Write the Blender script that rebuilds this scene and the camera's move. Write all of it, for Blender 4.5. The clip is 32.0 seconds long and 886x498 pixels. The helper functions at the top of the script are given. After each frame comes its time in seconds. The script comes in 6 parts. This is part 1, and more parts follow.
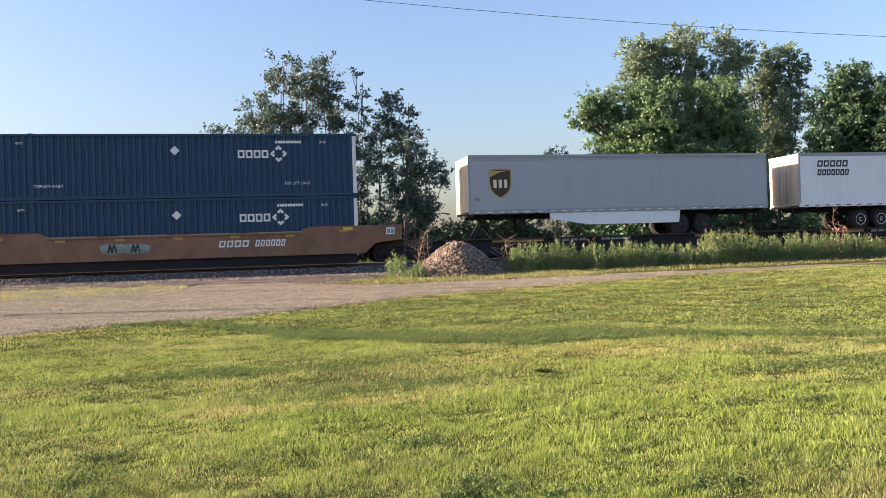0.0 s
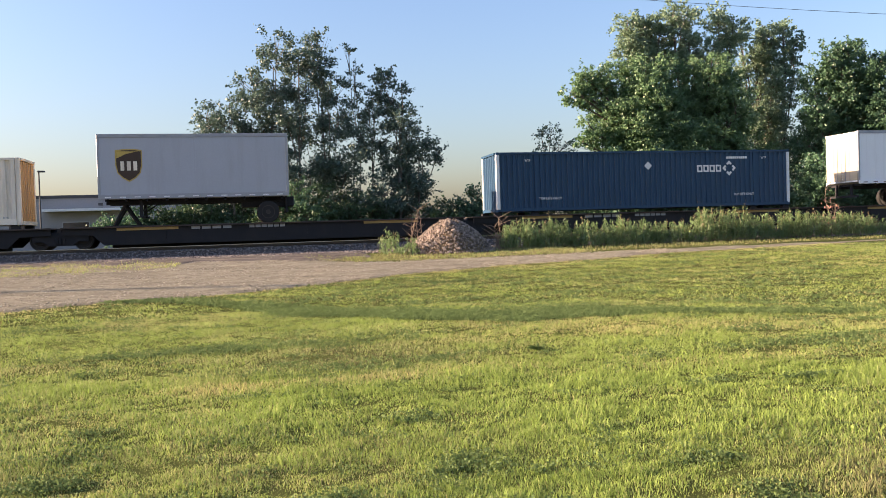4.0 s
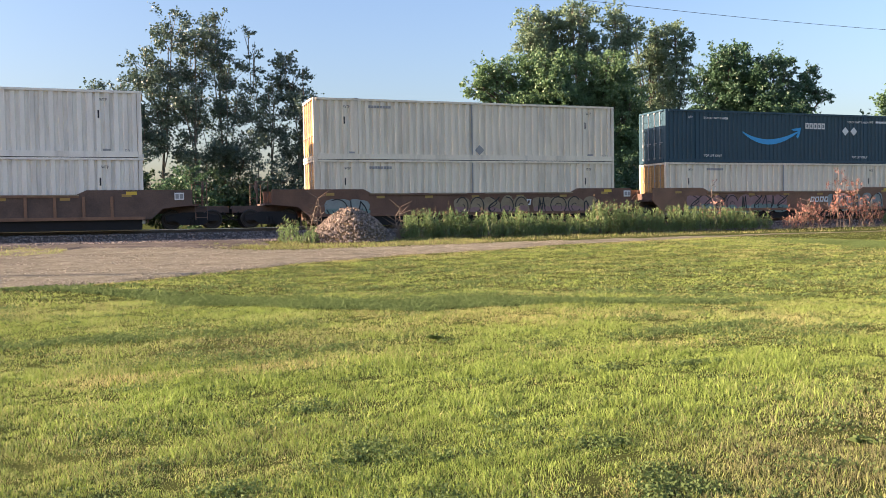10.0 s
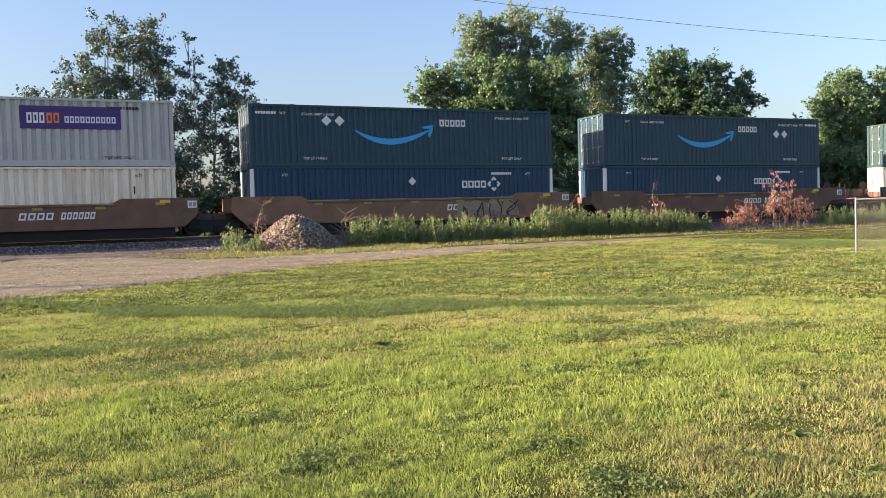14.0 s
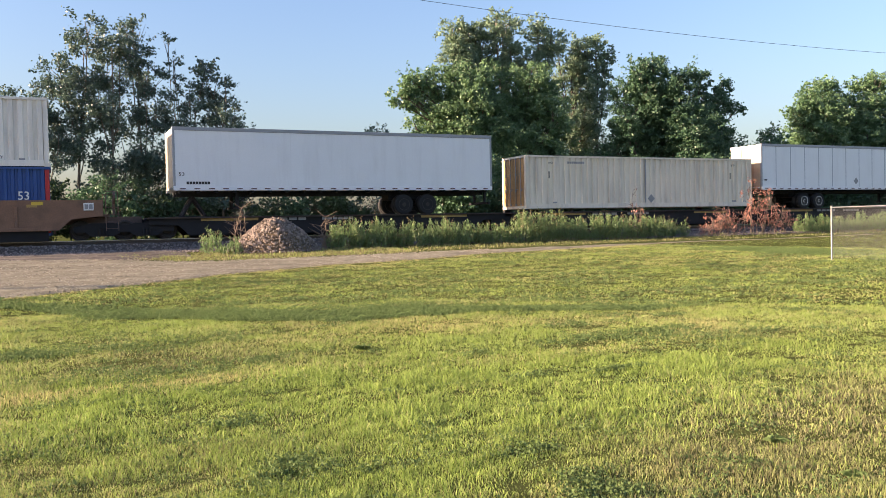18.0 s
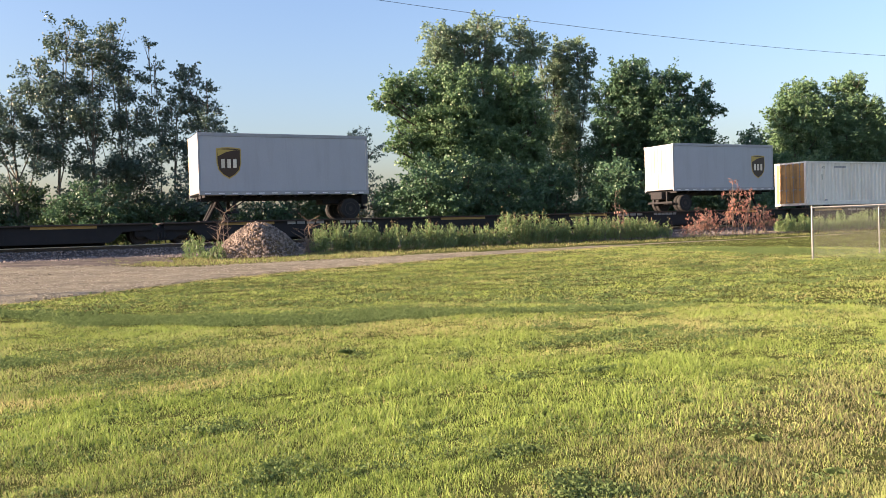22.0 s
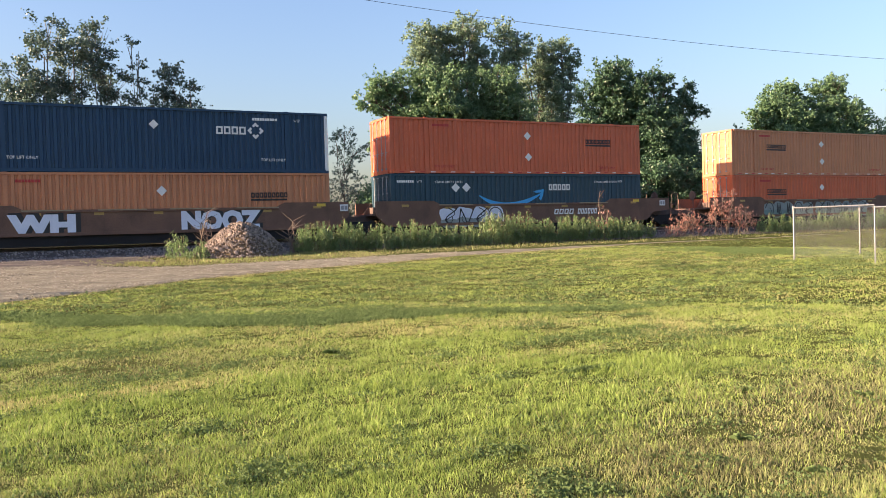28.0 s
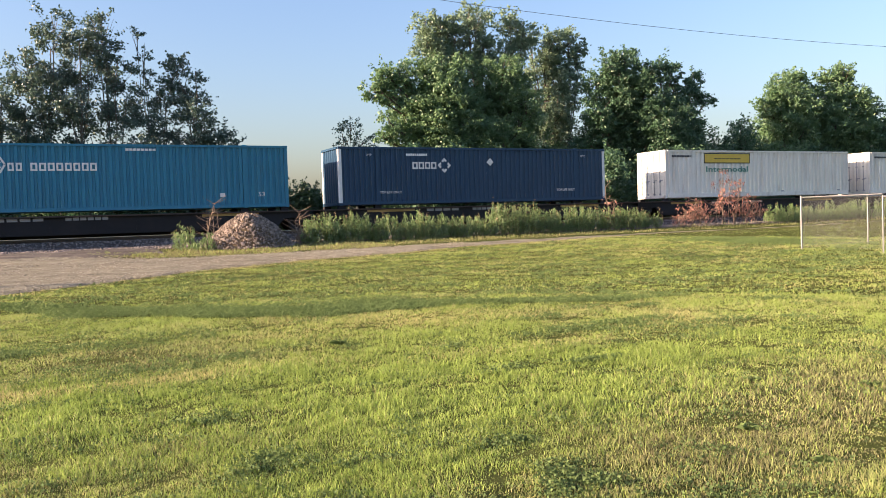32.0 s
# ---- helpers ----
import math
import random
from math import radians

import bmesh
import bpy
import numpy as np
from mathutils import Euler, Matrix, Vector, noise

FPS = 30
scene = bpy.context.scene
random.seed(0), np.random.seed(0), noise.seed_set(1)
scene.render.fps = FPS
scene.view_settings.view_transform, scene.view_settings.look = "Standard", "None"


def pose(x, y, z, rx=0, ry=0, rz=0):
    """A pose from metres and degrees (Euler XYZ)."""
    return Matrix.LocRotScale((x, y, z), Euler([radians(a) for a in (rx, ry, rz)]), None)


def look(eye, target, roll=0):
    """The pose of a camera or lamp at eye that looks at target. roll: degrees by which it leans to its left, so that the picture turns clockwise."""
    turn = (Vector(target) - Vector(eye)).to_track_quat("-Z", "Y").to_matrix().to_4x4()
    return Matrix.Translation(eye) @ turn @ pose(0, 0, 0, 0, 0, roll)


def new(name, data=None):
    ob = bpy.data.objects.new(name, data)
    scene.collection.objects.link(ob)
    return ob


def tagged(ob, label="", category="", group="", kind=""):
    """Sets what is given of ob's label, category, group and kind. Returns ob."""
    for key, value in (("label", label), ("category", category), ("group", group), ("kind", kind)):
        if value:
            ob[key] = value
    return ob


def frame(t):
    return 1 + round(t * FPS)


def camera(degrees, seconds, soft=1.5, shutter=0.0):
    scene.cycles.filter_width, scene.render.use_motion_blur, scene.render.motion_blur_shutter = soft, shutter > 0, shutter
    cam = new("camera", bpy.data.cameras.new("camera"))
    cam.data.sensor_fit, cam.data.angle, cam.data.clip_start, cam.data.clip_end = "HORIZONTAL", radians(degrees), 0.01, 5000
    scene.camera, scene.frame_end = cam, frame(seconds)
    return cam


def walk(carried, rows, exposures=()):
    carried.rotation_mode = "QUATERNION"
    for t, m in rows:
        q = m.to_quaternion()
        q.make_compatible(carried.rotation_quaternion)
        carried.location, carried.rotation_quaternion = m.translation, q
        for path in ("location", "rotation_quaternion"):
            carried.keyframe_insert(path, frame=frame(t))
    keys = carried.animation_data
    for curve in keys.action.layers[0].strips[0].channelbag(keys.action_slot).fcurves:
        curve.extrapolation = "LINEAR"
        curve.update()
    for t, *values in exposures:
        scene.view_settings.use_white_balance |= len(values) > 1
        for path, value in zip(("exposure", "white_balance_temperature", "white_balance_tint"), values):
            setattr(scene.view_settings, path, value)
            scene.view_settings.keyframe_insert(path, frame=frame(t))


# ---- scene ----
# The camera is hand held on one spot and turns slowly to the right: seconds, yaw, pitch, roll.
EYE_Z = 1.6
EXPOSURE, KELVIN, TINT = 1.86, 6620, 27
TURNS = [
    (0.0, -0.00, 0.32, 1.87),
    (0.5, 0.11, 0.14, 1.81),
    (1.0, 0.04, -0.10, 1.79),
    (1.5, -0.16, -0.28, 1.81),
    (2.0, -0.23, -0.41, 1.71),
    (2.5, -0.24, -0.52, 1.62),
    (3.0, -0.22, -0.74, 1.58),
    (3.5, -0.27, -0.98, 1.66),
    (4.0, -0.47, -1.24, 1.81),
    (4.5, -0.75, -1.42, 1.93),
    (6.5, -0.43, -1.52, 1.72),
    (7.0, -0.19, -1.59, 1.72),
    (7.5, -0.26, -1.83, 1.68),
    (8.0, -1.04, -2.06, 1.50),
    (8.5, -2.51, -2.26, 1.34),
    (9.0, -4.27, -2.37, 1.12),
    (9.5, -5.87, -2.37, 1.10),
    (10.0, -7.27, -2.12, 0.94),
    (10.5, -8.46, -1.67, 1.01),
    (11.0, -9.50, -1.30, 0.94),
    (11.5, -10.38, -1.10, 1.09),
    (12.0, -10.91, -1.10, 1.27),
    (12.5, -11.08, -1.22, 1.40),
    (13.0, -11.01, -1.41, 1.65),
    (13.5, -10.91, -1.65, 1.74),
    (14.0, -10.96, -1.83, 1.74),
    (14.5, -11.24, -1.96, 1.69),
    (15.0, -11.67, -2.04, 1.52),
    (15.5, -12.00, -2.13, 1.42),
    (17.5, -12.20, -1.78, 1.38),
    (18.0, -12.31, -1.57, 1.22),
    (18.5, -12.41, -1.47, 1.14),
    (19.0, -12.50, -1.40, 1.12),
    (19.5, -12.54, -1.38, 1.17),
    (20.0, -12.60, -1.28, 1.15),
    (20.5, -12.70, -1.15, 1.22),
    (21.0, -12.86, -1.12, 1.31),
    (21.5, -13.11, -1.21, 1.46),
    (22.0, -13.42, -1.39, 1.71),
    (22.5, -13.78, -1.64, 1.97),
    (23.0, -14.24, -1.76, 2.10),
    (23.5, -14.74, -1.82, 2.21),
    (24.0, -15.17, -1.75, 2.29),
    (24.5, -15.44, -1.66, 2.31),
    (25.0, -15.56, -1.59, 2.33),
    (25.5, -15.56, -1.54, 2.16),
    (27.5, -14.76, -1.44, 1.66),
    (28.0, -14.48, -1.42, 1.66),
    (28.5, -14.21, -1.42, 1.74),
    (29.0, -14.00, -1.50, 1.75),
    (29.5, -13.83, -1.67, 1.75),
    (30.0, -13.77, -1.87, 1.85),
    (30.5, -13.76, -2.04, 1.97),
    (31.0, -13.79, -2.15, 2.03),
    (31.5, -13.89, -2.13, 1.95),
    (32.0, -14.05, -2.05, 1.83),
]
cam = camera(55.86, 32.0, soft=0.75)
walk(cam, [(t, pose(0, 0, EYE_Z, 90 + pitch, roll, yaw)) for t, yaw, pitch, roll in TURNS], exposures=[(0, EXPOSURE, KELVIN, TINT), (32, EXPOSURE, KELVIN, TINT)])

# ---------------------------------------------------------------- light
SUN_EL, SUN_AZ = radians(15.5), radians(267.0)   # azimuth clockwise from +y
world = bpy.data.worlds.new("sky")
scene.world = world
world.use_nodes = True
wn = world.node_tree
sky = wn.nodes.new("ShaderNodeTexSky")
sky.sky_type, sky.sun_disc = "NISHITA", False
sky.sun_elevation, sky.sun_rotation = SUN_EL, SUN_AZ
sky.altitude, sky.air_density, sky.dust_density, sky.ozone_density = 100, 1.35, 2.6, 4.2
wn.nodes["Background"].inputs[1].default_value = 0.0845
wn.links.new(sky.outputs[0], wn.nodes["Background"].inputs[0])
sun = new("sun", bpy.data.lights.new("sun", "SUN"))
sun.data.energy, sun.data.angle, sun.data.color = 5.0, radians(0.6), (1.0, 0.80, 0.53)
sun_way = Vector((math.sin(SUN_AZ) * math.cos(SUN_EL), math.cos(SUN_AZ) * math.cos(SUN_EL), math.sin(SUN_EL)))
sun.matrix_world = look(sun_way * 300, (0, 0, 0))

# ---------------------------------------------------------------- plan
# The railway runs straight past: s metres along it, u metres away from the camera.
YAW = 12.38
AX = Vector((math.cos(radians(YAW)), math.sin(radians(YAW)), 0))
AY = Vector((-math.sin(radians(YAW)), math.cos(radians(YAW)), 0))
U_TRACK, RAIL, SPEED = 40.27, 1.30, 26.40
rnd = random.Random(7)


def su(s, u, z=0.0):
    """World point of a place beside the railway."""
    return AX * s + AY * u + Vector((0, 0, z))


def lerp(table, x):
    for (a, p), (b, q) in zip(table, table[1:]):
        if x <= b:
            k = max(0.0, (x - a) / (b - a))
            k = k * k * (3 - 2 * k) * 0.35 + k * 0.65
            return p + (q - p) * k
    return table[-1][1]


RISE = [(-60, -0.1), (4, 0.0), (10, 0.06), (20, 0.26), (26, 0.42), (30, 0.56), (33, 0.68), (36, 0.82), (45, 0.82), (60, 0.6), (120, 0.4), (4000, 0.4)]


def ground_z(s, u):
    z = lerp(RISE, u)
    if u < 34:
        # the lawn swells a little to the right, with a shallow dip before the fence
        z += 0.05 * math.sin(s * 0.21 + 0.6) * math.sin(u * 0.17) * min(1, max(0, (u - 5) / 8))
    return z


# ---------------------------------------------------------------- materials
def links(nt, *pairs):
    for a, b in pairs:
        nt.links.new(a, b)


def surf(name, col, col2=None, rough=0.6, metal=0.0, scale=3.0, fine=40.0, stretch=(1, 1, 1), amount=0.5, bump=0.1, dirt=None, dirt_amount=0.0, dirt_scale=0.8,
         dirt_stretch=(1, 1, 1), random_mix=0.0, translucent=0.0, spec=0.5, island=0.0):
    """A painted, mineral or plant surface: two noises mix col and col2, a third lays dirt over them."""
    m = bpy.data.materials.new(name)
    m.use_nodes = True
    nt = m.node_tree
    b = nt.nodes["Principled BSDF"]
    N = nt.nodes.new
    tc, mp = N("ShaderNodeTexCoord"), N("ShaderNodeMapping")
    mp.inputs["Scale"].default_value = stretch
    n1, n2 = N("ShaderNodeTexNoise"), N("ShaderNodeTexNoise")
    n1.inputs["Scale"].default_value, n1.inputs["Detail"].default_value = scale, 5
    n2.inputs["Scale"].default_value, n2.inputs["Detail"].default_value = fine, 3
    links(nt, (tc.outputs["Object"], mp.inputs[0]), (mp.outputs[0], n1.inputs["Vector"]), (mp.outputs[0], n2.inputs["Vector"]))
    add = N("ShaderNodeMath")
    add.operation = "ADD"
    links(nt, (n1.outputs[0], add.inputs[0]), (n2.outputs[0], add.inputs[1]))
    last = add.outputs[0]
    if random_mix or island:
        src = N("ShaderNodeObjectInfo").outputs["Random"] if random_mix else N("ShaderNodeNewGeometry").outputs["Random Per Island"]
        mad = N("ShaderNodeMath")
        mad.operation = "MULTIPLY_ADD"
        mad.inputs[1].default_value = (random_mix or island) * 2
        links(nt, (src, mad.inputs[0]), (last, mad.inputs[2]))
        last = mad.outputs[0]
    mr = N("ShaderNodeMapRange")
    off = (random_mix or island)
    mr.inputs[1].default_value, mr.inputs[2].default_value = 0.62 + off * 0.4, 1.38 + off * 1.6
    mr.inputs[4].default_value = amount
    links(nt, (last, mr.inputs[0]))
    mix = N("ShaderNodeMix")
    mix.data_type = "RGBA"
    mix.inputs[6].default_value = (*col, 1)
    mix.inputs[7].default_value = (*(col2 or tuple(c * 0.6 for c in col)), 1)
    links(nt, (mr.outputs[0], mix.inputs[0]))
    out = mix.outputs[2]
    if dirt:
        mp2, n3, mr2, mix2 = N("ShaderNodeMapping"), N("ShaderNodeTexNoise"), N("ShaderNodeMapRange"), N("ShaderNodeMix")
        mp2.inputs["Scale"].default_value = dirt_stretch
        mp2.inputs["Location"].default_value = (3.7, 1.3, 8.1)
        n3.inputs["Scale"].default_value, n3.inputs["Detail"].default_value = dirt_scale, 7
        n3.inputs["Roughness"].default_value = 0.65
        mr2.inputs[1].default_value, mr2.inputs[2].default_value, mr2.inputs[4].default_value = 0.48, 0.72, dirt_amount
        mix2.data_type = "RGBA"
        mix2.inputs[7].default_value = (*dirt, 1)
        links(nt, (tc.outputs["Object"], mp2.inputs[0]), (mp2.outputs[0], n3.inputs["Vector"]), (n3.outputs[0], mr2.inputs[0]), (mr2.outputs[0], mix2.inputs[0]), (out, mix2.inputs[6]))
        out = mix2.outputs[2]
    nt.links.new(out, b.inputs["Base Color"])
    b.inputs["Roughness"].default_value, b.inputs["Metallic"].default_value = rough, metal
    b.inputs["Specular IOR Level"].default_value = spec
    if bump:
        bp = N("ShaderNodeBump")
        bp.inputs["Strength"].default_value, bp.inputs["Distance"].default_value = bump, 0.02
        links(nt, (n2.outputs[0], bp.inputs["Height"]), (bp.outputs[0], b.inputs["Normal"]))
    if translucent:
        tr, ms = N("ShaderNodeBsdfTranslucent"), N("ShaderNodeMixShader")
        ms.inputs[0].default_value = translucent
        links(nt, (out, tr.inputs[0]), (b.outputs[0], ms.inputs[1]), (tr.outputs[0], ms.inputs[2]), (ms.outputs[0], nt.nodes["Material Output"].inputs[0]))
    return m


def paint(name, col, fade=0.75, rust=0.25, rough=0.45, spec=0.5):
    """Weathered container paint: chalky patches and rust or soot that runs down."""
    return surf(name, col, tuple(c * fade for c in col), rough=rough, scale=1.1, fine=14, amount=0.8, bump=0.04, dirt=(0.11, 0.07, 0.045), dirt_amount=rust, dirt_scale=1.4, spec=spec,
                dirt_stretch=(1.6, 1.6, 0.18))


M = {
    "navy": paint("navy_paint", (0.021, 0.065, 0.125), rust=0.06, spec=0.3),
    "slate": paint("slate_paint", (0.029, 0.076, 0.108), rust=0.05, spec=0.3),
    "blue": paint("royal_blue_paint", (0.018, 0.078, 0.27), rust=0.08),
    "teal": paint("teal_paint", (0.010, 0.20, 0.32), rust=0.08),
    "green": paint("dark_green_paint", (0.010, 0.060, 0.070), rust=0.06),
    "orange": paint("orange_paint", (0.68, 0.138, 0.052), rust=0.2),
    "faded_orange": paint("faded_orange_paint", (0.6, 0.235, 0.11), rust=0.2),
    "cream": paint("cream_paint", (0.86, 0.76, 0.61), fade=0.86, rust=0.34),
    "white": paint("white_paint", (0.88, 0.83, 0.74), fade=0.88, rust=0.3),
    "grey": paint("grey_paint", (0.47, 0.475, 0.465), fade=0.85, rust=0.2),
    "trailer_grey": paint("grey_aluminium_skin", (0.40, 0.42, 0.46), fade=0.9, rust=0.12, rough=0.35),
    "trailer_white": paint("white_trailer_skin", (0.85, 0.86, 0.87), fade=0.93, rust=0.08, rough=0.35),
    # Low sun's gold put into the end colour, with rust over it.
    "ochre": paint("rust_stained_sunlit_end", (0.60, 0.34, 0.125), fade=0.72, rust=0.75),
    # Warm sunlight on grey and white ends, mixed into their paint, plus rust.
    "beige": paint("sunlit_beige_end", (0.52, 0.44, 0.33), fade=0.8, rust=0.45),
    "alu": surf("aluminium_trim", (0.36, 0.37, 0.39), rough=0.5, metal=0.35, amount=0.5),
    "rust": surf("rust_brown_steel", (0.21, 0.112, 0.072), (0.115, 0.062, 0.044), rough=0.8, scale=1.2, fine=18, amount=0.9, bump=0.1, dirt=(0.045, 0.032, 0.026), dirt_amount=0.6,
                 dirt_scale=0.9, dirt_stretch=(1, 1, 0.5)),
    "old_rust": surf("dark_rust_steel", (0.17, 0.108, 0.082), (0.09, 0.06, 0.05), rough=0.85, scale=1.4, fine=18, amount=0.9, bump=0.1, dirt=(0.03, 0.026, 0.025), dirt_amount=0.6),
    "tan_rust": surf("tan_brown_steel", (0.29, 0.155, 0.092), (0.165, 0.09, 0.058), rough=0.8, scale=1.2, fine=18, amount=0.9, bump=0.1, dirt=(0.05, 0.035, 0.03), dirt_amount=0.5),
    "soot": surf("sooty_black_steel", (0.012, 0.012, 0.014), (0.007, 0.007, 0.009), rough=0.8, scale=2, fine=25, amount=0.8, bump=0.1, dirt=(0.035, 0.026, 0.022), dirt_amount=0.3),
    "deck": surf("worn_deck_steel", (0.06, 0.045, 0.035), (0.03, 0.026, 0.022), rough=0.85, scale=1.5, fine=20, amount=0.9, dirt=(0.12, 0.06, 0.03), dirt_amount=0.5),
    "wheel": surf("wheel_steel", (0.05, 0.042, 0.038), rough=0.6, metal=0.4, amount=0.6),
    "rail": surf("rail_steel", (0.10, 0.075, 0.06), rough=0.55, metal=0.5, amount=0.6),
    "rail_head": surf("polished_rail_head", (0.5, 0.5, 0.5), rough=0.25, metal=0.9, amount=0.3),
    "tyre": surf("tyre_rubber", (0.018, 0.018, 0.018), rough=0.9, amount=0.5),
    "rim": surf("bright_wheel_rim", (0.7, 0.7, 0.68), rough=0.35, metal=0.6, amount=0.4),
    "mark_white": surf("white_marking", (0.8, 0.8, 0.78), rough=0.5, amount=0.4, scale=3, bump=0),
    "mark_black": surf("black_marking", (0.02, 0.02, 0.022), rough=0.5, amount=0.4, bump=0),
    "mark_grey": surf("grey_marking", (0.3, 0.3, 0.3), rough=0.5, amount=0.4, bump=0),
    "mark_yellow": surf("yellow_marking", (0.75, 0.5, 0.06), rough=0.5, amount=0.4, bump=0),
    "reflector": surf("yellow_reflector", (0.45, 0.28, 0.08), rough=0.4, amount=0.6, bump=0),
    "dark_red": surf("dark_red_reflector", (0.10, 0.03, 0.03), rough=0.4, amount=0.4, bump=0),
    "mark_pink": surf("pink_spray_paint", (0.36, 0.22, 0.21), (0.22, 0.12, 0.11), rough=0.7, amount=0.8, bump=0),
    "mark_aqua": surf("grey_green_spray_paint", (0.20, 0.30, 0.27), (0.13, 0.18, 0.16), rough=0.7, amount=0.8, bump=0),
    "red_mark": surf("red_marking", (0.5, 0.03, 0.03), rough=0.5, amount=0.4, bump=0),
    "mark_blue": surf("light_blue_marking", (0.02, 0.36, 0.72), rough=0.5, amount=0.3, bump=0),
    "mark_purple": surf("purple_panel", (0.055, 0.025, 0.16), rough=0.5, amount=0.4, bump=0),
    "mark_orange": surf("orange_marking", (0.85, 0.2, 0.05), rough=0.5, amount=0.4, bump=0),
    "mark_green": surf("green_marking", (0.02, 0.22, 0.16), rough=0.5, amount=0.4, bump=0),
    "mark_brown": surf("brown_marking", (0.05, 0.022, 0.01), rough=0.4, amount=0.4, bump=0),
    "mark_gold": surf("gold_marking", (0.52, 0.36, 0.08), rough=0.4, amount=0.4, bump=0),
    "mark_sage": surf("pale_spray_paint", (0.30, 0.36, 0.34), (0.2, 0.2, 0.19), rough=0.7, amount=0.8, bump=0),
    "mark_tan": surf("tan_spray_paint", (0.36, 0.29, 0.18), (0.2, 0.13, 0.08), rough=0.7, amount=0.8, bump=0),
    "mark_lilac": surf("pale_blue_spray_paint", (0.74, 0.78, 0.86), (0.52, 0.57, 0.68), rough=0.6, amount=0.7, bump=0),
}

# ---------------------------------------------------------------- mesh helpers
def mesh_of(bm, name):
    me = bpy.data.meshes.new(name)
    bm.to_mesh(me)
    bm.free()
    return me


def part(name, bm, material, parent, label="", at=None):
    """Links a bmesh, or a mesh made earlier, as one mesh object under a thing or a part."""
    me = mesh_of(bm, name) if isinstance(bm, bmesh.types.BMesh) else bm
    if not me.materials:
        me.materials.append(material)
    ob = new(name, me)
    ob.parent = parent
    if at is not None:
        ob.matrix_local = at
    if label:
        ob["label"] = label
    return ob


def solo(name, bm, material, label, category, group="", kind="", at=None):
    me = mesh_of(bm, name) if isinstance(bm, bmesh.types.BMesh) else bm
    if not me.materials:
        me.materials.append(material)
    ob = tagged(new(name, me), label, category, group, kind)
    if at is not None:
        ob.matrix_world = at
    return ob


def thing(name, label, category, group="", kind="", at=None):
    ob = tagged(new(name), label, category, group, kind)
    ob.empty_display_size = 0.3
    if at is not None:
        ob.matrix_world = at
    return ob


def add_box(bm, x0, x1, y0, y1, z0, z1, bevel=0.0):
    vs = [bm.verts.new((x, y, z)) for x in (x0, x1) for y in (y0, y1) for z in (z0, z1)]
    fs = [bm.faces.new([vs[i] for i in q]) for q in ((0, 1, 3, 2), (4, 6, 7, 5), (0, 4, 5, 1), (2, 3, 7, 6), (0, 2, 6, 4), (1, 5, 7, 3))]
    if bevel:
        es = list({e for f in fs for e in f.edges})
        bmesh.ops.bevel(bm, geom=es, offset=bevel, segments=1, affect="EDGES")
    return bm


def box(x0, x1, y0, y1, z0, z1, bevel=0.0):
    return add_box(bmesh.new(), x0, x1, y0, y1, z0, z1, bevel)


def add_prism(bm, outline, y0, y1, axis="y"):
    """Extrudes an outline of (x, z) from y0 to y1."""
    a = [bm.verts.new((x, y0, z)) for x, z in outline]
    b = [bm.verts.new((x, y1, z)) for x, z in outline]
    bm.faces.new(a)
    bm.faces.new(b[::-1])
    n = len(a)
    for i in range(n):
        bm.faces.new((a[i], b[i], b[(i + 1) % n], a[(i + 1) % n]))
    return bm


def prism(outline, y0, y1):
    bm = add_prism(bmesh.new(), outline, y0, y1)
    bmesh.ops.recalc_face_normals(bm, faces=bm.faces[:])
    return bm


def add_tube(bm, p, q, r, r2=None, sides=6):
    p, q = Vector(p), Vector(q)
    r2 = r if r2 is None else r2
    m = (q - p).to_track_quat("Z", "Y").to_matrix()
    rings = []
    for c, rr in ((p, r), (q, r2)):
        rings.append([bm.verts.new(c + m @ Vector((rr * math.cos(a), rr * math.sin(a), 0))) for a in (2 * math.pi * i / sides for i in range(sides))])
    for i in range(sides):
        bm.faces.new((rings[0][i], rings[0][(i + 1) % sides], rings[1][(i + 1) % sides], rings[1][i]))
    bm.faces.new(rings[0][::-1])
    bm.faces.new(rings[1])
    return bm


def lathe_y(profile, sides=20):
    """A body turned about the y axis, from (y, radius) pairs."""
    bm = bmesh.new()
    rings = [[bm.verts.new((r * math.cos(2 * math.pi * i / sides), y, r * math.sin(2 * math.pi * i / sides))) for i in range(sides)] for y, r in profile]
    for a, b in zip(rings, rings[1:]):
        for i in range(sides):
            bm.faces.new((a[i], b[i], b[(i + 1) % sides], a[(i + 1) % sides]))
    bm.faces.new(rings[0])
    bm.faces.new(rings[-1][::-1])
    bmesh.ops.recalc_face_normals(bm, faces=bm.faces[:])
    return bm


SHARED = {}


def shared(key, make, material):
    """A mesh made once and used by all alike parts."""
    if key not in SHARED:
        SHARED[key] = mesh_of(make(), key[0])
        SHARED[key].materials.append(material)
    return SHARED[key]


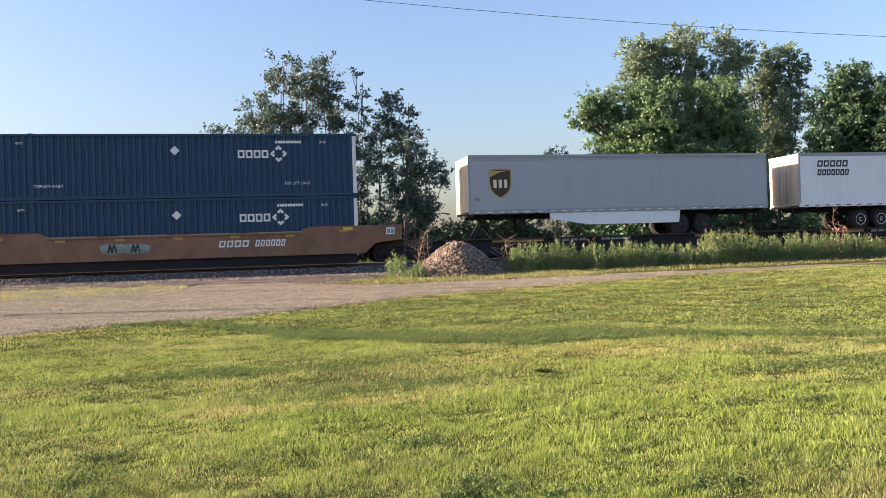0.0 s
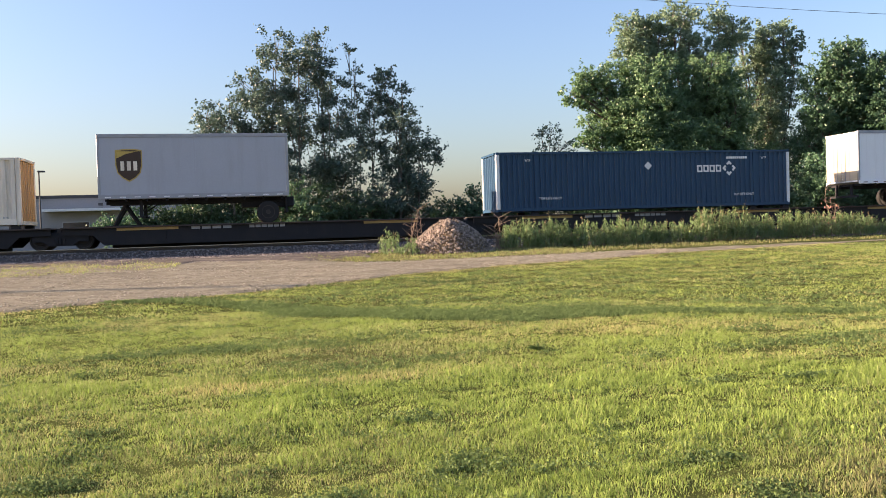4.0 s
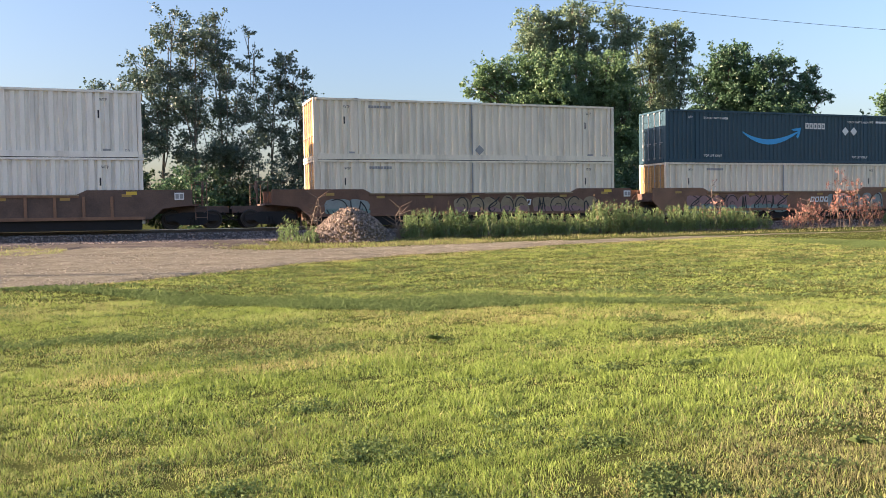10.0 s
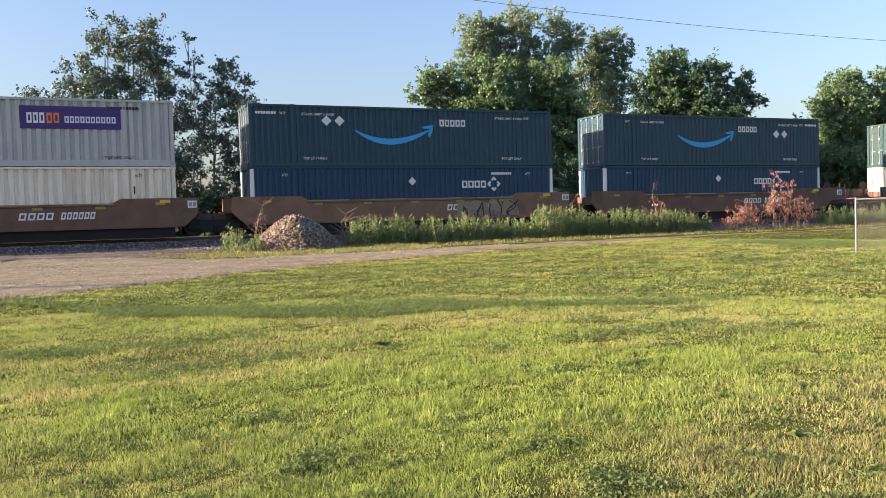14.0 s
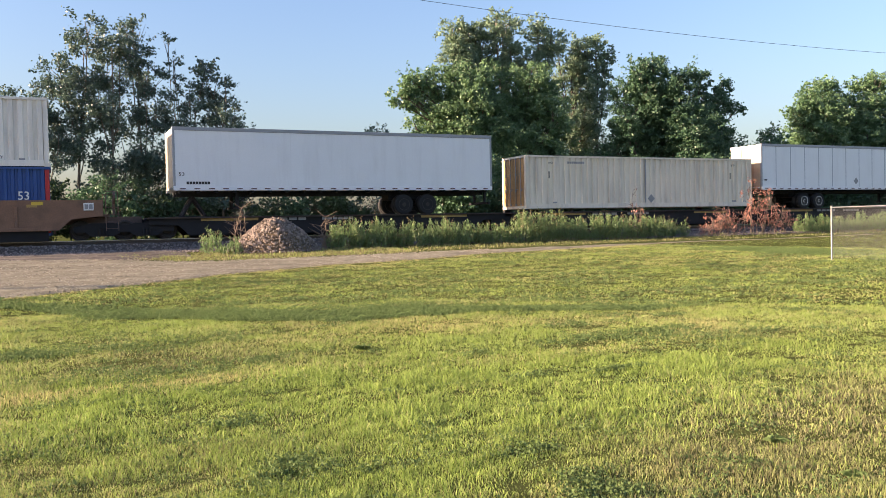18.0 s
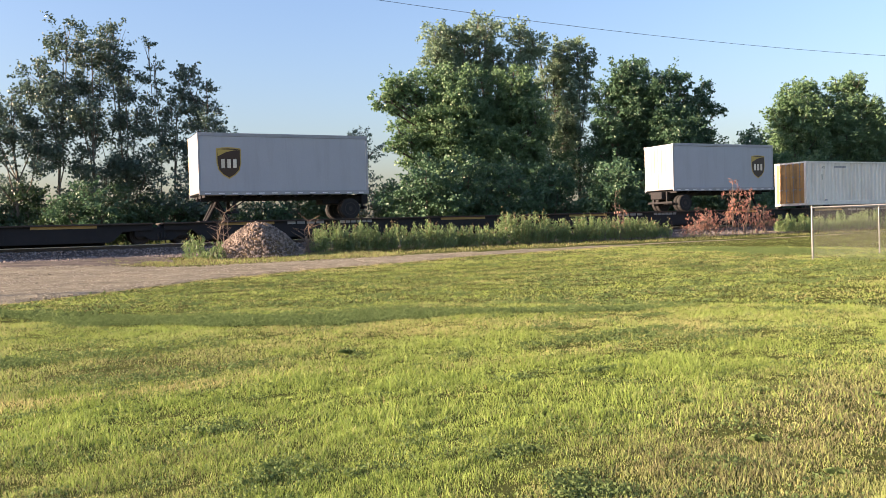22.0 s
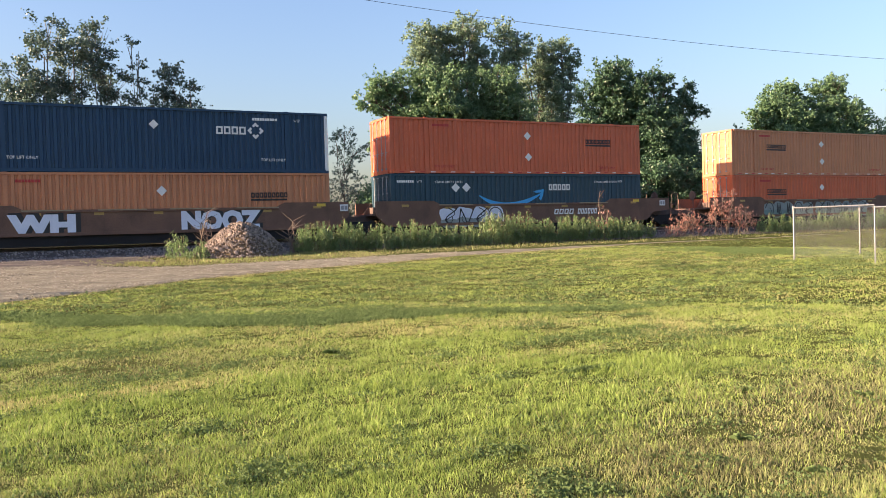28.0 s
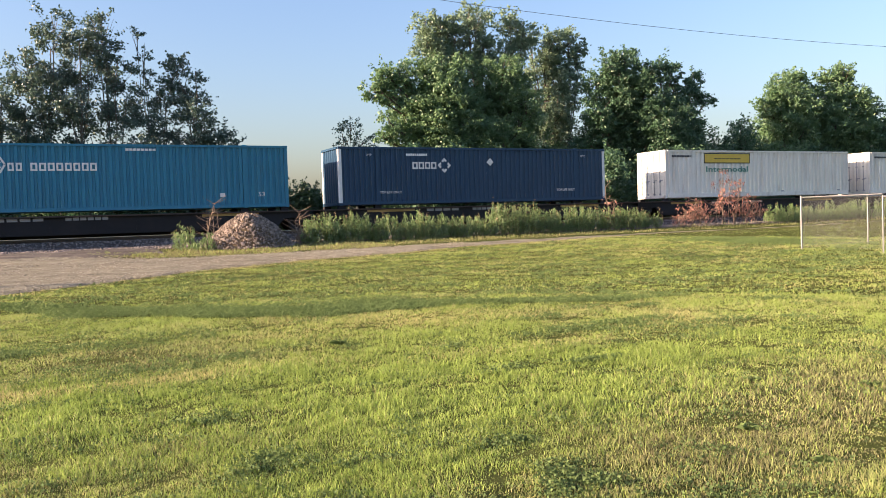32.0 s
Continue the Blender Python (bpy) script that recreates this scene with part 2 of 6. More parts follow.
def words(body, height, width=None, bold=0.0):
    """A mesh of built-in lettering that stands in the xz plane and faces -y, its lower left corner at the origin."""
    cu = bpy.data.curves.new("lettering", "FONT")
    cu.body, cu.size, cu.extrude, cu.offset = body, 1.0, 0.002, bold
    cu.resolution_u = 2
    ob = bpy.data.objects.new("lettering", cu)
    scene.collection.objects.link(ob)
    me = bpy.data.meshes.new_from_object(ob.evaluated_get(bpy.context.evaluated_depsgraph_get()))
    bpy.data.objects.remove(ob)
    bpy.data.curves.remove(cu)
    co = np.empty(len(me.vertices) * 3)
    me.vertices.foreach_get("co", co)
    co = co.reshape(-1, 3)
    lo, hi = co.min(0), co.max(0)
    k = height / (hi[1] - lo[1])
    kx = width / (hi[0] - lo[0]) if width else k
    out = np.stack([(co[:, 0] - lo[0]) * kx, -co[:, 2], (co[:, 1] - lo[1]) * k], 1)
    me.vertices.foreach_set("co", out.ravel())
    me.update()
    return me

# ---------------------------------------------------------------- train: boxes
CW, CH, CL = 2.59, 2.90, 16.10


def rib_panel(length, height, pitch=0.30, depth=0.055):
    """A pressed steel wall: trapezoid ribs, closed at the back; outer face at y = 0, body behind it (+y)."""
    outline, x, x1 = [], -length / 2, length / 2
    n = max(2, int(length / pitch))
    p = length / n
    for i in range(n):
        a = x + i * p
        outline += [(a, depth), (a + p * 0.34, depth), (a + p * 0.45, 0.0), (a + p * 0.89, 0.0)]
    outline += [(x1, depth), (x1, depth + 0.03), (x, depth + 0.03)]
    bm = bmesh.new()
    lo = [bm.verts.new((a, b, 0)) for a, b in outline]
    hi = [bm.verts.new((a, b, height)) for a, b in outline]
    for i in range(len(lo)):
        j = (i + 1) % len(lo)
        bm.faces.new((lo[i], lo[j], hi[j], hi[i]))
    bmesh.ops.recalc_face_normals(bm, faces=bm.faces[:])
    return bm


def frame_mesh(length, posts, low=0.17):
    """Rails round the top and bottom of a container and, if wanted, its posts."""
    bm, x, y = bmesh.new(), length / 2, CW / 2
    for side in (-1, 1):
        add_box(bm, -x + 0.17, x - 0.17, side * y - 0.05, side * y + 0.05, 0.02, low)
        add_box(bm, -x + 0.17, x - 0.17, side * y - 0.045, side * y + 0.045, CH - 0.11, CH - 0.01)
        for px in posts:
            add_box(bm, px - 0.09, px + 0.09, side * y - 0.012, side * y + 0.06, low, CH - 0.11)
    for side in (-1, 1):
        add_box(bm, side * x - 0.06, side * x + 0.06, -y + 0.17, y - 0.17, 0.02, 0.17)
        add_box(bm, side * x - 0.06, side * x + 0.06, -y + 0.17, y - 0.17, CH - 0.11, CH - 0.01)
    return bm


def container(label, wall, frame_col=None, post_col=None, end_col=None, doors="left", length=CL, group="containers on the train"):
    """A 53 foot box: rails, posts, castings, ribbed walls, roof, floor, ribbed front and a pair of doors with lock rods."""
    c = thing("container", label, "container", group)
    x, y = length / 2, CW / 2
    wm, fm, pm, em = M[wall], M[frame_col or wall], M[post_col or wall], M[end_col or wall]
    tag = (round(length, 2),)
    pale = wall in ("cream", "white", "grey")
    low = 0.27 if pale else 0.17
    cm = "soot" if pale else frame_col or wall
    side = shared(("side_wall", wall, *tag), lambda: rib_panel(length - 0.34, CH - 0.11 - low, *((0.36, 0.075) if pale else (0.28, 0.05))), wm)
    part("side_wall", side, wm, c, at=pose(0, -y, low))
    part("side_wall", side, wm, c, at=pose(0, y, low, 0, 0, 180))
    part("frame", shared(("frame", frame_col or wall, *tag), lambda: frame_mesh(length, (-6.0, 6.0), low), fm), fm, c)
    post = shared(("corner_post", post_col or wall), lambda: box(-0.085, 0.085, -0.085, 0.085, 0.12, CH - 0.12, 0.012), pm)
    cast = shared(("corner_casting", frame_col or wall), lambda: box(-0.09, 0.09, -0.09, 0.09, 0.0, 0.12, 0.01), fm)
    lift = shared(("lift_casting", cm), lambda: box(-0.11, 0.11, -0.03, 0.06, 0.0, 0.13, 0.01), M[cm])
    for sx in (-1, 1):
        for sy in (-1, 1):
            part("corner_post", post, pm, c, at=pose(sx * (x - 0.085), sy * (y - 0.085), 0))
            part("corner_casting", cast, fm, c, at=pose(sx * (x - 0.09), sy * (y - 0.09), 0))
            part("corner_casting", cast, fm, c, at=pose(sx * (x - 0.09), sy * (y - 0.09), CH - 0.12))
            part("lift_casting", lift, M[cm], c, at=pose(sx * 6.0, sy * (y + 0.005), CH - 0.115))
            part("lift_casting", lift, M[cm], c, at=pose(sx * 6.0, sy * (y + 0.005), -0.005))
    part("roof", shared(("roof", wall, *tag), lambda: roof_mesh(length), wm), wm, c)
    part("floor", shared(("floor", *tag), lambda: box(-x + 0.1, x - 0.1, -y + 0.1, y - 0.1, 0.06, 0.16), M["soot"]), M["soot"], c)
    d = -1 if doors == "left" else 1
    front = shared(("front_wall", end_col or wall), lambda: rib_panel(CW - 0.36, CH - 0.28, 0.3, 0.05), em)
    part("front_wall", front, em, c, at=pose(-d * x, 0, 0.17, 0, 0, 90 if d < 0 else -90))
    for k in (-1, 1):
        door = part("door", shared(("door", end_col or wall), lambda: door_mesh(), em), em, c, at=pose(d * (x - 0.02), k * 0.56, 0.17, 0, 0, 90 if d > 0 else -90))
        for r in (-0.28, 0.25):
            part("lock_rod", shared(("lock_rod",), rod_mesh, M["alu"]), M["alu"], door, at=pose(r, -0.045, 0))
    return c


def roof_mesh(length):
    bm = bmesh.new()
    x, y, n = length / 2 - 0.1, CW / 2 - 0.05, 30
    for i in range(n):
        a = -x + i * 2 * x / n
        add_box(bm, a, a + 1.3 * x / n, -y, y, CH - 0.06, CH - 0.015)
        add_box(bm, a + 1.3 * x / n, a + 2 * x / n, -y, y, CH - 0.07, CH - 0.04)
    return bm


def door_mesh():
    bm = box(-0.55, 0.55, 0, 0.05, 0, CH - 0.28, 0.006)
    for i in range(5):
        z = 0.14 + i * 0.5
        add_box(bm, -0.48, 0.48, -0.022, 0.002, z, z + 0.33, 0.012)
    return bm


def rod_mesh():
    bm = add_tube(bmesh.new(), (0, 0, 0.02), (0, 0, CH - 0.3), 0.02)
    for z in (0.05, 0.8, 1.7, CH - 0.36):
        add_box(bm, -0.06, 0.06, -0.02, 0.04, z, z + 0.08)
    add_box(bm, -0.02, 0.26, -0.04, -0.01, 0.9, 0.94)
    return bm


# marks painted or stuck on the side that faces the lawn; fractions of the box's length and depth from the top
def spot(fx, fz, length=CL, height=CH):
    return (fx - 0.5) * length, (1 - fz) * height


SKIN = -CW / 2 - 0.008


def diamond(parent, fx, fz, size=0.42, mat="mark_white", length=CL, height=CH, skin=SKIN, hazard=True):
    x, z = spot(fx, fz, length, height)
    h = size / 2
    part("placard", shared(("placard", size, mat), lambda: prism([(-h, 0), (0, -h), (h, 0), (0, h)], -0.004, 0.004), M[mat]), M[mat], parent, at=pose(x, skin, z))


def blocks(parent, fx0, fx1, fz, high, mat, n=6, name="wordmark", length=CL, height=CH, skin=SKIN, lean=0.0, gap=0.18, apart=False):
    """A brand word as a row of plain bars."""
    x0, z = spot(fx0, fz, length, height)
    x1, _ = spot(fx1, fz, length, height)
    bm, p = bmesh.new(), (x1 - x0) / n
    for i in range(n):
        a, b = x0 + (i + gap / 2) * p, x0 + (i + 1 - gap / 2) * p
        if high > 0.2 and b - a > 0.1:
            # a plain hollow box, each one a part
            w, t = min(0.3 * (b - a), 0.22 * high), 0.22 * high
            glyph, rings = bmesh.new(), []
            for y in (skin - 0.004, skin + 0.004):
                for p0, p1, h0, h1 in ((a, b, 0, high), (a + w, b - w, t, high - t)):
                    rings.append([glyph.verts.new((q + lean * h / high, y, z + h)) for q, h in ((p0, h0), (p1, h0), (p1, h1), (p0, h1))])
            for k in range(4):
                m = (k + 1) % 4
                for u0, u1 in ((0, 1), (3, 2), (2, 0), (1, 3)):
                    glyph.faces.new((rings[u0][k], rings[u0][m], rings[u1][m], rings[u1][k]))
            bmesh.ops.recalc_face_normals(glyph, faces=glyph.faces[:])
            part(name, glyph, M[mat], parent)
            continue
        add_prism(bm, [(a, z), (b, z), (b + lean, z + high), (a + lean, z + high)], skin - 0.004, skin + 0.004)
        if apart:
            bmesh.ops.recalc_face_normals(bm, faces=bm.faces[:])
            part(name, bm, M[mat], parent)
            bm = bmesh.new()
    if apart:
        bm.free()
        return None
    if not bm.faces:
        bm.free()
        return None
    bmesh.ops.recalc_face_normals(bm, faces=bm.faces[:])
    return part(name, bm, M[mat], parent)


def plate(parent, fx0, fx1, fz0, fz1, mat, name="panel", length=CL, height=CH, skin=SKIN):
    x0, z1 = spot(fx0, fz0, length, height)
    x1, z0 = spot(fx1, fz1, length, height)
    return part(name, box(x0, x1, skin - 0.003, skin + 0.003, z0, z1), M[mat], parent)


def text(parent, body, fx, fz, high, mat, width=None, name="lettering", length=CL, height=CH, skin=SKIN - 0.004, bold=0.0):
    key = ("lettering", body, high, mat, width)
    if key not in SHARED:
        SHARED[key] = words(body, high, width, bold)
        SHARED[key].materials.append(M[mat])
    x, z = spot(fx, fz, length, height)
    return part(name, SHARED[key], M[mat], parent, at=pose(x, skin, z))


def lift_words(c, mat, f0=0.155, f1=0.81, z=0.89):
    for f in (f0, f1):
        text(c, "TOP LIFT ONLY", f, z, 0.13, mat, 1.2, bold=0.01)


def numbers(c, fx, fz, mat, width=0.075, n=10):
    blocks(c, fx, fx + width, fz, 0.12, mat, n, "number_bars")


def wtp(c, mat):
    for f in (0.09, 0.895):
        text(c, "WTP", f, 0.165, 0.13, mat, 0.3)


def lattice(c, fx, fz, size, mat):
    """The diamond-shaped lattice badge: four small bent bars round a gap."""
    x, z = spot(fx, fz)
    bm, h = bmesh.new(), size / 2
    for a in range(4):
        w = [Vector((math.cos(math.pi / 2 * a + b) * r * h, math.sin(math.pi / 2 * a + b) * r * h)) for b, r in ((-0.62, 0.72), (0.0, 1.0), (0.62, 0.72), (0.45, 0.45), (0, 0.6), (-0.45, 0.45))]
        add_prism(bm, [(x + q.x, z + q.y) for q in w], SKIN - 0.004, SKIN + 0.004)
    bmesh.ops.recalc_face_normals(bm, faces=bm.faces[:])
    part("badge", bm, M[mat], c)


def navy_box(end="right", flip=False, bright=True):
    c = container("dark navy ribbed steel container with pale corner posts", "navy", None, "mark_white" if bright else None, doors=end)
    a = 0.245 if flip else 0.665
    blocks(c, a, a + 0.088, 0.385, 0.36, "mark_white", 4, gap=0.16)
    lattice(c, a + 0.115, 0.32, 0.78, "mark_white")
    diamond(c, 0.53 if flip else 0.497, 0.26)
    numbers(c, 0.225 if flip else 0.77, 0.155, "mark_white")
    lift_words(c, "mark_white", 0.133, 0.793, 0.81)
    wtp(c, "mark_white")
    return c


def swoosh(c, f0, f1, ftop, sag, mat="mark_blue"):
    """A curved smile-shaped arrow with a bent head."""
    x0, z = spot(f0, ftop)
    x1, _ = spot(f1, ftop)
    bm, n = bmesh.new(), 22
    up, dn = [], []
    for i in range(n + 1):
        k = i / n
        x = x0 + (x1 - x0) * k
        zz = z - sag * 4 * k * (1 - k) * (1 - 0.25 * (k - 0.5)) + 0.10 * k
        w = 0.03 + 0.27 * math.sin(math.pi * min(1, k * 0.93 + 0.04)) ** 0.8
        up.append((x, zz + w * 0.4))
        dn.append((x, zz - w * 0.6))
    for i in range(n):
        add_prism(bm, [dn[i], dn[i + 1], up[i + 1], up[i]], SKIN - 0.004, SKIN + 0.004)
    hx, hz = x1 + 0.12, z + 0.16
    add_prism(bm, [(hx - 0.62, hz + 0.06), (hx - 0.5, hz - 0.03), (hx - 0.12, hz - 0.02), (hx + 0.06, hz + 0.14), (hx, hz + 0.16)], SKIN - 0.004, SKIN + 0.004)
    add_prism(bm, [(hx + 0.06, hz + 0.14), (hx - 0.12, hz - 0.02), (hx - 0.28, hz - 0.36), (hx - 0.16, hz - 0.48), (hx - 0.02, hz - 0.2)], SKIN - 0.004, SKIN + 0.004)
    bmesh.ops.remove_doubles(bm, verts=bm.verts[:], dist=0.001)
    bmesh.ops.recalc_face_normals(bm, faces=bm.faces[:])
    part("smile_arrow", bm, M[mat], c)


def slate_box(marks="right", end="left"):
    c = container("dark slate-blue ribbed container with a light blue curved arrow", "slate", doors=end)
    swoosh(c, 0.318, 0.563, 0.40, 0.55)
    blocks(c, 0.593, 0.685, 0.31, 0.34, "mark_white", 5, gap=0.2)
    for f in ((0.78, 0.82) if marks == "right" else (0.23, 0.27)):
        diamond(c, f, 0.34 if marks == "right" else 0.25, 0.5)
    for f in (0.155, 0.79):
        text(c, "STACK LIMIT 3 HIGH", f, 0.17, 0.12, "mark_white", 1.6, bold=0.01)
    lift_words(c, "mark_white")
    numbers(c, 0.925 if marks == "right" else 0.02, 0.16, "mark_white", 0.06, 8)
    wtp(c, "mark_white")
    return c


def blue_box(number=False):
    c = container("royal blue ribbed container with red corner posts", "blue", None, "red_mark", None, "left")
    diamond(c, 0.195, 0.31, 0.62)
    blocks(c, 0.215, 0.28, 0.40, 0.06, "mark_white", 1, "stripe")
    for k in range(7):
        plate(c, 0.215, 0.275 - 0.004 * (k % 2), 0.21 + k * 0.03, 0.225 + k * 0.03, "mark_white", "stripe")
    blocks(c, 0.32, 0.435, 0.56, 0.50, "mark_orange" if not number else "mark_white", 5, gap=0.3)
    blocks(c, 0.455, 0.68, 0.56, 0.50, "mark_white", 10, gap=0.3)
    plate(c, 0.555, 0.585, 0.08, 0.22, "mark_white", "label_plate")
    numbers(c, 0.82, 0.17, "mark_white", 0.055, 8)
    text(c, "53", 0.925 if number else 0.075, 0.48, 0.36, "mark_white", 0.42, bold=0.01)
    plate(c, 0.922 if number else 0.072, 0.955 if number else 0.105, 0.6, 0.72, "mark_white", "label_plate")
    return c


def pale_box(col="cream", rusty=True, marks=True, end="left", patch=0.52):
    c = container("off-white ribbed container with rust streaks" if col == "white" else "cream ribbed container with rust streaks and worn ends", col, None, None, "ochre", end)
    numbers(c, 0.165, 0.15, "mark_grey", 0.07, 8)
    diamond(c, patch, 0.82, 0.5, "mark_grey")
    wtp(c, "mark_black")
    text(c, "53", 0.955, 0.93, 0.16, "mark_grey", 0.22)
    plate(c, 0.4935, 0.4975, 0.045, 0.9, "mark_grey", "panel_joint", skin=SKIN + 0.004)
    for f in (0.07, 0.87):
        plate(c, f + 0.02, f + 0.024, 0.3, 0.42, "mark_black", "latch_mark")
    for f in (0.105, 0.9):
        plate(c, f, f + 0.02, 0.87, 0.9, "mark_grey", "label_plate")
    return c


def grey_box(f0, f1, faded=False, marks=(0.83, 0.87), length=CL):
    c = container("light grey ribbed container with a purple panel" if not faded else "light grey ribbed container with a faded pale panel", "grey", None, None, "beige", length=length)
    if not faded:
        plate(c, f0, f1, 0.12, 0.45, "mark_purple")
        blocks(c, f0 + 0.015, f0 + 0.06, 0.37, 0.44, "mark_white", 3, skin=SKIN - 0.008, gap=0.2)
        blocks(c, f0 + 0.062, f0 + 0.095, 0.37, 0.44, "mark_orange", 2, skin=SKIN - 0.008, gap=0.2)
        blocks(c, f0 + 0.105, f1 - 0.012, 0.36, 0.27, "mark_lilac", 10, skin=SKIN - 0.008, gap=0.22)
    else:
        n = 12
        for i in range(n):
            a = f0 + (f1 - f0) * i / n
            plate(c, a, a + (f1 - f0) / n * 0.62, 0.14, 0.40, "mark_lilac" if i > 5 else "mark_white", "faded_strip")
    for f in marks:
        diamond(c, f, 0.26, 0.4, "mark_white")
    lift_words(c, "mark_black", 0.20, 0.82)
    numbers(c, 0.83, 0.15, "mark_black", 0.08, 10)
    wtp(c, "mark_black")
    return c


def orange_box(col="orange", word=0.79, pair=True, slim=False):
    c = container("bright orange ribbed container with two pale placards" if col == "orange" else "faded orange ribbed container with a dark name bar", col, doors="left")
    blocks(c, word - 0.03, word + 0.08, 0.40, 0.24, "mark_black", 9)
    plate(c, word - 0.03, word + 0.08, 0.42, 0.45, "mark_black", "underline")
    diamond(c, 0.512, 0.28, 0.46)
    if pair:
        diamond(c, 0.515, 0.68, 0.46)
    numbers(c, 0.15, 0.15, "red_mark", 0.06, 8)
    lift_words(c, "red_mark")
    for i in range(26):
        f = 0.03 + i * 0.0365
        plate(c, f, f + 0.017, 0.962, 0.978, "mark_white" if i % 2 else "red_mark", "reflector_strip", skin=-CW / 2 - 0.055)
    return c


def yellow_sign(c, f0, f1, z0, z1):
    plate(c, f0, f1, z0, z1, "mark_black", "sign_border")
    plate(c, f0 + 0.004, f1 - 0.004, z0 + 0.02, z1 - 0.02, "mark_yellow", "sign", skin=SKIN - 0.006)
    blocks(c, f0 + 0.05, f1 - 0.05, z1 - 0.09, (z1 - z0 - 0.2) * CH, "mark_black", 7, skin=SKIN - 0.012)


def sign_box(kind):
    c = container("white ribbed container with a yellow name sign", "white", doors="left")
    if kind == "low":
        yellow_sign(c, 0.63, 0.845, 0.25, 0.72)
    elif kind == "green_word":
        yellow_sign(c, 0.63, 0.855, 0.06, 0.28)
        text(c, "Intermodal", 0.64, 0.46, 0.34, "mark_green", 3.2, bold=0.015)
        lift_words(c, "mark_black", 0.14, 0.82)
    else:
        yellow_sign(c, 0.19, 0.43, 0.06, 0.28)
        text(c, "Intermodal", 0.20, 0.46, 0.34, "mark_green", 3.5, bold=0.015)
    numbers(c, 0.03, 0.15, "mark_black", 0.1, 8)
    for f in (0.6, 0.93):
        plate(c, f, f + 0.015, 0.88, 0.92, "mark_grey", "label_plate")
    return c


def green_box():
    c = container("dark green ribbed container with gold brackets and lettering", "green", None, None, None, "left")
    text(c, "How tomorrow moves", 0.285, 0.49, 0.30, "mark_gold", 3.6)
    blocks(c, 0.585, 0.73, 0.52, 0.80, "mark_gold", 3)
    blocks(c, 0.595, 0.725, 0.66, 0.22, "mark_gold", 8)
    for f, d in ((0.545, 1), (0.77, -1)):
        x, _ = spot(f, 0)
        bm = box(x, x + d * 0.1, SKIN - 0.004, SKIN + 0.004, CH * 0.28, CH * 0.82)
        add_box(bm, x, x + d * 0.36, SKIN - 0.004, SKIN + 0.004, CH * 0.28, CH * 0.31)
        add_box(bm, x, x + d * 0.36, SKIN - 0.004, SKIN + 0.004, CH * 0.79, CH * 0.82)
        bmesh.ops.recalc_face_normals(bm, faces=bm.faces[:])
        part("bracket", bm, M["mark_gold"], c)
    for f in (0.575, 0.60, 0.715, 0.74):
        x, z = spot(f, 0.78)
        part("gold_dot", shared(("gold_dot",), lambda: lathe_y([(-0.004, 0.13), (0.004, 0.13)], 14), M["mark_gold"]), M["mark_gold"], c, at=pose(x, SKIN, z))
    numbers(c, 0.80, 0.24, "mark_white", 0.075, 9)
    text(c, "53", 0.07, 0.80, 0.22, "mark_white", 0.32)
    text(c, "53", 0.93, 0.86, 0.2, "mark_white", 0.3)
    return c


def teal_box():
    c = container("teal blue ribbed container with a white badge and name", "teal", doors="right")
    x, z = spot(0.235, 0.31)
    bm = bmesh.new()
    for a in range(6):
        t0 = math.pi / 3 * a + math.pi / 6
        p = [(x + r * math.cos(t0 + d), z + r * math.sin(t0 + d)) for r, d in ((0.42, -0.5), (0.42, 0.5), (0.33, 0.5), (0.33, -0.5))]
        add_prism(bm, p, SKIN - 0.004, SKIN + 0.004)
        add_prism(bm, [(x + 0.1 * math.cos(t0 - 0.4), z + 0.1 * math.sin(t0 - 0.4)), (x + 0.26 * math.cos(t0 - 0.15), z + 0.26 * math.sin(t0 - 0.15)),
                       (x + 0.26 * math.cos(t0 + 0.15), z + 0.26 * math.sin(t0 + 0.15)), (x + 0.1 * math.cos(t0 + 0.4), z + 0.1 * math.sin(t0 + 0.4))], SKIN - 0.004, SKIN + 0.004)
    bmesh.ops.recalc_face_normals(bm, faces=bm.faces[:])
    part("badge", bm, M["mark_white"], c)
    blocks(c, 0.262, 0.30, 0.40, 0.34, "mark_white", 2, gap=0.25)
    blocks(c, 0.315, 0.479, 0.40, 0.34, "mark_white", 8, gap=0.2)
    numbers(c, 0.1, 0.14, "mark_white", 0.075, 9)
    blocks(c, 0.55, 0.63, 0.1, 0.1, "mark_white", 8, "number_bars")
    for f in (0.07, 0.91):
        text(c, "53", f, 0.82, 0.2, "mark_white", 0.3)
    for f in (0.18, 0.80):
        plate(c, f, f + 0.014, 0.76, 0.82, "mark_white", "label_plate")
    return c


# ---------------------------------------------------------------- train: road trailers
TH = 2.86


def trailer_body(length):
    x, y = length / 2, CW / 2
    bm = box(-x, x, -y, y, 0.1, TH - 0.03, 0.03)
    return bm


